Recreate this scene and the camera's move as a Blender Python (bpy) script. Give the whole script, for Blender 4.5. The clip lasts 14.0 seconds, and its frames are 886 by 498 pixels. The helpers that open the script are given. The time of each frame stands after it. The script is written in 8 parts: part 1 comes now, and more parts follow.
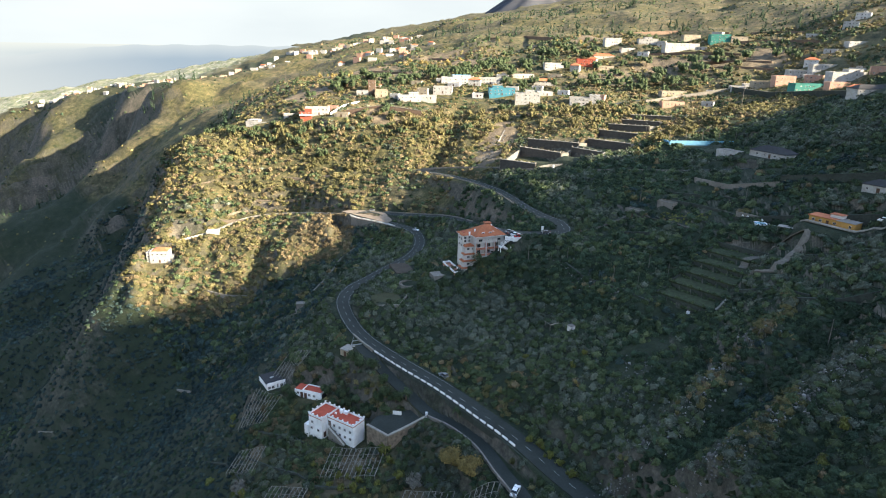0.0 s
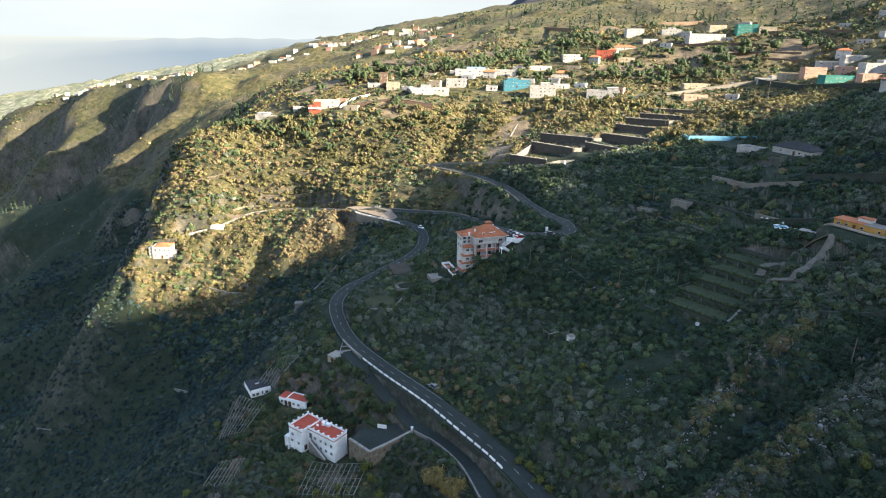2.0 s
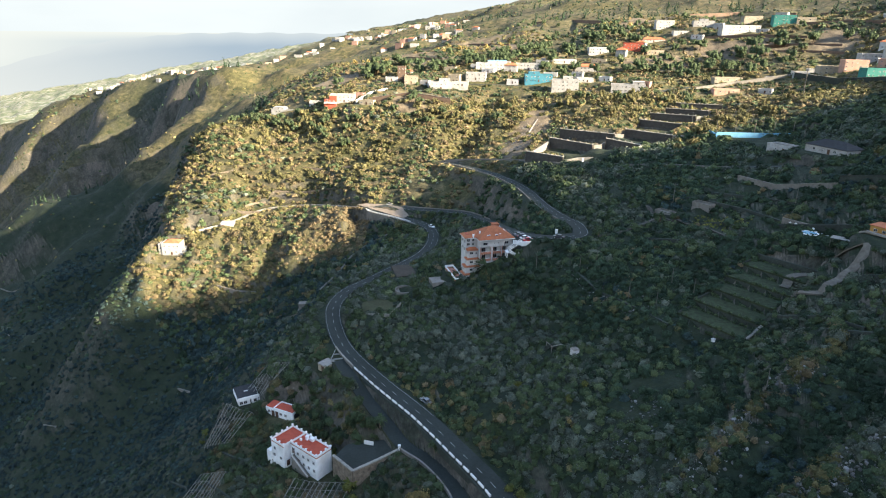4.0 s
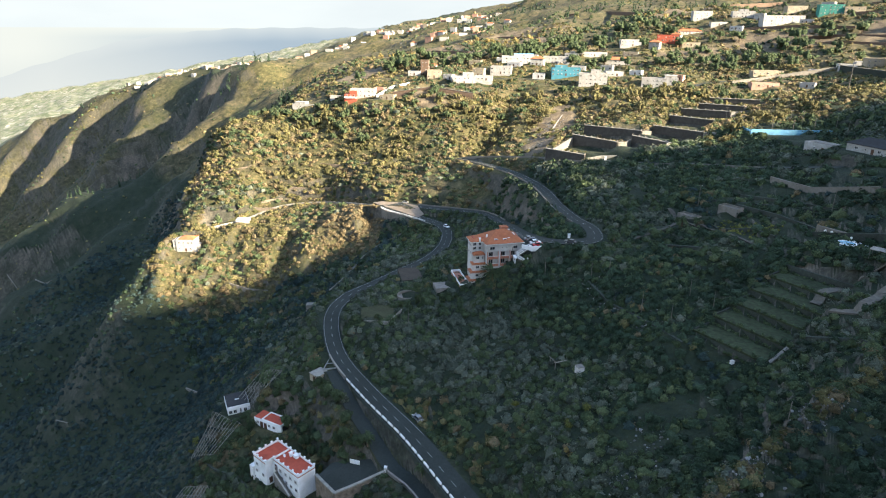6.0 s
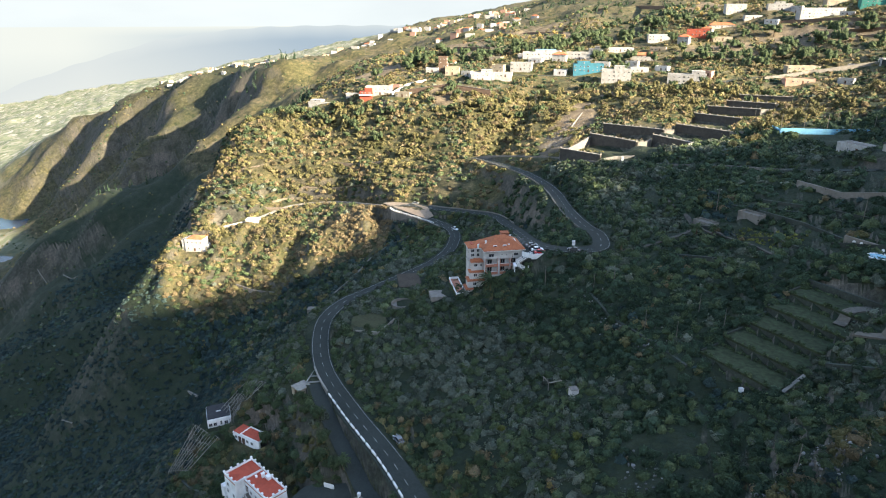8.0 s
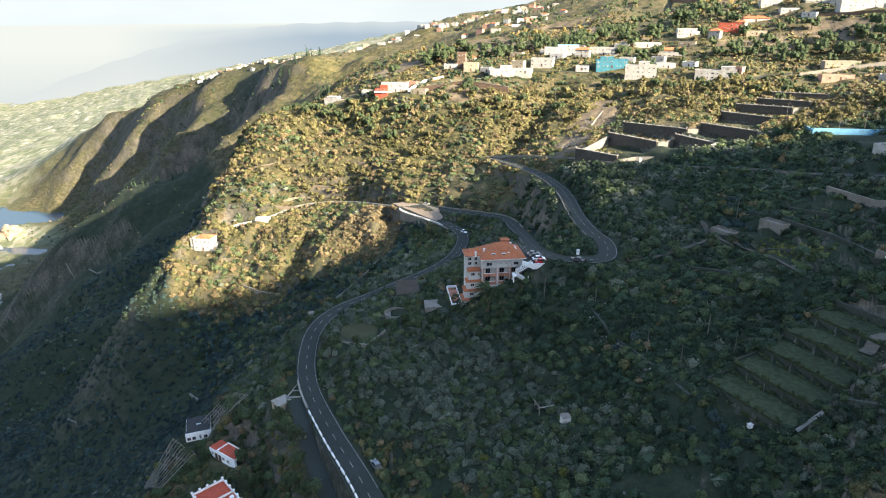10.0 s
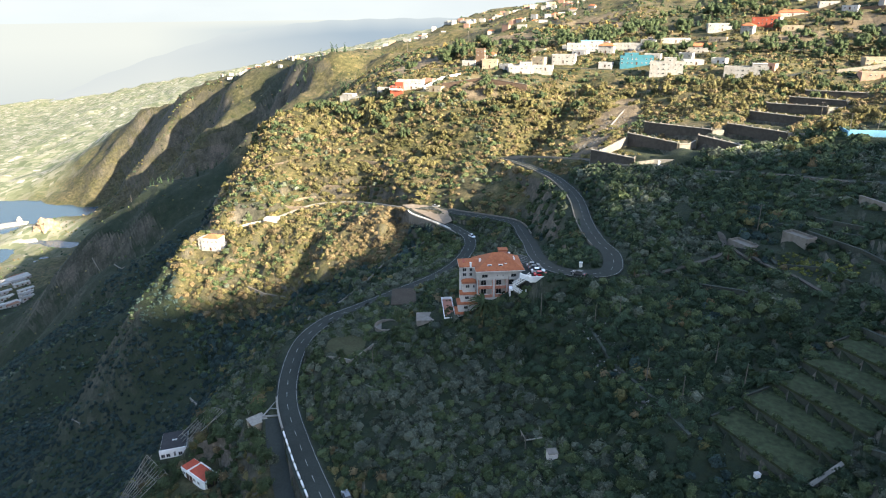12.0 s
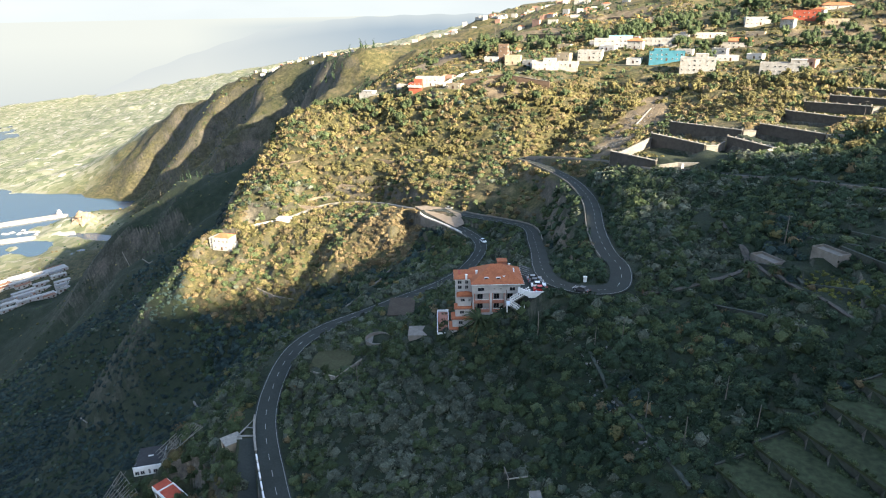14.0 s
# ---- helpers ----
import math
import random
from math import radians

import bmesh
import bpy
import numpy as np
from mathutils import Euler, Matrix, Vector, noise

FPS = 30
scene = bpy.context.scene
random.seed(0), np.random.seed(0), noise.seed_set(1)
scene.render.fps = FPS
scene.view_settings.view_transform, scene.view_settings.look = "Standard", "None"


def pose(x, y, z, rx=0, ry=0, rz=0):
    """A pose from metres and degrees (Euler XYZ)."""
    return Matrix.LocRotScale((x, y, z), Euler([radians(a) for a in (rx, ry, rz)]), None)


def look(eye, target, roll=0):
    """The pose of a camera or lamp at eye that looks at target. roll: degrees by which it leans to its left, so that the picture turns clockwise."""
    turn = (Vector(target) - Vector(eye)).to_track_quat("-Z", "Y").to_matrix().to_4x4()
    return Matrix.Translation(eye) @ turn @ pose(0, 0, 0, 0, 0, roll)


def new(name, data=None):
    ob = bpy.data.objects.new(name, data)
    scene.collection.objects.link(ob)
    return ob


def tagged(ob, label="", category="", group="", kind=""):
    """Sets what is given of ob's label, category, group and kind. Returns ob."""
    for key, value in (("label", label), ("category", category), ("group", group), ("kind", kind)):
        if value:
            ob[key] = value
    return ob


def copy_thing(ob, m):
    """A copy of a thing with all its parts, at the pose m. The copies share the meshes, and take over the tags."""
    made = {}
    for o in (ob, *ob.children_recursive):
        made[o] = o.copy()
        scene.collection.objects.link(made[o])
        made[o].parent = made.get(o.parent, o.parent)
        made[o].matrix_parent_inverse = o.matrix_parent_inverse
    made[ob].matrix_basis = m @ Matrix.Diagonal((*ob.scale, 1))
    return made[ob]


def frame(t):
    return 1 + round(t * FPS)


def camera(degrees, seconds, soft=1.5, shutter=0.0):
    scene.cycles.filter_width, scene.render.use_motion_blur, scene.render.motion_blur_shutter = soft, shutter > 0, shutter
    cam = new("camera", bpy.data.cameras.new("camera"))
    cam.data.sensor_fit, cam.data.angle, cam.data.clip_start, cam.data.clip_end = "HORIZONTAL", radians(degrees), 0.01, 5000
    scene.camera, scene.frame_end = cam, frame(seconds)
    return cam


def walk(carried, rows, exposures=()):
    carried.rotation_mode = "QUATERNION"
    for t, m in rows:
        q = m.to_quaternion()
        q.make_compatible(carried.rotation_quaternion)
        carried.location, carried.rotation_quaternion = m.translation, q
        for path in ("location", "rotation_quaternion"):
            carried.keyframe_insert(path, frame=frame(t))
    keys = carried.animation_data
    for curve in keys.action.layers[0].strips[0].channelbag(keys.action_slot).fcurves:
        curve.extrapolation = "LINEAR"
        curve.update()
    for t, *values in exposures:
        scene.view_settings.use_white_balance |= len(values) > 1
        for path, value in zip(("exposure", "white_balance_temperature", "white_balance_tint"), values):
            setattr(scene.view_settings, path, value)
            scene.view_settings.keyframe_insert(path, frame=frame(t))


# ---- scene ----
cam = camera(70.95, 14.0, soft=1.1)
PATH = [
    (0, (0.00, -0.00, 540.00), (0.000, 95.023, 508.844), 1.16),
    (0.5, (2.48, 3.40, 539.64), (1.621, 98.328, 508.224), 1.15),
    (1, (5.33, 6.96, 539.56), (3.543, 101.773, 507.808), 1.10),
    (1.5, (7.86, 10.40, 539.30), (5.220, 105.103, 507.307), 1.04),
    (2, (10.47, 14.25, 538.97), (6.786, 108.843, 506.728), 0.99),
    (2.5, (12.91, 17.76, 538.77), (8.218, 112.219, 506.281), 0.96),
    (3, (15.48, 21.60, 538.33), (9.723, 115.930, 505.647), 0.90),
    (5.5, (27.65, 39.98, 536.86), (15.135, 133.281, 503.109), 0.48),
    (6, (30.18, 43.91, 536.60), (16.419, 136.955, 502.652), 0.38),
    (6.5, (32.76, 47.53, 536.32), (17.771, 140.339, 502.238), 0.26),
    (7, (35.44, 51.51, 535.89), (19.172, 144.068, 501.720), 0.13),
    (7.5, (37.92, 55.24, 535.64), (20.473, 147.549, 501.361), 0.02),
    (8, (40.43, 59.18, 535.28), (21.775, 151.218, 500.927), -0.07),
    (10.5, (50.99, 78.84, 534.12), (26.521, 169.268, 499.131), -0.45),
    (11, (52.96, 83.03, 533.91), (27.359, 173.108, 498.812), -0.51),
    (11.5, (54.69, 86.94, 533.76), (28.054, 176.663, 498.531), -0.59),
    (12, (56.48, 91.19, 533.41), (28.641, 180.515, 498.105), -0.63),
    (12.5, (58.16, 95.21, 533.08), (29.111, 184.105, 497.681), -0.72),
    (13, (59.84, 99.55, 532.79), (29.519, 187.984, 497.280), -0.78),
    (13.5, (61.44, 103.61, 532.65), (29.918, 191.554, 496.986), -0.86),
    (14, (63.01, 108.00, 532.33), (30.212, 195.437, 496.564), -0.94),
]
walk(cam, [(t, look(eye, target, roll)) for t, eye, target, roll in PATH], [(0, 2.72, 5700, 7), (14, 2.72, 5700, 7)])

# ---- light ----
SUN_AZ = (0.940, -0.342)          # towards the sun, seen from above
SUN_EL = radians(23.0)
world = bpy.data.worlds.new("sky")
scene.world = world
world.use_nodes = True
wn, wl = world.node_tree.nodes, world.node_tree.links
wn.clear()
w_out = wn.new("ShaderNodeOutputWorld")
w_bg = wn.new("ShaderNodeBackground")
w_sky = wn.new("ShaderNodeTexSky")
w_sky.sky_type = "NISHITA"
w_sky.sun_disc = False
w_sky.sun_elevation = SUN_EL
w_sky.sun_rotation = math.atan2(SUN_AZ[0], SUN_AZ[1])
w_sky.altitude = 500
w_sky.dust_density = 2.0
w_bg.inputs["Strength"].default_value = 1.0
w_dim = wn.new("ShaderNodeVectorMath")
w_dim.operation = "SCALE"
w_dim.inputs["Scale"].default_value = 0.094
wl.new(w_sky.outputs[0], w_dim.inputs[0])
w_co = wn.new("ShaderNodeTexCoord")
w_map = wn.new("ShaderNodeMapping")
w_map.inputs["Scale"].default_value = (1.0, 1.0, 4.0)
wl.new(w_co.outputs["Generated"], w_map.inputs["Vector"])
w_noise = wn.new("ShaderNodeTexNoise")
w_noise.inputs["Scale"].default_value, w_noise.inputs["Detail"].default_value = 2.2, 7.0
wl.new(w_map.outputs[0], w_noise.inputs["Vector"])
w_cloud = wn.new("ShaderNodeValToRGB")
w_cloud.color_ramp.elements[0].position, w_cloud.color_ramp.elements[0].color = 0.3, (0.138, 0.136, 0.124, 1)
w_cloud.color_ramp.elements[1].position, w_cloud.color_ramp.elements[1].color = 0.62, (0.164, 0.158, 0.139, 1)
wl.new(w_noise.outputs["Fac"], w_cloud.inputs["Fac"])
w_sep = wn.new("ShaderNodeSeparateXYZ")
wl.new(w_co.outputs["Generated"], w_sep.inputs[0])
w_low = wn.new("ShaderNodeMapRange")           # a cloud bank up to about 50 degrees, thin blue above
w_low.inputs["From Min"].default_value, w_low.inputs["From Max"].default_value = 0.14, 0.86
w_low.inputs["To Min"].default_value, w_low.inputs["To Max"].default_value = 1.0, 0.0
wl.new(w_sep.outputs["Z"], w_low.inputs["Value"])
w_mix = wn.new("ShaderNodeMix")
w_mix.data_type = "RGBA"
wl.new(w_low.outputs[0], w_mix.inputs[0])
wl.new(w_dim.outputs[0], w_mix.inputs[6])
wl.new(w_cloud.outputs[0], w_mix.inputs[7])
wl.new(w_mix.outputs[2], w_bg.inputs["Color"])
wl.new(w_bg.outputs[0], w_out.inputs["Surface"])

sun = new("sun", bpy.data.lights.new("sun", "SUN"))
sun.data.energy = 4.7
sun.data.angle = radians(0.6)
sun.data.color = (1.0, 0.78, 0.52)
sun.matrix_world = look((900, -600, 900), (900 - 1000 * SUN_AZ[0], -600 - 1000 * SUN_AZ[1], 900 - 1000 * math.tan(SUN_EL)))

# ---- terrain lines ----
# Landforms as lines of (x, y, z): z is the height above the sea.
HOUSE_SPUR = [(-35, 182, 414), (-46, 190, 414), (-63, 206, 415), (-57, 179, 408), (-80, 204, 398), (-78, 180, 396), (-20, 160, 414), (-25, 200, 423), (5, 150, 418), (14, 143, 421), (-4, 160, 417)]
ROAD_LOW = [(32, 141, 430), (13, 169, 430), (-16, 203, 430), (-31, 220, 430.5), (-40, 236, 432), (-45, 257, 431), (-42, 275, 431), (-30, 302, 430), (-17, 323, 430), (-16, 369, 428), (-41, 399, 427), (-68, 420, 427)]
ROAD_HIGH = [(-34, 409, 430), (-2, 391, 434), (11, 355, 441.5), (20, 322, 448), (34, 270, 460), (53, 266, 463), (47, 293, 462), (41, 318, 460.5), (36, 350, 458.6), (29, 377, 456.8), (18, 406, 454.6), (5, 429, 453), (-8, 449, 451.3), (-20, 465, 450.3), (3, 451, 455), (15, 440, 457.5), (35, 418, 462), (54, 391, 466.3), (66, 389, 468), (109, 350, 475), (140, 318, 483)]
GORGE = [(-60, 330, 408), (-87, 336, 394), (-113, 343, 381), (-142, 353, 364), (-111, 302, 374), (-150, 305, 345), (-190, 290, 322), (-270, 280, 283), (-400, 270, 225), (-600, 320, 125), (-850, 480, 30)]
SPUR_EDGE = [(-191, 402, 398), (-208, 384, 385), (-212, 358, 374), (-232, 340, 340), (-215, 440, 409), (-240, 510, 427), (-251, 545, 436), (-236, 567, 448)]
SPUR_FACE = [(-62, 440, 434), (-50, 446, 438.5), (-35, 452, 445), (-75, 446, 433.5), (-167, 430, 408), (-148, 452, 413), (-113, 450, 419), (-75, 424, 425), (-85, 405, 416), (-72, 390, 408), (-161, 519, 450), (-120, 508, 450), (-69, 477, 442), (-25, 480, 454), (-150, 380, 385), (-100, 370, 396)]
SHELF = [(-290, 425, 285), (-290, 345, 270), (-350, 500, 262), (-500, 690, 250), (-563, 737, 240), (-600, 490, 150), (-305, 590, 345), (-400, 760, 290), (-285, 520, 335), (-335, 680, 345), (-285, 770, 440), (-225, 735, 472), (-720, 640, 105), (-850, 700, 50), (-960, 760, 24)]
SECOND_SPUR = [(-420, 905, 392), (-500, 1120, 442), (-516, 1094, 385), (-545, 1030, 352), (-565, 1000, 330), (-590, 962, 303), (-640, 915, 280), (-720, 868, 247), (-800, 850, 185), (-900, 850, 105), (-985, 860, 42), (-1050, 880, 18), (-1100, 920, 14), (-1085, 810, 14), (-1190, 890, 12)]
FAR_CLIFF = [(-545, 1190, 435), (-520, 1260, 450), (-610, 1170, 290), (-680, 1110, 205), (-800, 1090, 150), (-935, 1150, 95), (-674, 1380, 424), (-745, 1330, 275), (-815, 1260, 165), (-700, 1250, 235), (-850, 1540, 412), (-920, 1491, 372), (-888, 1349, 325), (-895, 1296, 278), (-915, 1265, 250), (-965, 1225, 190), (-1020, 1190, 125), (-980, 1600, 392), (-1040, 1490, 215), (-1080, 1400, 95), (-985, 1400, 195), (-1150, 1700, 365), (-1290, 1740, 338), (-1235, 1560, 225), (-1240, 1450, 120), (-1340, 1620, 175), (-1390, 1540, 60), (-1480, 1780, 258), (-1640, 1790, 180), (-1780, 1790, 95), (-1260, 1300, 8), (-1420, 1440, 3)]
COAST = [(-1209, 1045, 12), (-1300, 960, 8), (-1451, 1330, 18), (-1560, 1300, -12), (-1650, 1000, -25), (-1600, 1420, -20), (-1500, 1500, 3), (-1690, 1525, 6), (-1847, 1510, 10), (-1880, 1560, 22), (-2076, 1525, 8), (-1950, 1400, -15), (-2200, 1430, -15), (-1990, 1800, 25), (-2230, 2030, 45), (-2150, 1650, 22), (-2500, 1900, 12)]
PLAIN = [(-2730, 2300, 30), (-2600, 3000, 110), (-1800, 2500, 170), (-1500, 3600, 330), (-3300, 3000, 35), (-3600, 2600, 14), (-2950, 2140, -8), (-2780, 2010, 8), (-3200, 2000, -14), (-2600, 1300, -40), (-3600, 3900, 120), (-1300, 2000, 300)]
PLATEAU = [(-114, 548, 477), (-180, 573, 464), (-23, 609, 496), (120, 554, 490), (34, 493, 470), (-56, 520, 472), (-59, 748, 508), (-179, 882, 485), (-317, 1053, 454), (-150, 1140, 518), (51, 848, 527), (53, 1049, 546), (-489, 1205, 450), (-787, 1507, 424), (-331, 1326, 497), (-554, 1817, 500), (-62, 1399, 553), (10, 1400, 576)]
UPHILL = [(170, 370, 481), (186, 388, 482.5), (160, 396, 479), (150, 350, 483), (199, 1487, 612), (377, 1452, 634), (489, 755, 592), (268, 807, 557), (327, 844, 549), (326, 619, 520), (412, 627, 556), (234, 639, 500), (330, 500, 524), (226, 330, 511), (180, 480, 486), (73, 384, 470), (113, 388, 475), (150, 440, 480), (173, 300, 494), (142, 215, 485)]
NEAR_SLOPE = [(12, 255, 445), (0, 268, 443), (-14, 280, 437), (46, 201, 444), (42, 175, 443), (83, 192, 455), (78, 200, 459), (86, 226, 462), (94, 283, 467), (85, 153, 461), (85, 132, 460), (60, 104, 455), (20, 215, 439), (32, 230, 446), (62, 245, 461), (70, 84, 458), (121, 159, 476)]
BEYOND = [(0, -250, 430), (150, -120, 500), (-300, -150, 330), (-150, 20, 395), (300, 50, 560), (700, 300, 640), (900, 900, 690), (700, 1600, 690), (0, 2600, 620), (1500, 3000, 900), (-1000, -300, 60), (-1800, 300, -60), (1200, -600, 700), (-700, 2600, 470), (0, 4500, 700), (-2500, 300, -90), (0, -1500, 430)]
ANCHORS = np.array(HOUSE_SPUR + ROAD_LOW + ROAD_HIGH + GORGE + SPUR_EDGE + SPUR_FACE + SHELF + SECOND_SPUR + FAR_CLIFF + COAST + PLAIN + PLATEAU + UPHILL + NEAR_SLOPE + BEYOND, float)


def bend(d):
    """Thin-plate kernel."""
    return np.where(d > 1e-9, d * d * np.log(np.maximum(d, 1e-9)), 0.0)


def plate(anchors):
    p, n = anchors[:, :2] / 500.0, len(anchors)
    a = np.zeros((n + 3, n + 3))
    a[:n, :n] = bend(np.hypot(*(p[:, None] - p[None]).transpose(2, 0, 1))) + 0.0002 * np.eye(n)
    a[:n, n], a[:n, n + 1:], a[n, :n], a[n + 1:, :n] = 1, p, 1, p.T
    return p, np.linalg.solve(a, np.r_[anchors[:, 2], 0, 0, 0])


PLATE_P, PLATE_W = plate(ANCHORS)


def lattice(x, y, seed):
    """Value noise of period one, between -1 and 1."""
    xi, yi = np.floor(x), np.floor(y)
    fx, fy = x - xi, y - yi
    fx, fy = fx * fx * (3 - 2 * fx), fy * fy * (3 - 2 * fy)

    def h(a, b):
        s = np.sin(a * 127.1 + b * 311.7 + seed * 74.7) * 43758.5453
        return 2 * (s - np.floor(s)) - 1
    return (h(xi, yi) * (1 - fx) + h(xi + 1, yi) * fx) * (1 - fy) + (h(xi, yi + 1) * (1 - fx) + h(xi + 1, yi + 1) * fx) * fy


# crest of the unseen mountain behind: place along it, height, fitted to the shadow's edge
RIDGE_V = [200, 285, 306, 330, 340, 356, 372, 386, 400, 420, 440, 480, 500, 540, 580, 640, 800, 1200]
RIDGE_H = [880, 870, 861, 856, 862, 864, 866, 858, 848, 845, 842, 838, 830, 822, 814, 800, 750, 640]


def landform(x, y):
    """The bare, smooth height of the land."""
    x0, y0 = np.ravel(x), np.ravel(y)
    # buttresses and gullies of the sea cliffs: the far land is pushed in and out along the cliff line
    run = -0.78 * x0 + 0.62 * y0
    f = run / 270 + 0.35 * lattice(run / 350, x0 * 0 + 2.5, 51) + 0.22 * lattice(x0 / 140, y0 / 140, 53)
    f = f - np.floor(f)
    saw = np.where(f < 0.68, f / 0.68, (1 - f) / 0.32) - 0.5
    push = 45 * saw * np.clip((-x0 - 290) / 160, 0, 1) * np.clip((y0 - 560) / 250, 0, 1) * np.clip((2000 + x0) / 300, 0, 1)
    q = np.stack([x0 - 0.62 * push, y0 - 0.78 * push], -1) / 500.0
    out = np.empty(len(q))
    for i in range(0, len(q), 20000):
        s = q[i:i + 20000]
        d = np.hypot(s[:, None, 0] - PLATE_P[None, :, 0], s[:, None, 1] - PLATE_P[None, :, 1])
        out[i:i + 20000] = bend(d) @ PLATE_W[:-3] + PLATE_W[-3] + s @ PLATE_W[-2:]
    # the rim of the far cliffs: the land behind it stays about as low as the rim
    rim = np.interp(x0 + 0.35 * (1500 - y0), [-1700, -1480, -1290, -980, -787, -674, -489, -300], [218, 275, 340, 395, 427, 434, 449, 476])
    k = np.clip((-x0 - 330) / 120, 0, 1) * np.clip((y0 - 1000) / 120, 0, 1) * np.clip((2600 - y0) / 400, 0, 1)
    out = out - k * 0.92 * np.maximum(out - rim, 0)
    u = x0 * SUN_AZ[0] + y0 * SUN_AZ[1]      # the unseen mountain behind, between here and the sun, shaped to cast the valley's shade
    v = -x0 * SUN_AZ[1] + y0 * SUN_AZ[0]
    ridge = np.interp(v, RIDGE_V, RIDGE_H) - 0.8 * np.abs(u - 850) - 0.15 * np.maximum(-v - 900, 0)
    out = np.maximum(out, np.where(u > 400, ridge, -99))
    return out.reshape(np.shape(x))


def spline(pts, step=2.0):
    """A smooth curve through the points, as an array with even steps."""
    p = np.array(pts, float)
    p = np.vstack([2 * p[0] - p[1], p, 2 * p[-1] - p[-2]])
    out = []
    for a, b, c, d in zip(p[:-3], p[1:-2], p[2:-1], p[3:]):
        n = max(2, int(np.linalg.norm(c - b) / step))
        t = np.linspace(0, 1, n, endpoint=False)[:, None]
        out.append(0.5 * (2 * b + (c - a) * t + (2 * a - 5 * b + 4 * c - d) * t * t + (3 * b - a - 3 * c + d) * t ** 3))
    return np.vstack(out + [p[-2:-1]])


# ---- roads: centre lines and half widths ----
MAIN_LINE = [(51.7, 108.8, 431.5), (41.7, 126.3, 430.6), (31.9, 141.6, 430.2), (22.6, 157.2, 430.1), (13.5, 169.2, 430.2), (0.9, 185.0, 430.3), (-15.5, 202.6, 430.4), (-30.5, 220.6, 430.8), (-39.3, 238.2, 431.2), (-44.0, 255.4, 431.3), (-42.5, 271.0, 431), (-36.0, 285.0, 430.5), (-28.0, 302.0, 430), (-18.0, 323.0, 429.6), (-14.0, 345.0, 429), (-16.0, 369.0, 428.3), (-24.0, 384.0, 428), (-41.0, 399.0, 427.5), (-58.0, 410.0, 427.5), (-62.0, 417.0, 428), (-53.0, 418.0, 429), (-34.0, 409.0, 430.2), (-14.0, 400.0, 432), (0.0, 388.0, 434.8), (7.5, 371.0, 438.2), (13.0, 350.0, 442.4), (20.5, 322.0, 448.3), (27.5, 293.0, 454.6), (34.5, 272.0, 459.6), (44.0, 262.0, 462.5), (53.0, 264.0, 463.3), (53.0, 278.0, 463.2), (47.5, 293.0, 462.2), (41.5, 318.0, 460.6), (36.0, 350.0, 458.7), (29.0, 377.0, 456.8), (18.0, 406.0, 454.7), (5.0, 429.0, 453), (-8.0, 449.0, 451.3), (-20.0, 465.0, 450.3)]
RES_LINE = [(-20, 465, 450.3), (-11, 461.5, 452.3), (3, 451, 455), (15, 440, 457.5), (36, 418, 462), (54, 392, 466.2), (66, 386, 468), (85, 370, 470.5), (109, 350, 475), (127, 328, 479), (150, 305, 485)]
HOUSE_LINE = [(-31, 214, 430.4), (-25, 205, 429.3), (-17, 194.5, 427.4), (-9, 185, 425.6), (-3, 177.5, 424.7), (3, 173, 424.8), (8, 167.5, 425.0), (12.5, 161, 425.3), (15.5, 154, 425.6), (18.3, 146, 426.1), (21.2, 139, 426.8), (24, 130, 427.8)]
SPUR_LINE = [(-66, 421, 427), (-75, 427, 425), (-113, 452, 418), (-148, 455, 413), (-167, 436, 408), (-190, 427, 402)]
UPPER_LINE = [(-100, 540, 480), (-75, 556, 481), (-50, 585, 487), (-20, 597, 493), (60, 588, 493), (130, 560, 491), (170, 590, 494), (240, 615, 499), (330, 600, 515)]
ROADS = {}
for key, line, half in (("main", MAIN_LINE, 3.0), ("reservoir", RES_LINE, 2.6), ("house", HOUSE_LINE, 2.2), ("spur", SPUR_LINE, 1.6), ("upper", UPPER_LINE, 2.4)):
    ROADS[key] = (spline(line), half)
# levelled pads: x, y, radius, height
PADS = [(-36, 184, 6.5, 414.0), (-28, 180, 5, 414.0), (-13, 178, 4.5, 420.9), (31.5, 267.5, 3.2, 459.3), (-66, 210, 6, 414.3), (-47, 203, 5, 415.6), (-23, 246, 9, 436.5), (-20, 285, 6, 435.5), (138.6, 213.2, 9, 482.0), (163.5, 313.5, 11, 489.6), (160.5, 224, 6, 491.5), (151, 418, 9, 480.4), (166, 419, 9, 480.4), (181, 420, 9, 480.4), (196, 421, 9, 480.4), (-35.3, 212.6, 3.2, 427.4), (1.3, 192.4, 2.6, 429.98), (122, 235, 6.5, 475.2), (-193, 400, 7.5, 395.2)]


TANKS = [(36.5, 404, 57.3, 389, 463.5, 8.2, 0), (52.7, 437, 77, 414, 466.5, 8.5, 9), (61, 458, 94, 441, 468.5, 9.5, 10), (87, 427, 105.5, 403, 468.0, 9.2, 12),
         (102, 447, 126, 425, 470.5, 10.2, 13), (116, 474, 139, 455, 475.0, 8.4, 13), (126, 488, 154, 477, 478.5, 7.6, 13), (140, 502, 166, 490, 482.0, 5.8, 12), (150, 514, 180, 505, 485.0, 5.4, 0)]      # stepped tanks: wall ends, floor, height, end wall
FIELD, FIELD_UP = (76.0, 205.0, 458.6), (0.755, 0.656)      # lower corner of the walled field, and its way uphill


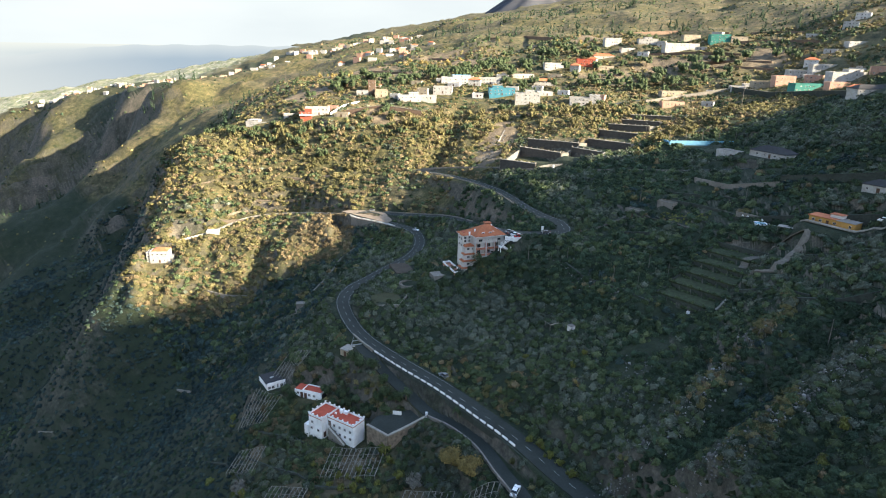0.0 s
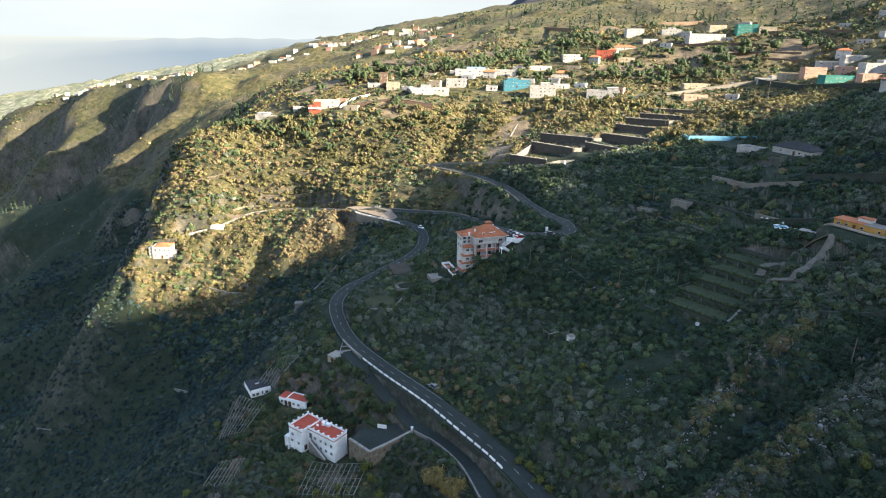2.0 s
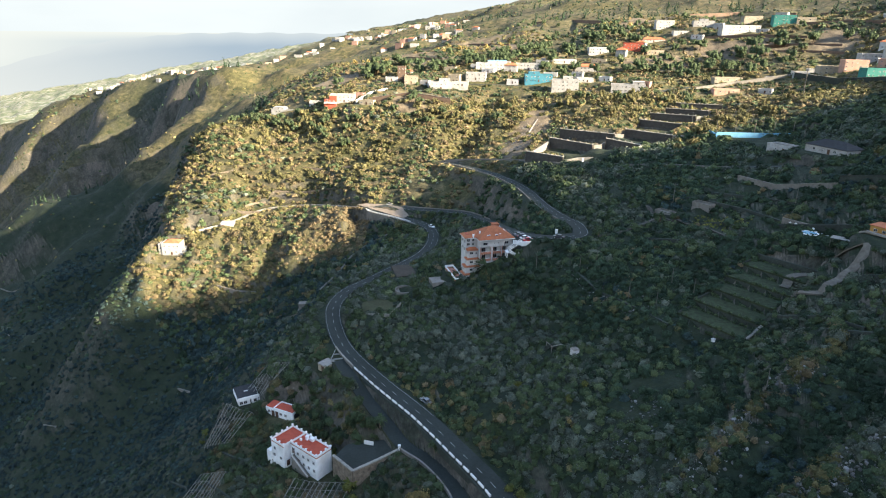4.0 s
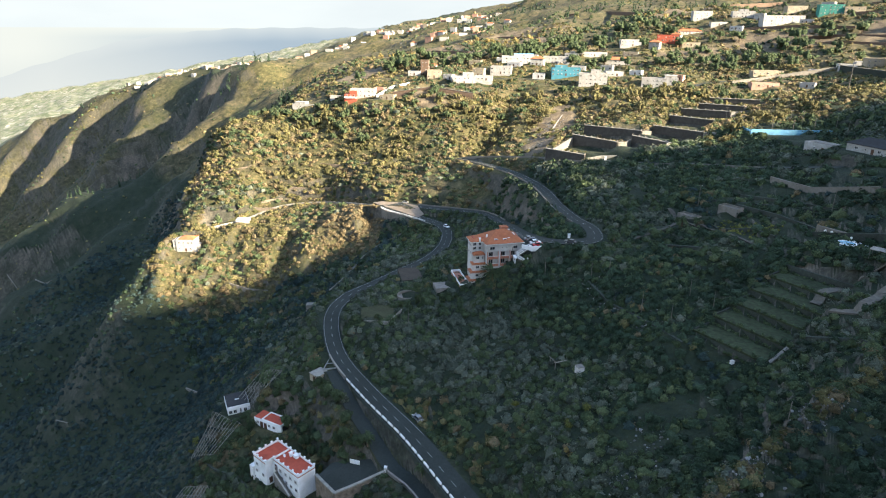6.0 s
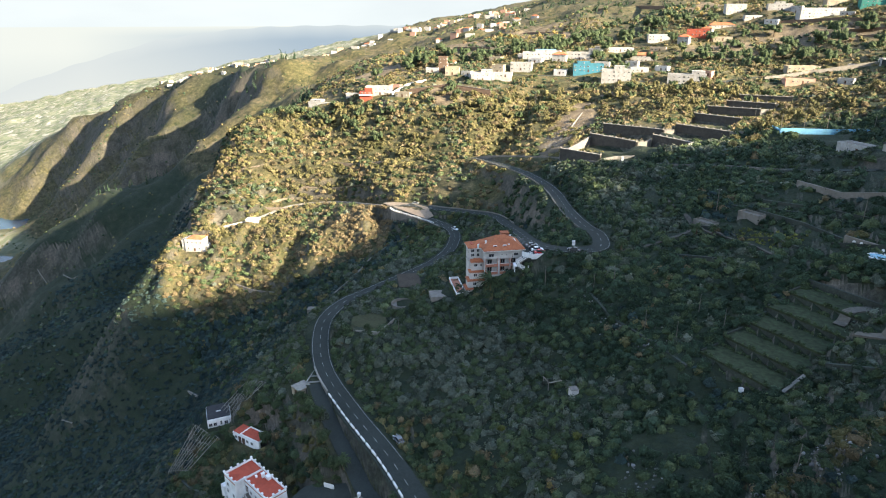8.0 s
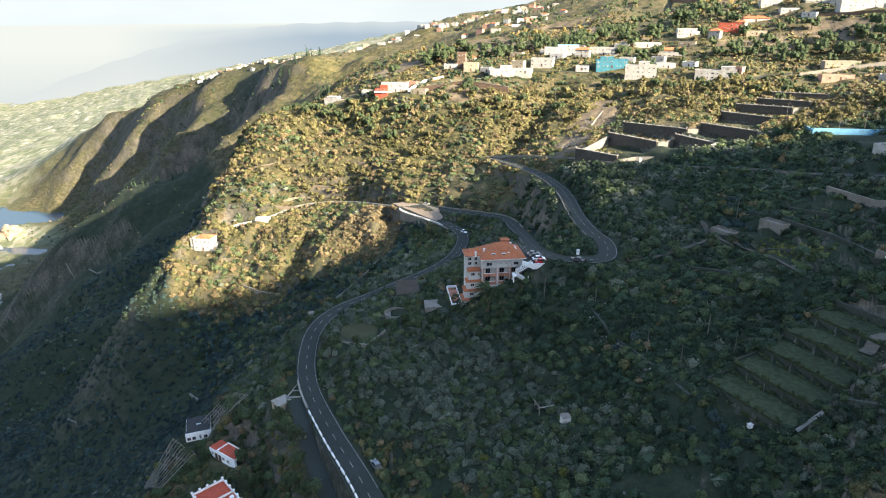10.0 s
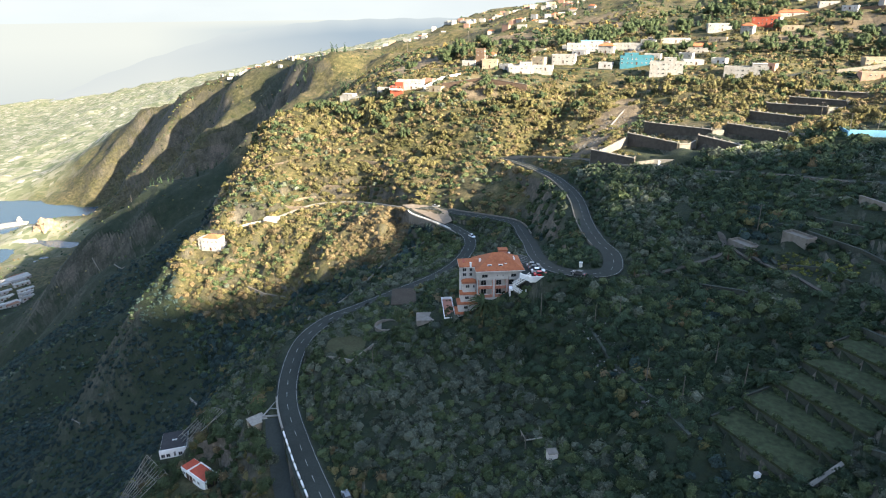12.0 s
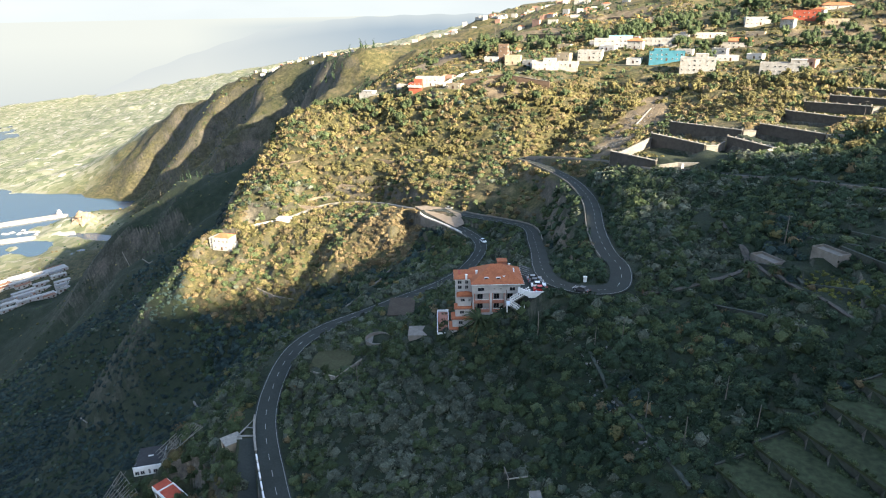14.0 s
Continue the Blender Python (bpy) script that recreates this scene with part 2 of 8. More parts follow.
def road_pull(x, y):
    """How far each place lies from the nearest road's edge, and the height that the roads near it ask for."""
    near, top, sum_w = np.full(np.shape(x), 1e9), np.zeros(np.shape(x)), np.full(np.shape(x), 1e-12)
    for line, half in ROADS.values():
        lo, hi = line.min(0) - 40, line.max(0) + 40
        some = np.where((x > lo[0]) & (x < hi[0]) & (y > lo[1]) & (y < hi[1]))[0]
        for i in range(0, len(some), 20000):
            k = some[i:i + 20000]
            d = np.hypot(x[k, None] - line[None, :, 0], y[k, None] - line[None, :, 1])
            j = d.argmin(1)
            m = d[np.arange(len(k)), j] - half
            w = 1 / np.maximum(m, 0.05) ** 2
            near[k] = np.minimum(near[k], m)
            top[k] += w * line[j, 2]
            sum_w[k] += w
    return near, top / sum_w


# stony spines and gullies: points, height along them, half width
CREASES = [([(45, 132), (62, 140), (82, 156), (95, 165), (106, 176)], 2.4, 4.0), ([(58, 115), (76, 126), (91, 132.5), (107, 138), (124, 147)], 2.8, 4.5), ([(50, 125), (60, 127), (73, 135), (88, 143), (104, 152), (118, 166)], -2.6, 5.0), ([(72, 108), (90, 116), (110, 124)], -2.2, 5.0),
           ([(13, 562), (5, 528), (0, 496), (-8, 474)], -7.0, 10.0), ([(-105, 342), (-120, 362), (-126, 386), (-124, 408)], -4.0, 7.0), ([(-196, 407), (-217, 383), (-235, 360), (-260, 329)], 8.0, 11.0), ([(-222, 412), (-244, 386), (-262, 362), (-286, 332)], -9.0, 13.0), ([(-255, 470), (-330, 440), (-420, 380)], 12.0, 26.0), ([(-280, 560), (-380, 560), (-520, 520)], 14.0, 34.0), ([(-300, 640), (-420, 655), (-560, 640)], -16.0, 36.0), ([(-262, 515), (-340, 500), (-450, 455)], -14.0, 26.0)]
CREASES = [(spline([(*p, 0) for p in pts], 4.0)[:, :2], high, wide) for pts, high, wide in CREASES]


def crease_gap(x, y, line, wide):
    """Distance from the line, measured only near it."""
    gap = np.full(np.shape(x), 1e9)
    lo, hi = line.min(0) - 3 * wide, line.max(0) + 3 * wide
    k = np.where((x > lo[0]) & (x < hi[0]) & (y > lo[1]) & (y < hi[1]))[0]
    for i in range(0, len(k), 20000):
        j = k[i:i + 20000]
        gap[j] = np.hypot(x[j, None] - line[None, :, 0], y[j, None] - line[None, :, 1]).min(1)
    return gap


# cuts at the foot of retaining walls: from, to, depth there, width
CUTS = [(-75, 421.5, -36, 390, 9.0, 17)]


def ground_height(x, y, fine=True):
    x, y = np.asarray(x, float).ravel(), np.asarray(y, float).ravel()
    z = landform(x, y)
    near_road, level = road_pull(x, y)
    for line, high, wide in CREASES:
        z = z + high * np.exp(-(crease_gap(x, y, line, wide) / wide) ** 2) * np.clip((near_road - 2) / 8, 0, 1)
    if fine:
        far = np.hypot(x - 40, y - 60)
        steep = 0.5 + 0.5 * lattice(x / 90, y / 90, 3)
        z = z + 5.0 * lattice(x / 45, y / 45, 1) * np.clip((far - 150) / 500, 0.08, 1.6) * (0.4 + steep)
        z = z + 1.3 * lattice(x / 13, y / 13, 2) + 0.5 * lattice(x / 5, y / 5, 5) + 0.25 * lattice(x / 2.1, y / 2.1, 7)
        z = z + 14 * (np.abs(lattice(x / 160, y / 160, 9)) - 0.5) * np.clip((far - 700) / 600, 0, 1) * np.clip(z / 200, 0, 1)
        crag = np.clip((-x - 330) / 120, 0, 1) * np.clip((y - 620) / 150, 0, 1) * np.clip((z - 30) / 60, 0, 1)
        z = z + crag * (11 * (0.5 - np.abs(lattice(x / 75, y / 75, 81))) + 7 * (0.5 - np.abs(lattice(x / 31, y / 31, 83))))
        ribs = np.clip(np.minimum(np.minimum(x + 250, -48 - x) / 25, np.minimum(y - 350, 500 - y) / 25), 0, 1) * np.clip((near_road - 4) / 8, 0, 1)
        z = z + ribs * (6.5 * (0.45 - np.abs(lattice(x / 24 + 0.3 * lattice(x / 40, y / 40, 87), y / 75, 85))) + 3.2 * (0.5 - np.abs(lattice(x / 9, y / 13, 89))) + 1.5 * (0.5 - np.abs(lattice(x / 4.2, y / 4.6, 97))))
    # terraced slope above the bend of the road, and the walled field in it
    inside = np.clip(np.minimum(np.minimum(x - 58 - 0.12 * (y - 150), 260 - x) / 18, np.minimum(y - 135, 335 - y) / 18), 0, 1)
    step = 2.4
    q = (z + 0.9 * lattice(x / 30, y / 30, 21)) / step
    tread = step * (np.floor(q) + np.clip((q - np.floor(q) - 0.72) / 0.28, 0, 1)) - 0.9 * lattice(x / 30, y / 30, 21)
    z = z + 0.75 * inside * (tread - z)
    s, w = (x - FIELD[0]) * FIELD_UP[0] + (y - FIELD[1]) * FIELD_UP[1], (x - FIELD[0]) * FIELD_UP[1] - (y - FIELD[1]) * FIELD_UP[0]
    flat = FIELD[2] + 2.2 * np.clip(np.floor(s / 8.2), -1, 4)
    k = np.clip(np.minimum(np.minimum(s + 1, 43 - s), np.minimum(w + 1, 21.5 - w)) / 1.5, 0, 1)
    z = z + k * (flat - z)
    # excavated floors in front of the tank walls
    for ax, ay, bx, by, tz, th, ts in TANKS:
        ln = math.hypot(bx - ax, by - ay)
        ex, ey = (bx - ax) / ln, (by - ay) / ln
        t, f = (x - ax) * ex + (y - ay) * ey, (x - ax) * ey - (y - ay) * ex
        k = np.clip(np.minimum(np.minimum(t + 1, ln + 3 - t) / 2, np.minimum(f + 1.2, 20 - f) / 3), 0, 1)
        z = z + k * (np.minimum(z, tz + 0.2) - z)
    near = near_road
    k = np.clip((near - 0.8) / 8.0, 0, 1)
    k = k * k * (3 - 2 * k)
    z = (level - 0.15) * (1 - k) + z * k
    for ax, ay, bx, by, deep, wide in CUTS:
        ln = math.hypot(bx - ax, by - ay)
        ex, ey = (bx - ax) / ln, (by - ay) / ln
        t, f = (x - ax) * ex + (y - ay) * ey, (x - ax) * ey - (y - ay) * ex
        k = np.clip(np.minimum(t + 2, ln + 4 - t) / 6, 0, 1) * np.clip((f - 0.4) / 0.8, 0, 1) * np.clip((wide - f) / wide, 0, 1)
        z = z - k * deep * np.clip(1.15 - t / ln, 0.2, 1) * (near > -1.0)
    for px, py, pr, pz in PADS:
        d = np.hypot(x - px, y - py)
        k = np.clip((d - pr) / (0.7 * pr), 0, 1)
        z = np.where(near < 1.0, z, pz * (1 - k) + z * k)
    return z


def ground_at(x, y):
    return float(ground_height([x], [y])[0])


# bare or tilled places: x, y, radius
BARE = [(30, 442, 10), (34, 463, 14), (40, 486, 16), (46, 508, 14), (50, 528, 10),  (-60, 720, 38), (-105, 800, 50), (30, 800, 36), (-180, 810, 36), (-250, 910, 50), (-140, 640, 30), (180, 690, 24), (235, 705, 30), (150, 685, 16), (270, 690, 28), (330, 680, 30), (-20, 900, 50), (90, 900, 40), (200, 880, 45), (-130, 950, 50), (300, 830, 40), (-55, 410, 9), (-50, 545, 20), (70, 545, 10)]


# dark garden soil round the farmhouse, half overgrown
GARDEN = [(-26, 167, 6), (-8, 147, 6), (-62, 180, 4), (-30, 158, 5), (-47, 160, 5)]


def bareness(x, y, spots=BARE):
    out = np.zeros(np.shape(x))
    rag = 0.35 * lattice(x / 9, y / 9, 61) + 0.25 * lattice(x / 3.5, y / 3.5, 63)
    for bx, by, br in spots:
        out = np.maximum(out, np.clip((1 + rag - np.hypot(x - bx, y - by) / br) * 3, 0, 1))
    return out


def sunny_tan(x, y):
    """Share of tan ground, painted by sun: 1 on the lit spur, plateau and sea cliffs, less to lighten the farm, 0 on
    the shaded green valley slopes.
    """
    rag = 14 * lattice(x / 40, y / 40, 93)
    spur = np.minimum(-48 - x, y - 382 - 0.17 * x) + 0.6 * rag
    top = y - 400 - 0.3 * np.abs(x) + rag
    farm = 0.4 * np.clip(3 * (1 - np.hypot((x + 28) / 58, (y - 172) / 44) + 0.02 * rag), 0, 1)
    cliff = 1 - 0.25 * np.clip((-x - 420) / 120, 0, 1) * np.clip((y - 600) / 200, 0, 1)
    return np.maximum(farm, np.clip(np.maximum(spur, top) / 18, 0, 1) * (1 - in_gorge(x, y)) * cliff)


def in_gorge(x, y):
    """1 on the shaded side of the gorge west of the spur's edge, where colours are darkened for shade."""
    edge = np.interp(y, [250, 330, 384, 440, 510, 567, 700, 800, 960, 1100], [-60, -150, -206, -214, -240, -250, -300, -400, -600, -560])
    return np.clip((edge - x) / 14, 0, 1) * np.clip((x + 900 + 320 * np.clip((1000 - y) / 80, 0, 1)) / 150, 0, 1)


# ---- terrain end ----

# ---- materials ----
def mat(name, rough=0.9, metal=0.0):
    m = bpy.data.materials.new(name)
    m.use_nodes = True
    b = m.node_tree.nodes["Principled BSDF"]
    b.inputs["Roughness"].default_value = rough
    b.inputs["Metallic"].default_value = metal
    b.inputs["Specular IOR Level"].default_value = 0.25
    return m, m.node_tree.nodes, m.node_tree.links, b


def noise_of(nodes, links, scale, detail=6.0, rough=0.6, coord=None):
    n = nodes.new("ShaderNodeTexNoise")
    n.inputs["Scale"].default_value, n.inputs["Detail"].default_value, n.inputs["Roughness"].default_value = scale, detail, rough
    if coord is None:
        coord = nodes.new("ShaderNodeTexCoord").outputs["Object"]
    links.new(coord, n.inputs["Vector"])
    return n.outputs["Fac"]


def ramp_of(nodes, links, fac, stops):
    r = nodes.new("ShaderNodeValToRGB")
    e = r.color_ramp.elements
    while len(e) < len(stops):
        e.new(0.5)
    for k, (p, c) in enumerate(stops):
        e[k].position, e[k].color = p, (*c, 1)
    links.new(fac, r.inputs["Fac"])
    return r.outputs["Color"]


def mix_of(nodes, links, fac, a, b, how="MIX"):
    m = nodes.new("ShaderNodeMix")
    m.data_type, m.blend_type = "RGBA", how
    for sock, v in ((m.inputs[0], fac), (m.inputs[6], a), (m.inputs[7], b)):
        if isinstance(v, (int, float)):
            sock.default_value = v
        elif isinstance(v, tuple):
            sock.default_value = (*v, 1)
        else:
            links.new(v, sock)
    return m.outputs[2]


def bump_of(nodes, links, b, height, strength=0.5, distance=0.05):
    n = nodes.new("ShaderNodeBump")
    n.inputs["Strength"].default_value, n.inputs["Distance"].default_value = strength, distance
    links.new(height, n.inputs["Height"])
    links.new(n.outputs["Normal"], b.inputs["Normal"])


def surface(name, color, rough=0.9, spread=0.25, grain=3.0, stain=0.25, bump=0.2, metal=0.0, vary=0.0):
    """A weathered plain surface: colour, fine grain and larger stains."""
    m, n, l, b = mat(name, rough, metal)
    dark = tuple(c * (1 - spread) for c in color)
    lite = tuple(min(1, c * (1 + spread)) for c in color)
    fine = noise_of(n, l, grain)
    col = ramp_of(n, l, fine, [(0.3, dark), (0.7, lite)])
    big = ramp_of(n, l, noise_of(n, l, stain), [(0.35, (0.72, 0.70, 0.66)), (0.6, (1, 1, 1))])
    col = mix_of(n, l, 0.8, col, big, "MULTIPLY")
    if vary:
        info = n.new("ShaderNodeObjectInfo")
        col = mix_of(n, l, vary, col, ramp_of(n, l, info.outputs["Random"], [(0, (0.65, 0.62, 0.58)), (1, (1.2, 1.18, 1.1))]), "MULTIPLY")
    l.new(col, b.inputs["Base Color"])
    if bump:
        bump_of(n, l, b, fine, bump)
    return m


def earth_material():
    m, n, l, b = mat("earth", 0.95)
    big = noise_of(n, l, 0.016, 5)
    mid = noise_of(n, l, 0.11, 8, 0.65)
    fine = noise_of(n, l, 0.9, 8, 0.7)
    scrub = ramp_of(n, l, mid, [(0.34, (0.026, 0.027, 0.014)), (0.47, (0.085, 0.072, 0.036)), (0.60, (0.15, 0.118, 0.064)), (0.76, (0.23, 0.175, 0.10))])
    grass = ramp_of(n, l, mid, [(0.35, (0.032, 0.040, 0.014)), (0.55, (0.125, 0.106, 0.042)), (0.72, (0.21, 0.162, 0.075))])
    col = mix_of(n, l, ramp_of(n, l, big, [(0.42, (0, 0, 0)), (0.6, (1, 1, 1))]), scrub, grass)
    # tan above is painted for the sunlit ground, this dark green for the shaded
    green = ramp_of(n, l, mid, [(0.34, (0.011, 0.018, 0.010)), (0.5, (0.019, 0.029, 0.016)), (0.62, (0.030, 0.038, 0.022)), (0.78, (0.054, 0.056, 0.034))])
    sunny_at = n.new("ShaderNodeAttribute")
    sunny_at.attribute_name = "dry"
    col = mix_of(n, l, sunny_at.outputs["Fac"], green, col)
    rock = ramp_of(n, l, noise_of(n, l, 0.35, 10, 0.75), [(0.3, (0.040, 0.038, 0.033)), (0.55, (0.105, 0.096, 0.079)), (0.75, (0.20, 0.18, 0.145))])
    streak = n.new("ShaderNodeMapping")
    streak.inputs["Scale"].default_value = (1.0, 1.0, 0.35)
    l.new(n.new("ShaderNodeTexCoord").outputs["Object"], streak.inputs["Vector"])
    strata = noise_of(n, l, 0.04, 10, 0.72, streak.outputs[0])
    rock = mix_of(n, l, 0.9, rock, ramp_of(n, l, strata, [(0.38, (0.36, 0.44, 0.34)), (0.5, (0.9, 0.9, 0.84)), (0.62, (1.38, 1.3, 1.2))]), "MULTIPLY")
    # low tufts and stones too small to stand alone
    tuft_mask = ramp_of(n, l, noise_of(n, l, 0.62, 8, 0.7), [(0.44, (0, 0, 0)), (0.54, (1, 1, 1))])
    col = mix_of(n, l, tuft_mask, col, mix_of(n, l, 0.5, col, (0.026, 0.034, 0.012)))
    geo = n.new("ShaderNodeNewGeometry")
    sep = n.new("ShaderNodeSeparateXYZ")
    l.new(geo.outputs["True Normal"], sep.inputs[0])
    steep = ramp_of(n, l, sep.outputs["Z"], [(0.52, (1, 1, 1)), (0.74, (0, 0, 0))])
    col = mix_of(n, l, steep, col, rock)
    col = mix_of(n, l, 0.75, col, ramp_of(n, l, fine, [(0.3, (0.4, 0.4, 0.4)), (0.65, (1.15, 1.15, 1.12))]), "MULTIPLY")
    # the far inhabited plain: fields, greenhouses and roofs too small to tell apart
    v = n.new("ShaderNodeTexVoronoi")
    v.inputs["Scale"].default_value = 0.075
    stretched = n.new("ShaderNodeMapping")
    stretched.inputs["Scale"].default_value = (1.0, 0.6, 0.0)
    l.new(n.new("ShaderNodeTexCoord").outputs["Object"], stretched.inputs["Vector"])
    l.new(stretched.outputs[0], v.inputs["Vector"])
    tone = n.new("ShaderNodeSeparateColor")
    l.new(v.outputs["Color"], tone.inputs[0])
    plain = ramp_of(n, l, tone.outputs[0], [(0.0, (0.085, 0.105, 0.06)), (0.35, (0.135, 0.148, 0.092)), (0.7, (0.18, 0.182, 0.13)), (0.92, (0.22, 0.215, 0.175)), (1.0, (0.31, 0.30, 0.27))])
    plain = mix_of(n, l, 0.7, plain, ramp_of(n, l, noise_of(n, l, 0.005, 6), [(0.35, (0.78, 0.80, 0.70)), (0.6, (1.08, 1.07, 1.0))]), "MULTIPLY")
    part_of = n.new("ShaderNodeAttribute")
    part_of.attribute_name = "plain"
    col = mix_of(n, l, part_of.outputs["Fac"], col, plain)
    soil = ramp_of(n, l, mid, [(0.32, (0.07, 0.055, 0.036)), (0.5, (0.135, 0.105, 0.066)), (0.7, (0.21, 0.165, 0.105))])
    soil = mix_of(n, l, 0.7, soil, ramp_of(n, l, fine, [(0.3, (0.45, 0.45, 0.45)), (0.65, (1.15, 1.15, 1.12))]), "MULTIPLY")
    bare_at = n.new("ShaderNodeAttribute")
    bare_at.attribute_name = "bare"
    col = mix_of(n, l, bare_at.outputs["Fac"], col, soil)
    l.new(col, b.inputs["Base Color"])
    bump_of(n, l, b, fine, 0.9, 0.5)
    return m


M_EARTH = earth_material()
M_ASPHALT = surface("asphalt", (0.031, 0.036, 0.030), 0.9, 0.2, 2.0, 0.12, 0.3)
M_LANE = surface("pale_concrete", (0.28, 0.26, 0.22), 0.9, 0.2, 1.2, 0.15)
M_PAINT = surface("road_paint", (0.30, 0.30, 0.285), 0.8, 0.12, 4.0, 0.6)
M_WHITE = surface("white_render", (0.84, 0.83, 0.80), 0.85, 0.05, 1.5, 0.22, 0.1)
# white darkened to offset the sun on village walls; M_WHITE is the full white
M_DIMWHITE = surface("dimmed_white_render", (0.39, 0.38, 0.355), 0.88, 0.12, 1.2, 0.3, 0.15)
M_CREAM = surface("cream_render", (0.33, 0.285, 0.205), 0.85, 0.08, 1.5, 0.22, 0.1)
M_ORANGE = surface("orange_render", (0.44, 0.25, 0.07), 0.85, 0.1, 1.5, 0.22, 0.1)
M_PINK = surface("pink_render", (0.42, 0.26, 0.19), 0.85, 0.08, 1.5, 0.22, 0.1)
M_TEAL = surface("teal_render", (0.06, 0.19, 0.25), 0.85, 0.08, 1.5, 0.22, 0.1)
M_GREEN = surface("green_render", (0.05, 0.19, 0.16), 0.85, 0.08, 1.5, 0.22, 0.1)
M_BLUE = surface("blue_paint", (0.17, 0.38, 0.56), 0.8, 0.08, 1.5, 0.22, 0.1)
M_REDWALL = surface("red_render", (0.34, 0.085, 0.05), 0.85, 0.1, 1.5, 0.22, 0.1)
M_GREY = surface("grey_render", (0.56, 0.54, 0.51), 0.88, 0.1, 1.4, 0.2, 0.15)
M_SALMON = surface("salmon_band", (0.42, 0.19, 0.125), 0.85, 0.1, 1.6, 0.3, 0.1)
M_ROOFRED = surface("red_roof_paint", (0.38, 0.075, 0.04), 0.85, 0.15, 1.2, 0.25, 0.15)
M_TILE = surface("clay_tiles", (0.38, 0.135, 0.06), 0.85, 0.22, 2.2, 0.3, 0.3, 0, 0.35)
# tank concrete darkened in the colour for the shade on the walls
M_TANK = surface("shaded_tank_concrete", (0.075, 0.068, 0.058), 0.95, 0.25, 0.5, 0.1, 0.3)
M_CONCRETE = surface("old_concrete", (0.19, 0.175, 0.15), 0.92, 0.2, 0.8, 0.12, 0.3)
M_STONE = surface("dry_stone", (0.048, 0.056, 0.046), 0.95, 0.3, 1.5, 0.15, 0.5, 0, 0.4)
M_BROWNWALL = surface("brown_wall", (0.15, 0.105, 0.075), 0.92, 0.2, 0.9, 0.15, 0.2)
M_RUBBLEWALL = surface("brown_rubble_masonry", (0.19, 0.155, 0.115), 0.95, 0.4, 1.3, 0.3, 0.6)
M_GLASS = mat("window_glass", 0.12)[0]
M_GLASS.node_tree.nodes["Principled BSDF"].inputs["Base Color"].default_value = (0.02, 0.024, 0.028, 1)
M_FRAME = surface("window_frame", (0.55, 0.53, 0.5), 0.6, 0.08, 5.0, 1.0, 0)


# ---- mesh helpers ----
def part(name, bm, material, parent=None, label=""):
    me = bpy.data.meshes.new(name)
    bm.normal_update()
    bm.to_mesh(me)
    bm.free()
    me.materials.append(material)
    ob = new(name, me)
    if parent is not None:
        ob.parent = parent
    if label:
        ob["label"] = label
    return ob


def sheet(name, verts, faces, material, smooth=True, parent=None):
    me = bpy.data.meshes.new(name)
    verts, faces = np.asarray(verts, np.float32), np.asarray(faces, np.int32)
    me.vertices.add(len(verts))
    me.vertices.foreach_set("co", verts.ravel())
    k = faces.shape[1]
    me.loops.add(faces.size)
    me.loops.foreach_set("vertex_index", faces.ravel())
    me.polygons.add(len(faces))
    me.polygons.foreach_set("loop_start", np.arange(0, faces.size, k, dtype=np.int32))
    me.polygons.foreach_set("loop_total", np.full(len(faces), k, np.int32))
    me.polygons.foreach_set("use_smooth", np.full(len(faces), smooth))
    me.update(calc_edges=True)
    me.materials.append(material)
    ob = new(name, me)
    if parent is not None:
        ob.parent = parent
    return ob


def box(bm, x0, x1, y0, y1, z0, z1, m=None):
    v = [bm.verts.new(Vector((x, y, z)) if m is None else m @ Vector((x, y, z))) for z in (z0, z1) for x, y in ((x0, y0), (x1, y0), (x1, y1), (x0, y1))]
    for f in ((3, 2, 1, 0), (4, 5, 6, 7), (0, 1, 5, 4), (1, 2, 6, 5), (2, 3, 7, 6), (3, 0, 4, 7)):
        bm.faces.new([v[i] for i in f])
    return v


def boxes(*some):
    bm = bmesh.new()
    for b in some:
        box(bm, *b)
    return bm


def empty(name, x, y, z, turn=0.0):
    ob = new(name)
    ob.matrix_world = pose(x, y, z, 0, 0, turn)
    return ob


# ---- ground ----
def fan(angles, radii, cx, cy):
    a, r = np.meshgrid(angles, radii)
    return cx + r * np.sin(a), cy + r * np.cos(a)


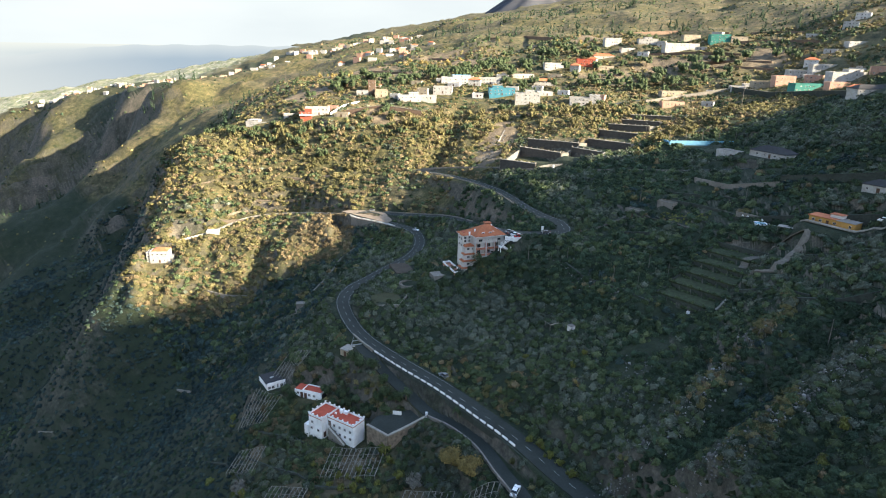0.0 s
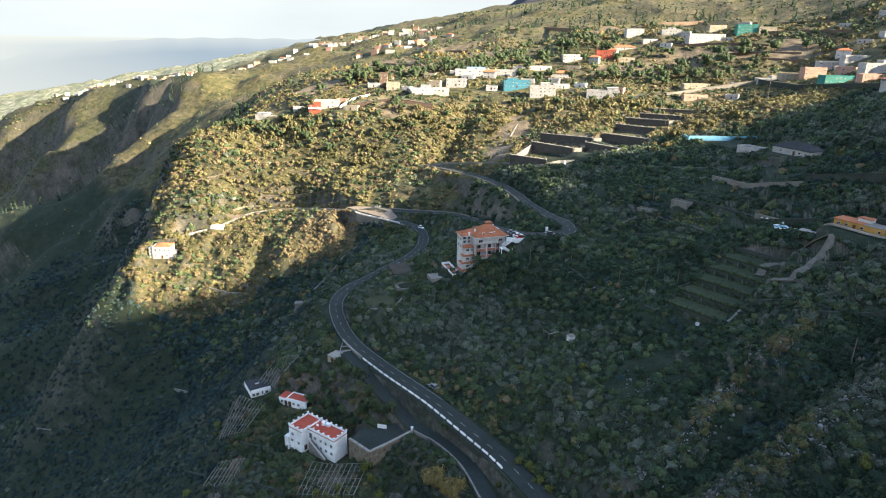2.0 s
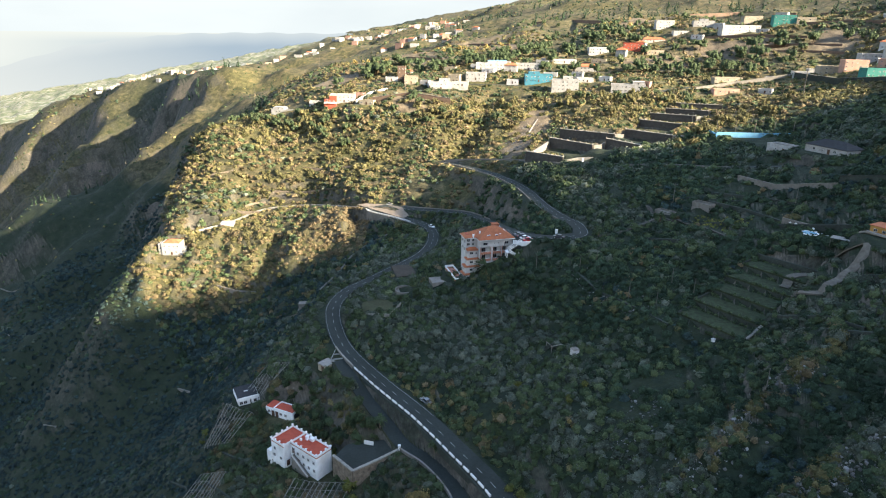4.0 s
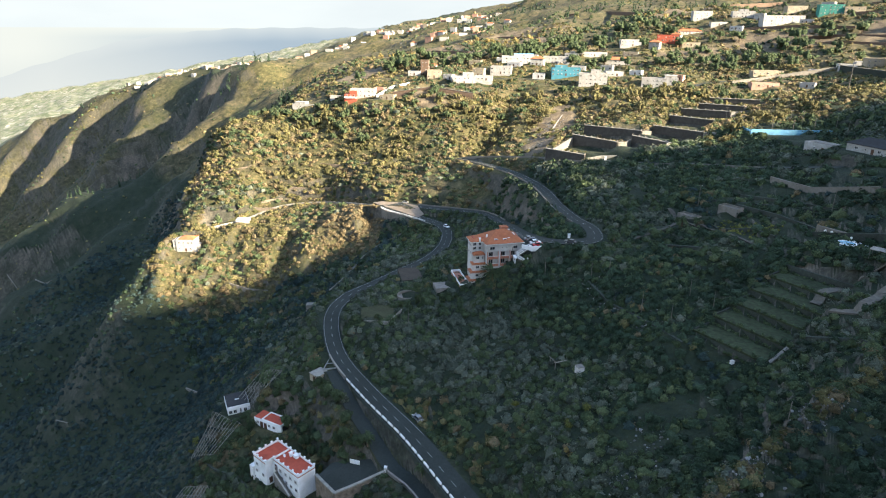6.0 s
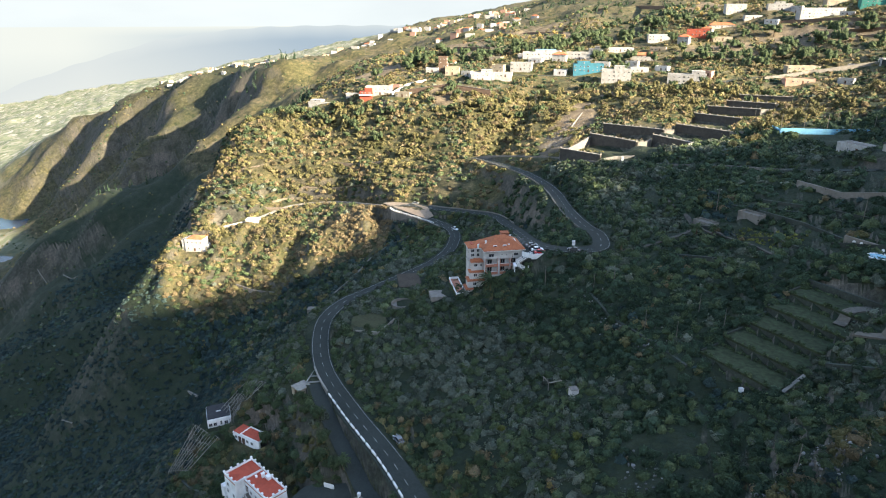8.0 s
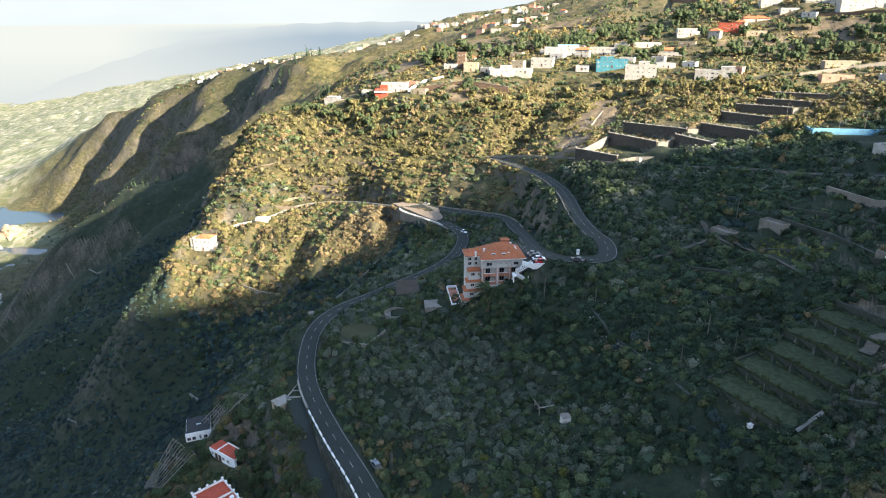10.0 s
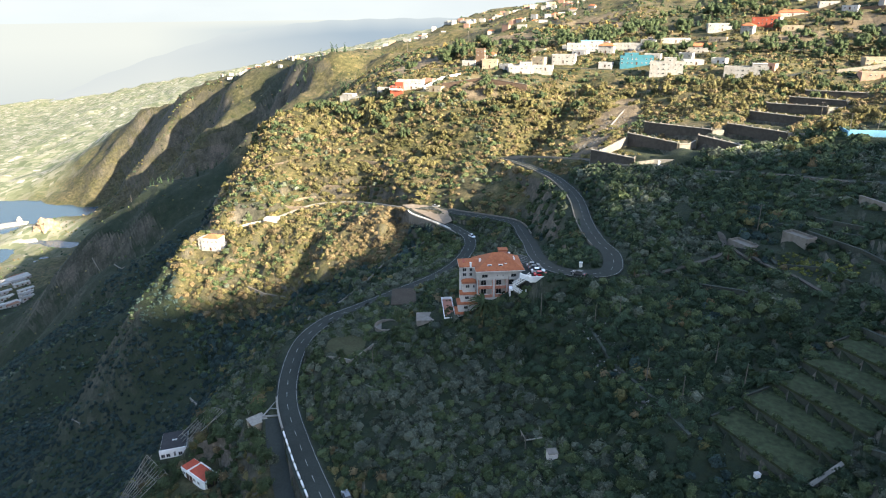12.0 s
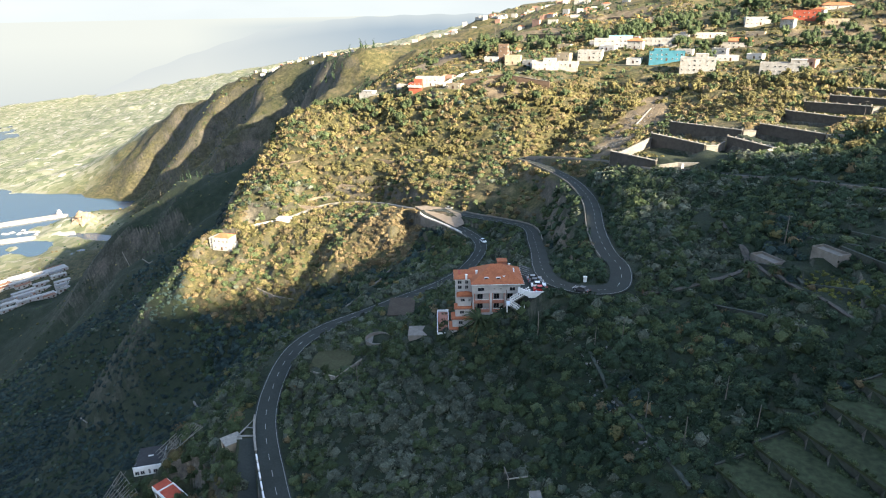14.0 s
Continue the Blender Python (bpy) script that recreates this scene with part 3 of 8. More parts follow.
def ground_sheet():
    cx, cy = 40.0, 40.0
    front = np.radians(np.linspace(-64, 48, 560))
    back = np.radians(np.linspace(48, 296, 110))[1:-1]
    angles = np.r_[front, back]
    radii = np.r_[np.linspace(0.03, 60, 16), np.geomspace(62, 288, 116), np.linspace(290, 600, 156), np.geomspace(606, 4950, 178)]
    x, y = fan(angles, radii, cx, cy)
    z = ground_height(x, y).reshape(x.shape)
    nr, na = x.shape
    i, j = np.meshgrid(np.arange(nr - 1), np.arange(na), indexing="ij")
    k = (j + 1) % na
    faces = np.stack([i * na + j, i * na + k, (i + 1) * na + k, (i + 1) * na + j], -1).reshape(-1, 4)
    ob = sheet("ground", np.stack([x, y, z], -1).reshape(-1, 3), faces[:, ::-1], M_EARTH)
    slope = np.hypot(*np.gradient(z)) / np.maximum(np.gradient(np.hypot(x - cx, y - cy), axis=0), 1)
    wide = np.clip((-x - 1150 - 480 * np.clip((2050 - y) / 300, 0, 1) * np.clip((y - 1300) / 150, 0, 1)) / 250, 0, 1) * np.clip((y - 800) / 150, 0, 1) * np.clip((0.42 - slope) / 0.15, 0, 1) * np.clip((230 - z + 0.12 * (y - 2000)) / 60, 0, 1)
    layer = ob.data.attributes.new("plain", "FLOAT", "POINT")
    layer.data.foreach_set("value", wide.ravel().astype(np.float32))
    # the dry layer holds the tan painted on the sunlit side
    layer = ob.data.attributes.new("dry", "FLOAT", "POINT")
    layer.data.foreach_set("value", sunny_tan(x, y).ravel().astype(np.float32))
    layer = ob.data.attributes.new("bare", "FLOAT", "POINT")
    layer.data.foreach_set("value", np.maximum(bareness(x, y), 0.6 * bareness(x, y, GARDEN)).ravel().astype(np.float32))
    return tagged(ob, "scrub-covered volcanic hillsides cut by gorges", "terrain", kind="structure")


ground_sheet()


def ribbon(name, line, left, right, lift, material, label, category="road", kind="structure", parent=None):
    d = np.gradient(line[:, :2], axis=0)
    d /= np.linalg.norm(d, axis=1)[:, None]
    side = np.stack([d[:, 1], -d[:, 0]], -1)
    a = np.c_[line[:, :2] - side * left, line[:, 2] + lift]
    b = np.c_[line[:, :2] + side * right, line[:, 2] + lift]
    low = [0, 0, 0.5]
    verts = np.vstack([a - low, a, b, b - low])
    n = len(line)
    i = np.arange(n - 1)
    faces = np.vstack([np.stack([i + k * n, i + k * n + 1, i + (k + 1) * n + 1, i + (k + 1) * n], -1) for k in range(3)])
    return tagged(sheet(name, verts, faces[:, ::-1], material, False, parent), label, category, kind=kind)


for key, surf, label in (("main", M_ASPHALT, "dark asphalt two-lane mountain road"), ("reservoir", M_ASPHALT, "narrow asphalt road below the tanks"), ("house", M_ASPHALT, "steep asphalt driveway to the white house"), ("spur", M_LANE, "pale concrete track along the spur"), ("upper", M_ASPHALT, "village street along the hillside")):
    line, half = ROADS[key]
    ribbon("road", line, half, half, 0.05 if key != "main" else 0.08, surf, label)

water, wn2, wl2, wb = mat("sea_water", 0.18)
wb.inputs["Base Color"].default_value = (0.03, 0.06, 0.09, 1)
bump_of(wn2, wl2, wb, noise_of(wn2, wl2, 0.08, 8), 0.4, 0.6)
sx = np.array([(-4600, -900), (4700, -900), (4700, 4700), (-4600, 4700)])
tagged(sheet("water", [(x, y, 0.0) for x, y in sx], [(0, 1, 2, 3)], water, False), "calm blue sea beyond the cliffs", "sea", kind="structure")


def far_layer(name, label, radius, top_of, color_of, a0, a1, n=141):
    """A distant vertical sheet that closes the view; it glows, and haze is painted into its colour by heading and
    height.
    """
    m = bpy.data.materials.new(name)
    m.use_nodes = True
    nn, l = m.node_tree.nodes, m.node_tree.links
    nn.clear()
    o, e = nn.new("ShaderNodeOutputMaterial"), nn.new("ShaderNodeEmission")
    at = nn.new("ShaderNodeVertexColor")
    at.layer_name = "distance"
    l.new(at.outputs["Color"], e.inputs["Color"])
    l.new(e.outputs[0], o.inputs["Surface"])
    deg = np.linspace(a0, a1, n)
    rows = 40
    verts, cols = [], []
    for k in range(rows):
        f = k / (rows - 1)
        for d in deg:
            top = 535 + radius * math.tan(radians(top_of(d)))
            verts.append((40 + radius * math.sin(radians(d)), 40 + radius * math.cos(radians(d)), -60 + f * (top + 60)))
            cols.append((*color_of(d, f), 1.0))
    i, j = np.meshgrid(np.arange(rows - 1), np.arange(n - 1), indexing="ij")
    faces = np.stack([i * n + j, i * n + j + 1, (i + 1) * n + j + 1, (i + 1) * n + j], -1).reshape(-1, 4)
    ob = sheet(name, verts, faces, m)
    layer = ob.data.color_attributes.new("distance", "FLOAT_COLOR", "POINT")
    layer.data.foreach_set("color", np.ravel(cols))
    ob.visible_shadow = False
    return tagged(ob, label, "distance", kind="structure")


def blend(a, b, f):
    f = min(1.0, max(0.0, f))
    return tuple(x + (y - x) * f for x, y in zip(a, b))


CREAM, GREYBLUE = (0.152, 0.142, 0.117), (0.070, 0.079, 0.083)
far_layer("backdrop", "glowing backdrop of bright haze above the far sea", 4850, lambda d: -0.35,
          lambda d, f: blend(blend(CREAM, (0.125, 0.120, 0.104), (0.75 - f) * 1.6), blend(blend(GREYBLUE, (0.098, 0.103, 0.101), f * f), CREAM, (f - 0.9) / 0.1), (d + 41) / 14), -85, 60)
far_layer("backdrop_slope", "glowing backdrop of a far mountain slope in haze", 4700, lambda d: np.interp(d, [-52, -45, -41, -35, -31, -27, -22, -12], [-7.5, -4.4, -3.1, -1.4, -0.8, -0.42, -0.3, -0.3]) + 0.05 * math.sin(d * 2.1),
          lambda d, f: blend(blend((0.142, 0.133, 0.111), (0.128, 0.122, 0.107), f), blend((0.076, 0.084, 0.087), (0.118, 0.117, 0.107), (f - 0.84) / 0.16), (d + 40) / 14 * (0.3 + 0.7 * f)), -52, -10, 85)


def far_peak():
    """The bare volcanic cone behind the skyline."""
    n, rows = 72, 16
    cx, cy = 40 + 4350 * math.sin(radians(7.2)), 40 + 4350 * math.cos(radians(7.2))
    verts = []
    for k in range(rows):
        r = 750 * k / (rows - 1) + 60
        for j in range(n):
            a = 2 * math.pi * j / n
            z = 960 - 0.62 * r + 25 * math.sin(3 * a + 1) + 12 * math.sin(11 * a + 0.01 * r)
            verts.append((cx + r * math.cos(a), cy + r * math.sin(a) * 0.5, z))
    i, j = np.meshgrid(np.arange(rows - 1), np.arange(n), indexing="ij")
    k = (j + 1) % n
    faces = np.stack([i * n + j, i * n + k, (i + 1) * n + k, (i + 1) * n + j], -1).reshape(-1, 4)
    tagged(sheet("far_peak", verts, faces, surface("far_lava", (0.055, 0.058, 0.066), 0.95, 0.15, 0.01, 0.003)), "bare grey volcanic cone in the distance", "mountain", kind="structure")


far_peak()

# ---- buildings ----
def ring(bm, x0, x1, y0, y1, z0, z1, t):
    """Four low walls round a rectangle, t thick, built end to end."""
    box(bm, x0, x1, y0, y0 + t, z0, z1)
    box(bm, x0, x1, y1 - t, y1, z0, z1)
    box(bm, x0, x0 + t, y0 + t, y1 - t, z0, z1)
    box(bm, x1 - t, x1, y0 + t, y1 - t, z0, z1)


def mesh_of(bm, name, material):
    me = bpy.data.meshes.new(name)
    bm.normal_update()
    bm.to_mesh(me)
    bm.free()
    me.materials.append(material)
    return me


def frame_mesh(w, h, bar=0.09, deep=0.12):
    bm = bmesh.new()
    box(bm, -w / 2, w / 2, -deep, 0.05, 0, bar)
    box(bm, -w / 2, w / 2, -deep, 0.05, h - bar, h)
    box(bm, -w / 2, -w / 2 + bar, -deep, 0.05, bar, h - bar)
    box(bm, w / 2 - bar, w / 2, -deep, 0.05, bar, h - bar)
    box(bm, -bar / 3, bar / 3, -deep * 0.8, 0.05, bar, h - bar)
    return mesh_of(bm, "window", M_FRAME)


def pane_mesh(w, h):
    return mesh_of(boxes((-w / 2 + 0.07, w / 2 - 0.07, -0.03, 0.03, 0.07, h - 0.07)), "pane", M_GLASS)


WINDOWS = {}


def window(parent, x, y, z, w=1.2, h=1.2, turn=0):
    """A framed window on a wall that faces -y, turned by whole quarter turns or so."""
    key = (round(w, 2), round(h, 2))
    if key not in WINDOWS:
        WINDOWS[key] = frame_mesh(*key), pane_mesh(*key)
    f, g = WINDOWS[key]
    ob = new("window", f)
    ob.parent = parent
    ob.matrix_local = pose(x, y, z, 0, 0, turn)
    p = new("pane", g)
    p.parent = ob
    return ob


M_DOOR = surface("dark_wood_door", (0.09, 0.05, 0.03), 0.6, 0.2, 4.0, 1.0)
M_DARKROOF = surface("dark_bitumen_roof", (0.035, 0.035, 0.035), 0.9, 0.25, 1.0, 0.2)


def door(parent, x, y, z, w=1.0, h=2.05, turn=0, material=None):
    ob = part("door", boxes((-w / 2, w / 2, -0.06, 0.06, 0, h), (-w / 2 - 0.08, -w / 2, -0.1, 0.06, 0, h + 0.08), (w / 2, w / 2 + 0.08, -0.1, 0.06, 0, h + 0.08)), material or M_DOOR, parent)
    ob.matrix_local = pose(x, y, z, 0, 0, turn)
    return ob


def hip_roof(x0, x1, y0, y1, z, rise, over=0.5, thick=0.18):
    """A hipped roof with eaves, ridge along the longer side."""
    bm = bmesh.new()
    x0, x1, y0, y1 = x0 - over, x1 + over, y0 - over, y1 + over
    box(bm, x0, x1, y0, y1, z, z + thick)
    w, d = x1 - x0, y1 - y0
    z0 = z + thick + 0.004
    a = [bm.verts.new(p) for p in ((x0, y0, z0), (x1, y0, z0), (x1, y1, z0), (x0, y1, z0))]
    if w >= d:
        r = [bm.verts.new((x0 + d / 2, (y0 + y1) / 2, z0 + rise)), bm.verts.new((max(x1 - d / 2, x0 + d / 2 + 0.1), (y0 + y1) / 2, z0 + rise))]
        for f in ((a[0], a[1], r[1], r[0]), (a[1], a[2], r[1]), (a[2], a[3], r[0], r[1]), (a[3], a[0], r[0])):
            bm.faces.new(f)
    else:
        r = [bm.verts.new(((x0 + x1) / 2, y0 + w / 2, z0 + rise)), bm.verts.new(((x0 + x1) / 2, max(y1 - w / 2, y0 + w / 2 + 0.1), z0 + rise))]
        for f in ((a[0], a[1], r[0]), (a[1], a[2], r[1], r[0]), (a[2], a[3], r[1]), (a[3], a[0], r[0], r[1])):
            bm.faces.new(f)
    return bm


def house(label, x, y, w, d, floors, wall, turn=0, roof="flat", z=None, deck=None, cols=None, name="house", group="", block=None, storey=2.9, bare=False):
    """A village house: walls on a footing, a flat parapet roof or a tiled one, windows, a door, at times a second block on top."""
    ground = min(ground_at(x - w / 3, y), ground_at(x + w / 3, y), ground_at(x, y)) if z is None else z
    ob = empty(name, x, y, ground, turn)
    h = floors * storey
    part("wall", boxes((-w / 2, w / 2, -d / 2, d / 2, -4, h)), wall, ob)
    if roof == "flat":
        bm = bmesh.new()
        ring(bm, -w / 2 - 0.06, w / 2 + 0.06, -d / 2 - 0.06, d / 2 + 0.06, h, h + 0.8, 0.22)
        part("parapet", bm, wall, ob)
        part("roof", boxes((-w / 2 + 0.17, w / 2 - 0.17, -d / 2 + 0.17, d / 2 - 0.17, h, h + 0.12)), deck or M_CONCRETE, ob)
    else:
        part("roof", hip_roof(-w / 2, w / 2, -d / 2, d / 2, h, min(w, d) * 0.26), deck or M_TILE, ob)
    if block:
        bx, by, bw, bd, bh = block
        part("upper_storey", boxes((bx - bw / 2, bx + bw / 2, by - bd / 2, by + bd / 2, h + 0.004, h + bh)), wall, ob)
        part("upper_roof", boxes((bx - bw / 2 - 0.15, bx + bw / 2 + 0.15, by - bd / 2 - 0.15, by + bd / 2 + 0.15, h + bh, h + bh + 0.2)), deck or wall, ob)
        window(ob, bx, by - bd / 2, h + 0.9, 1.1, 1.1)
    if not bare:
        cols = cols or max(2, int(w / 3.2))
        for f in range(floors):
            for c in range(cols):
                wx = -w / 2 + w * (c + 0.5) / cols
                if f == 0 and c == cols // 2:
                    door(ob, wx, -d / 2, 0.1)
                elif (c * 7 + f * 3 + int(w)) % 5:
                    window(ob, wx + 0.4 * ((c * 5 + int(d)) % 3 - 1), -d / 2, f * storey + 1.0, *((0.9, 1.0) if (c + int(w)) % 3 else (1.4, 1.1)))
            for c in range(2 if d > 6 else 1):
                window(ob, w / 2, -d / 2 + d * (c + 0.5) / (2 if d > 6 else 1), f * storey + 1.0, 1.0, 1.1, 90)
    return tagged(ob, label, "house", group)


def white_house():
    """The white farmhouse with red flat roofs and merlons on its parapet."""
    ob = empty("farmhouse", -39.4, 187.2, 414.0, -32.6)
    h = 7.7
    part("wing", boxes((0, 5.8, -8.3, 0, -2, h)), M_WHITE, ob)
    part("main_block", boxes((5.8, 17.2, -5.7, 0, -2, h)), M_WHITE, ob)
    part("annex", boxes((-1.7, 0, -8.9, -3.2, -2, 3.9)), M_WHITE, ob, "low white side annex")
    part("wing_roof", boxes((0.2, 5.6, -8.1, -0.2, h, h + 0.08)), M_ROOFRED, ob, "brick-red painted flat roof")
    part("main_roof", boxes((6.02, 17.0, -5.5, -0.2, h, h + 0.08)), M_ROOFRED, ob, "brick-red painted flat roof")
    bm = bmesh.new()
    t, top = 0.2, h + 0.65
    for b in ((0, 5.8, -8.3, -8.3 + t), (0, t, -8.3 + t, 0), (t, 17.2, -t, 0), (17.2 - t, 17.2, -5.7, -t), (5.8, 17.2 - t, -5.7, -5.7 + t), (5.8 - t, 5.8, -8.3 + t, -5.7 + t), (5.82, 6.02, -5.5, -t)):
        box(bm, *b, h, top)
    part("parapet", bm, M_WHITE, ob)
    band = bmesh.new()
    for b in ((-0.05, 5.85, -8.36, -8.3), (5.8, 17.25, -5.76, -5.7), (17.2, 17.26, -5.7, 0), (-0.06, 0, -8.3, 0)):
        box(band, *b, h - 0.25, h + 0.05)
    part("cornice", band, M_SALMON, ob, "thin red painted cornice")
    stud = mesh_of(boxes((-0.22, 0.22, -0.22, 0.22, 0, 0.42), (-0.28, 0.28, -0.28, 0.28, 0.42, 0.5)), "merlon", M_WHITE)
    for sx, sy in [(0.1 + 1.9 * k, -8.2) for k in range(4)] + [(0.1, -8.2 + 2 * k) for k in range(1, 5)] + [(2.0 + 2.15 * k, -0.1) for k in range(8)] + [(17.1, -5.6 + 1.85 * k) for k in range(3)] + [(6.2 + 2.15 * k, -5.6) for k in range(5)]:
        m = new("merlon", stud)
        m.parent, m.location = ob, (sx, sy, top)
    for wx in (7.2, 9.0, 11.4, 13.6, 15.9):
        window(ob, wx, -5.7, 4.9, 0.95, 1.05)
    for wx in (11.4, 13.6, 15.9):
        window(ob, wx, -5.7, 2.2, 0.95, 1.05)
    door(ob, 7.0, -5.7, 4.55, 0.9, 1.9)
    door(ob, 9.2, -5.7, 1.6, 0.9, 1.9)
    for wx, wz in ((1.6, 5.0), (1.2, 2.6), (4.2, 2.6)):
        window(ob, wx, -8.3, wz, 1.0, 1.0)
    door(ob, 5.8, -7.0, 0.6, 0.9, 1.9, 90)
    bm = bmesh.new()
    for k in range(16):                     # outside stair down the front
        box(bm, 7.2 + 0.42 * k, 7.62 + 0.42 * k, -6.9, -5.72, -1, 4.5 - 0.27 * k)
    part("stair", bm, M_CONCRETE, ob, "outside stair with grey treads")
    bm = bmesh.new()
    m = Matrix.Translation((7.2, -6.95, 4.5)) @ Matrix.Rotation(math.atan2(0.27, 0.42), 4, "Y")
    box(bm, 0, 8.0, -0.07, 0.07, 0.25, 0.95, m)
    part("stair_rail", bm, M_FRAME, ob)
    part("chimney", boxes((8.2, 8.9, -2.0, -1.2, h, h + 1.3), (8.1, 9.0, -2.1, -1.1, h + 1.3, h + 1.42)), M_WHITE, ob)
    part("roof_box", boxes((9.3, 10.8, -1.5, -0.5, h, h + 1.0)), M_WHITE, ob, "white rooftop tank housing")
    part("vent", boxes((7.0, 7.6, -3.2, -2.7, h, h + 0.7)), M_WHITE, ob)
    return tagged(ob, "white two-storey farmhouse with brick-red flat roofs on the slope", "house")


def platform():
    """The walled forecourt beside the farmhouse; it climbs towards the driveway."""
    ob = empty("retaining_wall", -16.3, 168.6, 414)
    o = Vector((16.3, -168.6, -414))
    for a, b in (((-23.6, 175.0, 421.6), (-16.3, 168.6, 421.9)), ((-16.3, 168.6, 421.9), (-10.2, 172.2, 423.2)), ((-10.2, 172.2, 423.2), (-4.4, 175.4, 424.9))):
        a, b = Vector(a) + o, Vector(b) + o
        n = Vector((-(b - a).y, (b - a).x, 0)).normalized()
        for nm, lo, hi, half, m, lb in (("stone_face", None, 0.0, 0.3, M_RUBBLEWALL, ""), ("coping", 0.0, 0.4, 0.4, M_LANE, "pale rendered coping")):
            bm = bmesh.new()
            v = [bm.verts.new(Vector((q.x, q.y, (-1.0 if lo is None else q.z) if k == 0 else q.z + hi)) + s * n * half) for k in (0, 1) for q, s in ((a, -1), (b, -1), (b, 1), (a, 1))]
            for f in ((3, 2, 1, 0), (4, 5, 6, 7), (0, 1, 5, 4), (1, 2, 6, 5), (2, 3, 7, 6), (3, 0, 4, 7)):
                bm.faces.new([v[i] for i in f])
            part(nm, bm, m, ob, lb)
    part("gate_post", boxes((11.7, 12.3, 6.6, 7.2, 6, 12.2), (11.6, 12.4, 6.5, 7.3, 12.2, 12.45)), M_WHITE, ob, "white capped gate post")
    tagged(ob, "rough stone retaining wall with pale coping below the forecourt", "wall")
    bm = bmesh.new()
    rim = [(-23.2, 175.3, 421.2), (-16.2, 169.0, 421.4), (-10.2, 172.6, 422.6), (-4.8, 175.8, 424.2), (-5.5, 179.5, 424.6), (-9.5, 181.5, 423.6), (-13, 182, 422.3), (-21, 181.0, 421.2)]
    v = [bm.verts.new(p) for p in rim]
    low = [bm.verts.new((p[0], p[1], 417)) for p in rim]
    bm.faces.new(v)
    for i in range(len(rim)):
        bm.faces.new((v[i - 1], v[i], low[i], low[i - 1]))
    bmesh.ops.recalc_face_normals(bm, faces=bm.faces[:])
    bmesh.ops.triangulate(bm, faces=bm.faces[:])
    tagged(part("forecourt", bm, M_ASPHALT), "dark asphalt forecourt of the farmhouse", "pavement", kind="structure")
    ob = empty("signboard", -14.2, 180.3, 421.7, -10)
    part("board", boxes((-1.5, 1.5, -0.05, 0.05, 0.5, 1.9)), M_WHITE, ob)
    for sx in (-1.2, 1.2):
        part("leg", boxes((sx - 0.05, sx + 0.05, 0.05, 0.13, 0, 1.6)), M_CONCRETE, ob)
    tagged(ob, "blank white signboard on two legs", "sign")


def red_cottage():
    ob = empty("cottage", -52.3, 205.6, 415.6, -20)
    part("wall", boxes((0, 11.2, -4.2, 0, -3, 2.9)), M_WHITE, ob)
    part("roof", boxes((0.2, 3.2, -4.0, -0.2, 2.9, 3.15), (3.4, 11.0, -4.0, -0.2, 2.9, 3.0)), M_ROOFRED, ob, "brick-red painted flat roof")
    bm = bmesh.new()
    ring(bm, 3.3, 11.25, -4.25, 0.05, 2.9, 3.35, 0.2)
    part("parapet", bm, M_WHITE, ob)
    for wx in (1.4, 6.2, 8.2):
        window(ob, wx, -4.2, 1.1, 1.0, 0.95)
    door(ob, 3.0, -4.2, 0.05)
    door(ob, 4.6, -4.2, 0.05)
    # thin dark panel on the end wall, painted shade in place of an opening
    part("porch_shade", boxes((11.2, 11.26, -3.6, -0.6, 0.2, 2.5)), M_DARKROOF, ob, "dark panel standing in for the shade of the open porch")
    tagged(ob, "small white cottage with a brick-red flat roof", "house")


def black_shed():
    ob = empty("shed", -65.4, 206.5, 414.0, 34)
    part("wall", boxes((0, 7.2, 0, 9.5, -4, 2.2), (0, 7.2, 0, 0.25, 2.2, 3.2)), M_WHITE, ob)
    part("roof", boxes((0.1, 7.1, 0.27, 9.6, 2.2, 2.4)), M_DARKROOF, ob, "flat black bitumen roof")
    part("skylight", boxes((3.0, 4.4, 5.2, 5.7, 2.4, 2.55)), M_FRAME, ob)
    for wx in (0.9, 2.3, 5.6):
        window(ob, wx, 0, 0.7, 1.1, 1.2)
    window(ob, 4.1, 0, 0.7, 0.6, 1.5)
    tagged(ob, "low white shed with a black flat roof", "shed")


def kiosk():
    ob = empty("hut", -35.3, 212.6, 427.5, -32)
    part("wall", boxes((-2.0, 2.0, -2.2, 2.2, -4, 2.5)), M_CREAM, ob)
    part("roof", boxes((-2.15, 2.15, -2.35, 2.35, 2.5, 2.65)), M_LANE, ob, "pale rendered flat roof")
    door(ob, 0.3, -2.2, 0.0)
    tagged(ob, "small cream rendered utility hut beside the road", "hut")


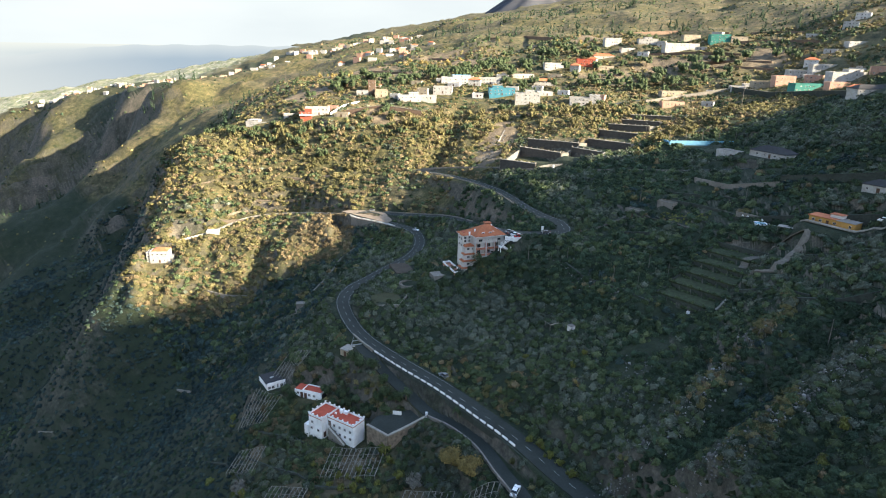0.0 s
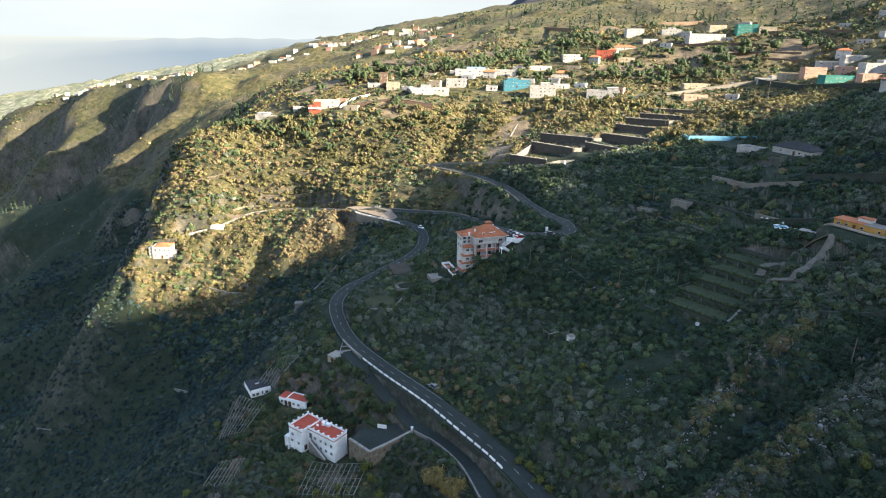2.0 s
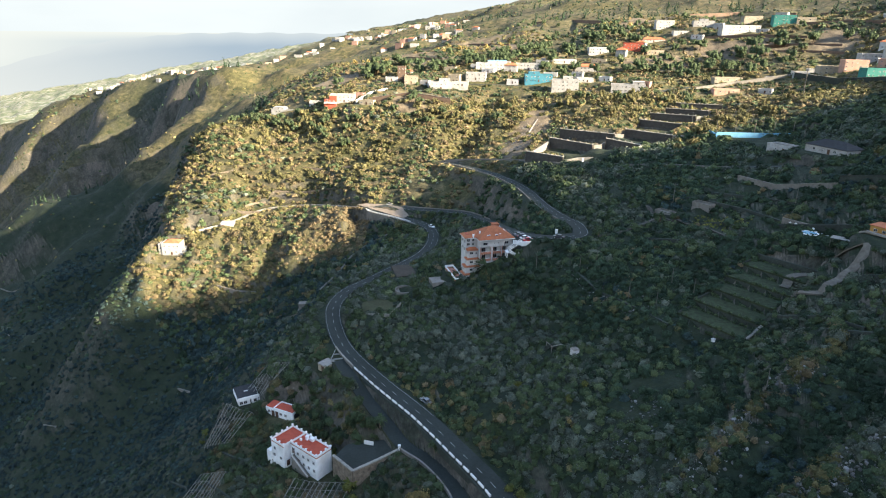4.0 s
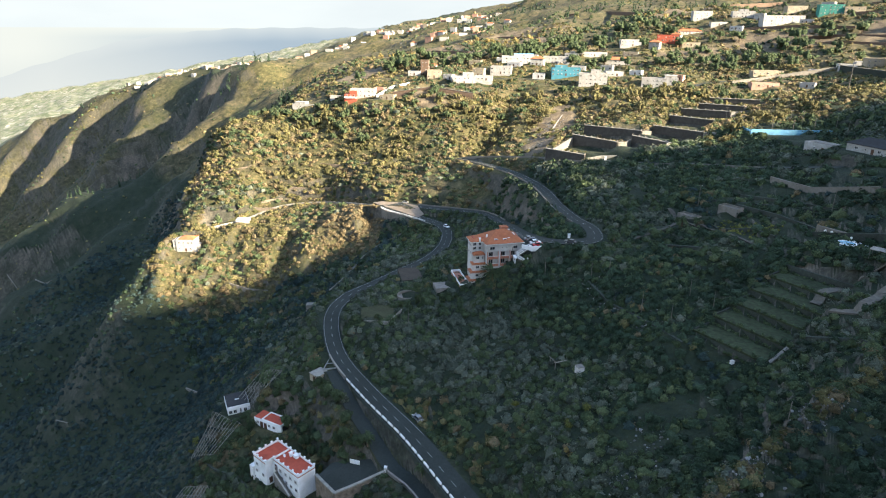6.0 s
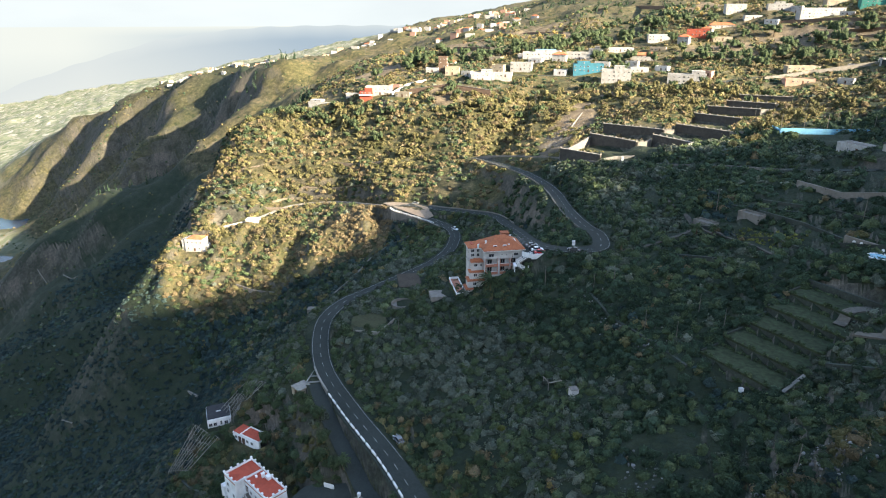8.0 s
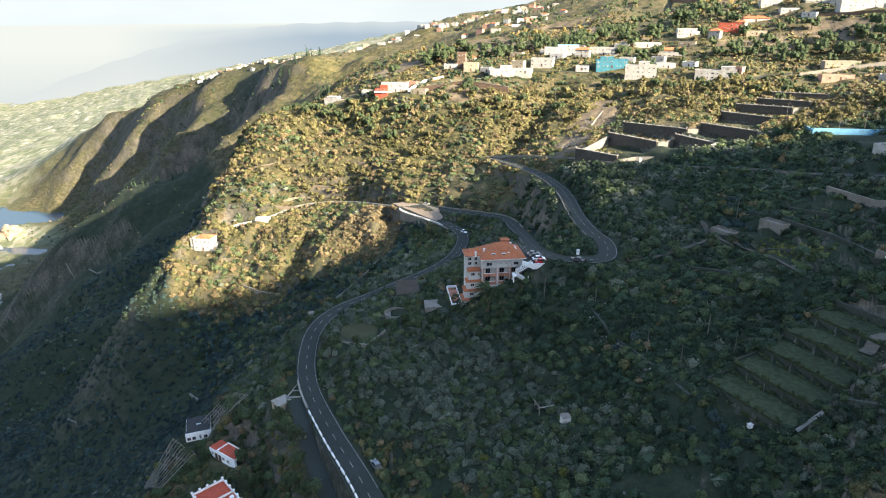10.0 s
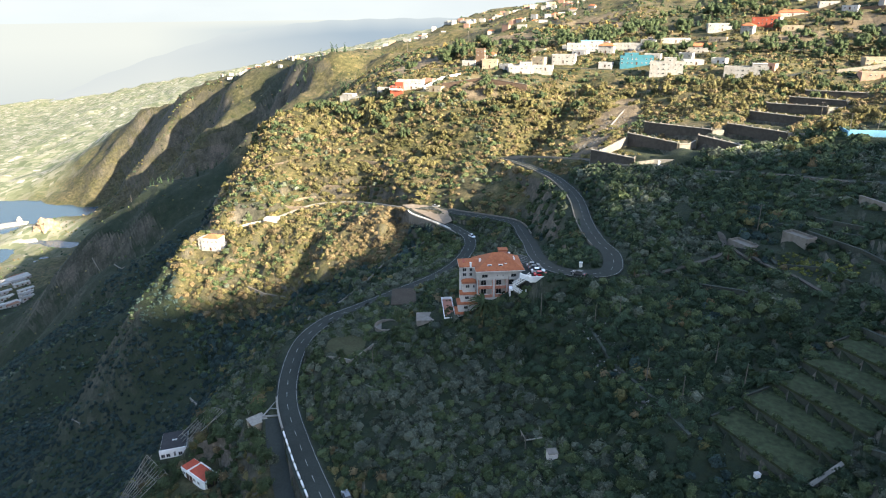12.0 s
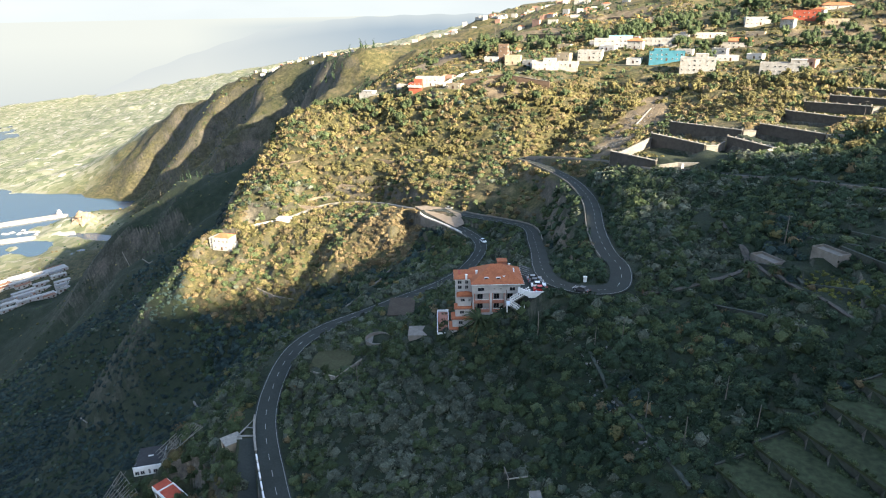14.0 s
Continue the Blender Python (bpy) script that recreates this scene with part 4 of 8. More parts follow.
def hotel():
    """The tall grey block with an orange tiled roof on the steep plot below the road."""
    ob = empty("apartment_block", 14.4, 261.2, 443.0, 21)
    top, W, D, B = 17.0, 13.6, 10.4, 3.6
    fl = [top - 2.9 * k for k in range(1, 6)]
    part("core", boxes((0, W, 1.5, D, -4, top)), M_GREY, ob)
    part("wing", boxes((-4.7, 0, B, D - 1, -4, top)), M_GREY, ob)
    bays = [(0.5, 4.6), (5.7, 8.8), (9.6, 12.7)]
    edges = [0] + [e for b in bays for e in b] + [W]
    for k in range(0, len(edges), 2):
        part("wall_pier", boxes((edges[k], edges[k + 1], 0, 1.5, -4, fl[0])), M_GREY, ob)
    part("front_wall", boxes((0, W, 0, 1.5, fl[0], top)), M_GREY, ob)
    for a, b in bays:
        part("lower_wall", boxes((a, b, 0, 1.5, -4, fl[2])), M_GREY, ob)
    for a, b in bays:
        for f in (1, 2):
            part("balcony_floor", boxes((a, b, -0.15, 1.5, fl[f] - 0.15, fl[f] + 0.004)), M_SALMON, ob)
            part("balcony_parapet", boxes((a, b, -0.15, 0.05, fl[f] + 0.004, fl[f] + 0.9)), M_SALMON, ob, "salmon rendered balcony parapet")
            part("balcony_rail", boxes((a, b, -0.1, 0.0, fl[f] + 0.9, fl[f] + 1.0)), M_WHITE, ob)
            window(ob, (a + b) / 2 - 0.4, 1.5, fl[f] + 0.4, 1.7, 1.8)
        part("pier", boxes((a - 0.2, a, -0.1, 0, fl[2], fl[0])), M_SALMON, ob)
        part("pier", boxes((b, b + 0.2, -0.1, 0, fl[2], fl[0])), M_SALMON, ob)
    window(ob, 2.3, 0, fl[0] + 0.7, 1.9, 1.2)
    window(ob, 11.2, 0, fl[0] + 0.7, 1.7, 1.2)
    for wx in (6.2, 7.9):
        window(ob, wx, 0, fl[0] + 1.1, 0.5, 0.6)
    for wx in (2.6, 11.0):
        window(ob, wx, 0, fl[3] + 0.9, 1.2, 1.2)
    for wz in (fl[0] + 1.5, fl[0] - 0.1):
        window(ob, -3.6, B, wz, 1.2, 1.2)
        window(ob, -1.6, B, wz, 1.0, 1.2)
    for wy in (5.0, 7.4):
        window(ob, -4.7, wy, fl[0] + 0.7, 1.3, 1.3, -90)
        window(ob, -4.7, wy, fl[1] + 0.7, 1.3, 1.3, -90)
    # bays that step out downhill before the wing
    bay_list = ((-4.3, 1.6, fl[2] + 1.2, fl[1] + 1.6), (-5.0, 0.6, fl[3] + 1.4, fl[2] + 1.1), (-5.9, -0.4, fl[4] + 1.6, fl[3] + 1.2), (-6.6, -1.2, -5.0, fl[4] + 1.2))
    for k, (x0, y0, z0, z1) in enumerate(bay_list):
        x1 = -0.35 + 0.1 * k
        part("bay", boxes((x0, x1, y0, B, z0 - 0.3, z1 - 0.35)), M_GREY, ob)
        part("ledge", boxes((x0 - 0.35, x1 + 0.3, y0 - 0.35, B, z1 - 0.35, z1 - 0.05)), M_SALMON, ob, "salmon ledge round the bay")
        if k == 0:
            part("bay_roof", hip_roof(x0, x1, y0, B, z1 - 0.05, 0.8, 0.2), M_TILE, ob)
        else:
            part("ledge_tiles", boxes((x0 - 0.25, x1 + 0.2, y0 - 0.25, B, z1 - 0.05, z1 + 0.06)), M_TILE, ob)
        if k < 3:
            window(ob, (x0 + x1) / 2 - 0.5, y0, z1 - 1.9, 1.3, 1.1)
            window(ob, x1 - 0.55, y0, z1 - 1.9, 0.7, 1.0)
            window(ob, x0, (y0 + B) / 2, z1 - 1.9, 0.9, 1.0, -90)
    # terrace at the foot
    part("terrace", boxes((-10.2, -7.0, -1.6, 13.0, -5, 1.0)), M_GREY, ob)
    part("terrace_band", boxes((-10.3, -6.9, -1.7, 13.1, 1.0, 1.9)), M_SALMON, ob, "salmon rendered terrace band")
    bm = bmesh.new()
    ring(bm, -10.35, -6.85, -1.75, 13.15, 1.9, 2.7, 0.2)
    part("terrace_parapet", bm, M_WHITE, ob, "white terrace parapet")
    window(ob, -8.6, -1.6, -1.2, 1.3, 1.4)
    # roof
    part("cornice", boxes((-0.6, W + 0.9, -0.9, D + 0.6, top, top + 0.2)), M_WHITE, ob)
    part("wing_cornice", boxes((-5.3, -0.62, B - 0.6, D - 0.4, top, top + 0.2)), M_WHITE, ob)
    part("roof", hip_roof(0.2, W, 0, D, top + 0.2, 3.7, 0.8), M_TILE, ob, "orange clay tile hipped roof")
    part("wing_roof", hip_roof(-4.7, 3.0, B, D - 1, top + 0.21, 1.5, 0.6), M_TILE, ob)
    part("awning", boxes((-3.9, 0.2, B + 1.2, B + 4.0, top + 0.7, top + 1.25)), M_REDWALL, ob, "red roof terrace awning")
    part("roof_house", boxes((7.6, 10.2, 6.6, 9.0, top + 0.6, top + 4.0)), M_SALMON, ob)
    part("roof_house_top", boxes((7.4, 10.4, 6.4, 9.2, top + 4.0, top + 4.2)), M_TILE, ob)
    for sx, sy, sz in ((3.2, 1.4, 1.1), (6.6, 1.4, 1.1)):
        part("skylight", boxes((sx, sx + 1.3, sy - 0.7, sy + 0.6, top + sz, top + sz + 0.55)), M_WHITE, ob, "white framed skylight")
        part("skylight_pane", boxes((sx + 0.15, sx + 1.15, sy - 0.74, sy - 0.7, top + sz + 0.1, top + sz + 0.48)), M_GLASS, ob)
    for sx, sy, sz in ((11.2, 3.9, 1.5), (11.4, 5.8, 1.4)):
        part("skylight", boxes((sx, sx + 1.0, sy, sy + 1.3, top + sz, top + sz + 0.45)), M_WHITE, ob, "white framed skylight")
    for sx, sy, sh in ((-2.0, 2.9, 1.6), (8.6, 1.2, 1.7), (1.0, 4.0, 2.3), (10.8, 8.0, 2.6)):
        part("chimney", boxes((sx, sx + 0.55, sy, sy + 0.55, top + 0.2, top + sh), (sx - 0.08, sx + 0.63, sy - 0.08, sy + 0.63, top + sh, top + sh + 0.12)), M_WHITE, ob, "white chimney")
    tagged(ob, "tall grey apartment block with salmon balconies and orange tiled roof", "apartment block")


def lot():
    """Parking beside the block: slab, white front wall, and the white double stair."""
    ob = empty("parking", 28.6, 264.6, 459.95, 0)
    bm = bmesh.new()
    rim = [(27.3, 262.3, 0), (30.6, 260.4, 0), (36.9, 262.6, 0.25), (35.4, 264.4, 0.1), (32.4, 268.2, 0), (29.9, 272.8, -0.3), (26.6, 281, -1.2), (23.2, 283, -1.4), (22.6, 278.6, -0.9), (27.5, 266.3, 0)]
    v = [bm.verts.new((x - 28.6, y - 264.6, z)) for x, y, z in rim]
    low = [bm.verts.new((x - 28.6, y - 264.6, z - 8)) for x, y, z in rim]
    bm.faces.new(v)
    for i in range(len(rim)):
        bm.faces.new((v[i - 1], v[i], low[i], low[i - 1]))
    bmesh.ops.recalc_face_normals(bm, faces=bm.faces[:])
    bmesh.ops.triangulate(bm, faces=bm.faces[:])
    part("slab", bm, M_ASPHALT, ob)
    for k in range(5):
        bm = bmesh.new()
        box(bm, -1.9, 1.9, -0.07, 0.07, 0, 0.03, pose(-2.2 - 0.42 * k, 8.0 + 1.9 * k, -0.12 - 0.17 * k, 0, 0, -24))
        part("bay_line", bm, M_PAINT, ob)
    bm = bmesh.new()
    box(bm, 0, 6.9, -0.15, 0.15, -1.3, 0.55, Matrix.Translation((2.0, -4.2, 0)) @ Matrix.Rotation(math.atan2(2.2, 6.3), 4, "Z"))
    part("front_wall", bm, M_WHITE, ob, "white front wall")
    bm = bmesh.new()
    box(bm, 0, 3.9, -0.12, 0.12, -1.0, 0.6, Matrix.Translation((-1.3, -2.3, 0)) @ Matrix.Rotation(math.atan2(-1.9, 3.3), 4, "Z"))
    part("side_wall", bm, M_WHITE, ob, "white side wall")
    tagged(ob, "small asphalt car park with a white front wall", "car park")
    st = empty("staircase", 29.6, 262.6, 459.9, 16)
    for x0, z0, run, drop, y0 in ((0.6, 0.0, -5.2, 3.3, -1.5), (-4.6, -3.3, 3.8, 2.6, -2.9)):
        bm = bmesh.new()
        steps = 14
        for k in range(steps):
            xa, xb = x0 + run * k / steps, x0 + run * (k + 1) / steps
            box(bm, min(xa, xb), max(xa, xb), y0, y0 + 1.3, z0 - drop * (k + 1) / steps - 0.4, z0 - drop * (k + 1) / steps)
        part("flight", bm, M_CONCRETE, st)
        for yy in (y0 - 0.12, y0 + 1.3):
            a, b = Vector((x0, yy, z0)), Vector((x0 + run, yy, z0 - drop))
            bm = bmesh.new()
            for lo, hi in ((0.0, 0.18), (0.85, 1.05)):
                q = [bm.verts.new(e + Vector((0, w, h))) for e in (a, b) for w, h in ((0, lo), (0.12, lo), (0.12, hi), (0, hi))]
                for f in ((0, 1, 5, 4), (1, 2, 6, 5), (2, 3, 7, 6), (3, 0, 4, 7), (3, 2, 1, 0), (4, 5, 6, 7)):
                    bm.faces.new([q[i] for i in f])
            for k in range(11):
                q = a.lerp(b, (k + 0.5) / 11)
                box(bm, q.x - 0.08, q.x + 0.08, yy, yy + 0.12, q.z + 0.18, q.z + 0.85)
            bmesh.ops.recalc_face_normals(bm, faces=bm.faces[:])
            part("balustrade", bm, M_WHITE, st, "white balustrade")
    part("landing", boxes((-5.6, -4.6, -2.9, -0.2, -3.7, -3.3)), M_WHITE, st)
    for px, py in ((0.7, -1.5), (-5.4, -0.4), (-5.4, -2.8), (-0.7, -2.9)):
        part("post", boxes((px - 0.15, px + 0.15, py - 0.15, py + 0.15, -6.5 if px > -5 else -5.6, 0.9 if px > 0 else -3.3)), M_WHITE, st)
    tagged(st, "white outside staircase with balustrades in two flights", "staircase")


def wall_run(label, pts, height, thick, material, cap=None, name="wall", sink=3.0, level=False, ribs=0):
    """A free-standing wall along points (x, y, z of its foot)."""
    ob = empty(name, *pts[0])
    o = Vector(pts[0])
    for a, b in zip(pts, pts[1:]):
        a, b = Vector(a) - o, Vector(b) - o
        n = Vector((-(b - a).y, (b - a).x, 0)).normalized() * thick / 2
        for z0, z1, w, mm, nm in ((-sink, height, 1.0, material, "wall_face"),) + (((height, height + 0.3, 1.5, cap, "coping"),) if cap else ()):
            bm = bmesh.new()
            v = [bm.verts.new(q + s * n * w + Vector((0, 0, z))) for z in (z0, z1) for q, s in ((a, -1), (b, -1), (b, 1), (a, 1))]
            for f in ((3, 2, 1, 0), (4, 5, 6, 7), (0, 1, 5, 4), (1, 2, 6, 5), (2, 3, 7, 6), (3, 0, 4, 7)):
                bm.faces.new([v[i] for i in f])
            part(nm, bm, mm, ob)
        if ribs:
            k = max(2, int((b - a).length / ribs))
            for i in range(k + 1):
                q = a.lerp(b, i / k)
                m = Matrix.Translation(q) @ Matrix.Rotation(math.atan2((b - a).y, (b - a).x), 4, "Z")
                bm = bmesh.new()
                box(bm, -0.3, 0.3, -thick / 2 - 0.25, -thick / 2, -sink, height * 0.97, m)
                part("buttress", bm, material, ob)
    return tagged(ob, label, "wall")


white_house()
platform()
red_cottage()
black_shed()
kiosk()
hotel()
lot()

# house on the spur
def spur_house():
    ob = empty("villa", -193.0, 402.0, 395.4, 6)
    part("wall", boxes((-6, 6, -4, 4, -6, 8.2)), M_DIMWHITE, ob)
    part("wing_wall", boxes((-8.4, -6.004, -3.4, 3.2, -6, 6.6)), M_DIMWHITE, ob)
    part("terrace_wall", boxes((6.004, 11.5, -4.8, 2, -6, 1.4), (6.3, 8.6, -1.5, 3.2, 1.404, 4.2)), M_DIMWHITE, ob)
    part("roof", hip_roof(-4.6, 5.8, -3.8, 3.8, 8.25, 1.6, 0.25), M_TILE, ob)
    bm = bmesh.new()
    ring(bm, -8.5, -6.1, -3.5, 3.3, 6.6, 7.3, 0.2)
    part("parapet", bm, M_DIMWHITE, ob)
    for wx, wz in ((-4, 5.4), (-1, 5.4), (2, 5.4), (4.6, 5.4), (-4, 1.4), (3.4, 1.4)):
        window(ob, wx, -4, wz, 1.1, 1.3)
    window(ob, 6, -1, 5.6, 1.1, 1.2, 90)
    window(ob, -7.2, -3.4, 4.0, 1.0, 1.2)
    door(ob, 0.2, -4, 0.2)
    tagged(ob, "white house with a small tiled roof on the spur's edge", "house")
    g = empty("garage", -165.5, 428.0, 406.5, 12)
    part("wall", boxes((-4.4, 4.4, -3, 3, -3, 3.6)), M_DIMWHITE, g)
    part("roof", boxes((-4.6, 4.6, -3.2, 3.2, 3.6, 3.85)), M_DIMWHITE, g)
    door(g, -3.2, -3, 0.2, 2.0, 2.2)
    tagged(g, "white flat-roofed garage beside the track", "garage")


spur_house()
wall_run("white garden wall along the track", [(-188, 419, 403), (-180, 421, 405), (-172, 425, 406.5)], 2.2, 0.3, M_DIMWHITE)

# village, along the street and up the hill: x, y, width, depth, floors, wall, turn, roof, deck, upper block, label
VILLAGE = [
    (-166, 573, 30, 8, 1, M_DIMWHITE, -6, "flat", None, (-8, 0, 10, 7, 2.2), "long low white house with a terrace"),
    (-112, 553, 20, 9, 2, M_DIMWHITE, 4, "flat", None, None, "white two-storey house on the brink"),
    (-89, 543, 12, 6, 1, M_CREAM, -8, "flat", None, None, "low cream outbuilding with a flat roof"),
    (-79, 606, 11, 8, 1, M_DIMWHITE, 0, "flat", None, None, "small white flat-roofed house by the tower"),
    (-61, 602, 12, 9, 2, M_CREAM, 6, "flat", None, None, "beige two-storey house with flat roof"),
    (-33, 590, 19, 10, 2, M_DIMWHITE, 5, "flat", None, (3, 0, 9, 7, 2.8), "white house with a rooftop storey"),
    (-16, 591, 14, 8, 1, M_DIMWHITE, 0, "flat", None, None, "low white house beside the street"),
    (-3, 611, 18, 9, 2, M_DIMWHITE, -4, "flat", None, None, "white two-storey house with flat roof"),
    (11, 646, 32, 10, 2, M_DIMWHITE, 3, "flat", M_BLUE, (4, 1, 18, 8, 2.6), "white house with blue rooftop walls"),
    (45, 655, 24, 9, 2, M_DIMWHITE, -3, "flat", None, None, "wide white house on the hillside"),
    (52, 602, 24, 9, 2, M_TEAL, 4, "flat", None, (-4, 0, 10, 7, 2.4), "bright turquoise two-storey house with roof room"),
    (73, 573, 22, 9, 3, M_DIMWHITE, -3, "flat", None, (2, 1, 8, 6, 2.8), "three-storey white house above the slope"),
    (92, 598, 14, 8, 1, M_DIMWHITE, 2, "flat", None, None, "low white house beside its taller neighbour"),
    (82, 697, 24, 9, 1, M_DIMWHITE, 6, "flat", None, None, "long white house among trees"),
    (101, 661, 22, 9, 2, M_DIMWHITE, -5, "tile", None, None, "white house with an orange tiled roof"),
    (121, 727, 24, 10, 2, M_DIMWHITE, 4, "flat", None, None, "white two-storey house on the hillside"),
    (155, 727, 20, 9, 2, M_REDWALL, -6, "flat", None, None, "dark red rendered house on the hillside"),
    (181, 758, 24, 9, 1, M_DIMWHITE, 5, "tile", None, None, "house with a long red tiled roof"),
    (124, 569, 27, 10, 2, M_DIMWHITE, -8, "flat", None, (8, 0, 9, 8, 2.8), "white house with a latticed front terrace"),
    (176, 719, 17, 8, 1, M_CREAM, 0, "flat", None, None, "low beige house with flat roof"),
    (201, 800, 20, 10, 3, M_DIMWHITE, 3, "flat", None, None, "tall white house up the hill"),
    (238, 780, 22, 10, 2, M_DIMWHITE, -5, "flat", None, (0, 0, 9, 7, 2.6), "white hillside house with a roof room"),
    (211, 766, 16, 8, 1, M_DIMWHITE, 2, "flat", None, None, "small low white house"),
    (266, 747, 40, 11, 3, M_DIMWHITE, 6, "flat", None, None, "broad white three-storey building"),
    (293, 792, 20, 10, 3, M_CREAM, 3, "flat", None, None, "cream house behind the broad building"),
    (311, 752, 22, 10, 3, M_GREEN, -4, "flat", None, None, "green rendered three-storey house with flat roof"),
    (331, 748, 18, 9, 2, M_CREAM, -6, "flat", None, None, "cream house beside the green one"),
    (216, 612, 24, 9, 2, M_CREAM, 4, "flat", None, None, "cream two-storey house above the street"),
    (201, 567, 20, 8, 1, M_PINK, 3, "flat", None, None, "low pink rendered building"),
    (280, 606, 24, 9, 1, M_DIMWHITE, 5, "flat", None, (4, 0, 9, 7, 2.7), "white house with a roof room beside the street"),
    (292, 588, 26, 9, 2, M_CREAM, 8, "flat", None, None, "long cream two-storey house"),
    (300, 575, 18, 9, 3, M_PINK, 10, "flat", None, None, "pink rendered three-storey street house"),
    (292, 523, 24, 10, 3, M_GREEN, 14, "flat", None, None, "green house on a high base"),
    (337, 612, 30, 9, 2, M_DIMWHITE, 6, "flat", None, None, "white terrace house with flat roof"),
    (322, 522, 28, 10, 3, M_DIMWHITE, 12, "flat", None, (5, 0, 12, 8, 2.8), "tall white house with a roof storey"),
    (306, 505, 16, 8, 2, M_PINK, 12, "flat", None, None, "pink house with dark windows"),
    (294, 441, 34, 10, 2, M_DIMWHITE, 18, "tile", M_DARKROOF, None, "long white house with a dark roof"),
    (351, 600, 30, 9, 2, M_DIMWHITE, 10, "flat", None, None, "white house with a sloping wall"),
    (406, 640, 34, 9, 1, M_DIMWHITE, 10, "flat", None, None, "low white house on the upper hillside"),
    (164.5, 311.5, 20, 10, 1, M_DIMWHITE, -65, "tile", M_DARKROOF, None, "white bungalow with a dark hipped roof"),
    (156, 338, 15, 7, 1, M_DIMWHITE, -62, "flat", None, None, "white flat-roofed annex of the bungalow"),
    (160.5, 224, 11, 7, 1, M_DIMWHITE, -58, "tile", M_DARKROOF, None, "white cottage with a brown roof"),
    (91, 287.5, 8, 4, 1, M_CONCRETE, -50, "flat", None, None, "roofless grey concrete hut"),
    (105, 285, 8, 4, 1, M_CONCRETE, -50, "flat", None, None, "open grey concrete tank"),
]
# smaller houses and annexes between them
more = random.Random(17)
EXTRA = [(-100, 562, 9, 7, 1), (-140, 568, 10, 6, 1), (-48, 600, 8, 7, 1), (-22, 606, 10, 8, 2), (8, 628, 12, 8, 1), (28, 632, 12, 8, 2), (30, 602, 10, 8, 1), (64, 622, 12, 8, 1), (88, 618, 10, 8, 2), (110, 600, 10, 7, 1), (140, 580, 9, 7, 1), (60, 690, 12, 8, 1), (116, 690, 14, 8, 1), (140, 705, 10, 8, 2), (166, 740, 10, 7, 1), (224, 745, 12, 8, 1), (252, 770, 10, 8, 2), (285, 735, 12, 8, 1), (318, 775, 12, 8, 2), (268, 590, 12, 8, 1), (312, 600, 14, 8, 2), (330, 585, 12, 8, 1), (350, 625, 12, 8, 2), (310, 545, 14, 8, 2), (345, 545, 12, 8, 1), (340, 510, 12, 8, 2), (300, 470, 12, 8, 1), (375, 640, 12, 8, 1), (-5, 660, 10, 8, 1), (25, 672, 12, 8, 1), (-70, 640, 10, 7, 1), (-30, 655, 11, 8, 1), (420, 690, 14, 9, 2), (390, 705, 12, 8, 1), (450, 720, 14, 9, 2), (230, 560, 10, 7, 1), (255, 612, 12, 8, 1)]
for ex, ey, ew, ed, ef in EXTRA:
    wall, word = more.choice([(M_DIMWHITE, "white"), (M_DIMWHITE, "white"), (M_DIMWHITE, "white"), (M_CREAM, "cream"), (M_PINK, "pale pink"), (M_GREY, "unpainted grey")])
    kind = "tile" if more.random() < 0.18 else "flat"
    VILLAGE.append((ex, ey, ew, ed, ef, wall, -12 - 0.06 * ex + more.uniform(-8, 8), kind, None, (1, 0, 4, 4, 2.3) if more.random() < 0.3 and kind == "flat" else None, f"small {word} village house with {'a tiled' if kind == 'tile' else 'a flat'} roof"))
for hx, hy, hw, hd, hf, hm, ht, hr, hk, hb, hl in VILLAGE:
    if hx > 275 and 430 < hy < 660 and ht > 0:
        ht -= 10
    far = hl.startswith(("roofless", "open"))
    house(hl, hx, hy, hw, hd, hf, hm, ht, hr, deck=hk, block=hb, group="" if far else "village houses", storey=2.9 if not far else 1.4, bare=far, name="hut" if far else "house")
# red part of the brink house and the brown tower
ob = empty("annex", -121, 549, ground_at(-121, 549) - 0.5, 4)
part("wall", boxes((-5, 5, -4.5, 4.5, -4, 5.6)), M_REDWALL, ob)
part("upper_wall", boxes((-1, 5, -3, 4.5, 5.604, 8.3)), M_REDWALL, ob)
part("balcony", boxes((-5.2, 5.2, -5.6, -4.5, 2.6, 3.6)), M_WHITE, ob, "white balcony")
for wx in (-3, 0, 3):
    window(ob, wx, -4.5, 3.7, 1.2, 1.4)
tagged(ob, "red rendered annex with a white balcony", "house")
house("narrow unplastered brown tower house", -70.5, 608, 7, 7, 4, M_BROWNWALL, 4, group="village houses")


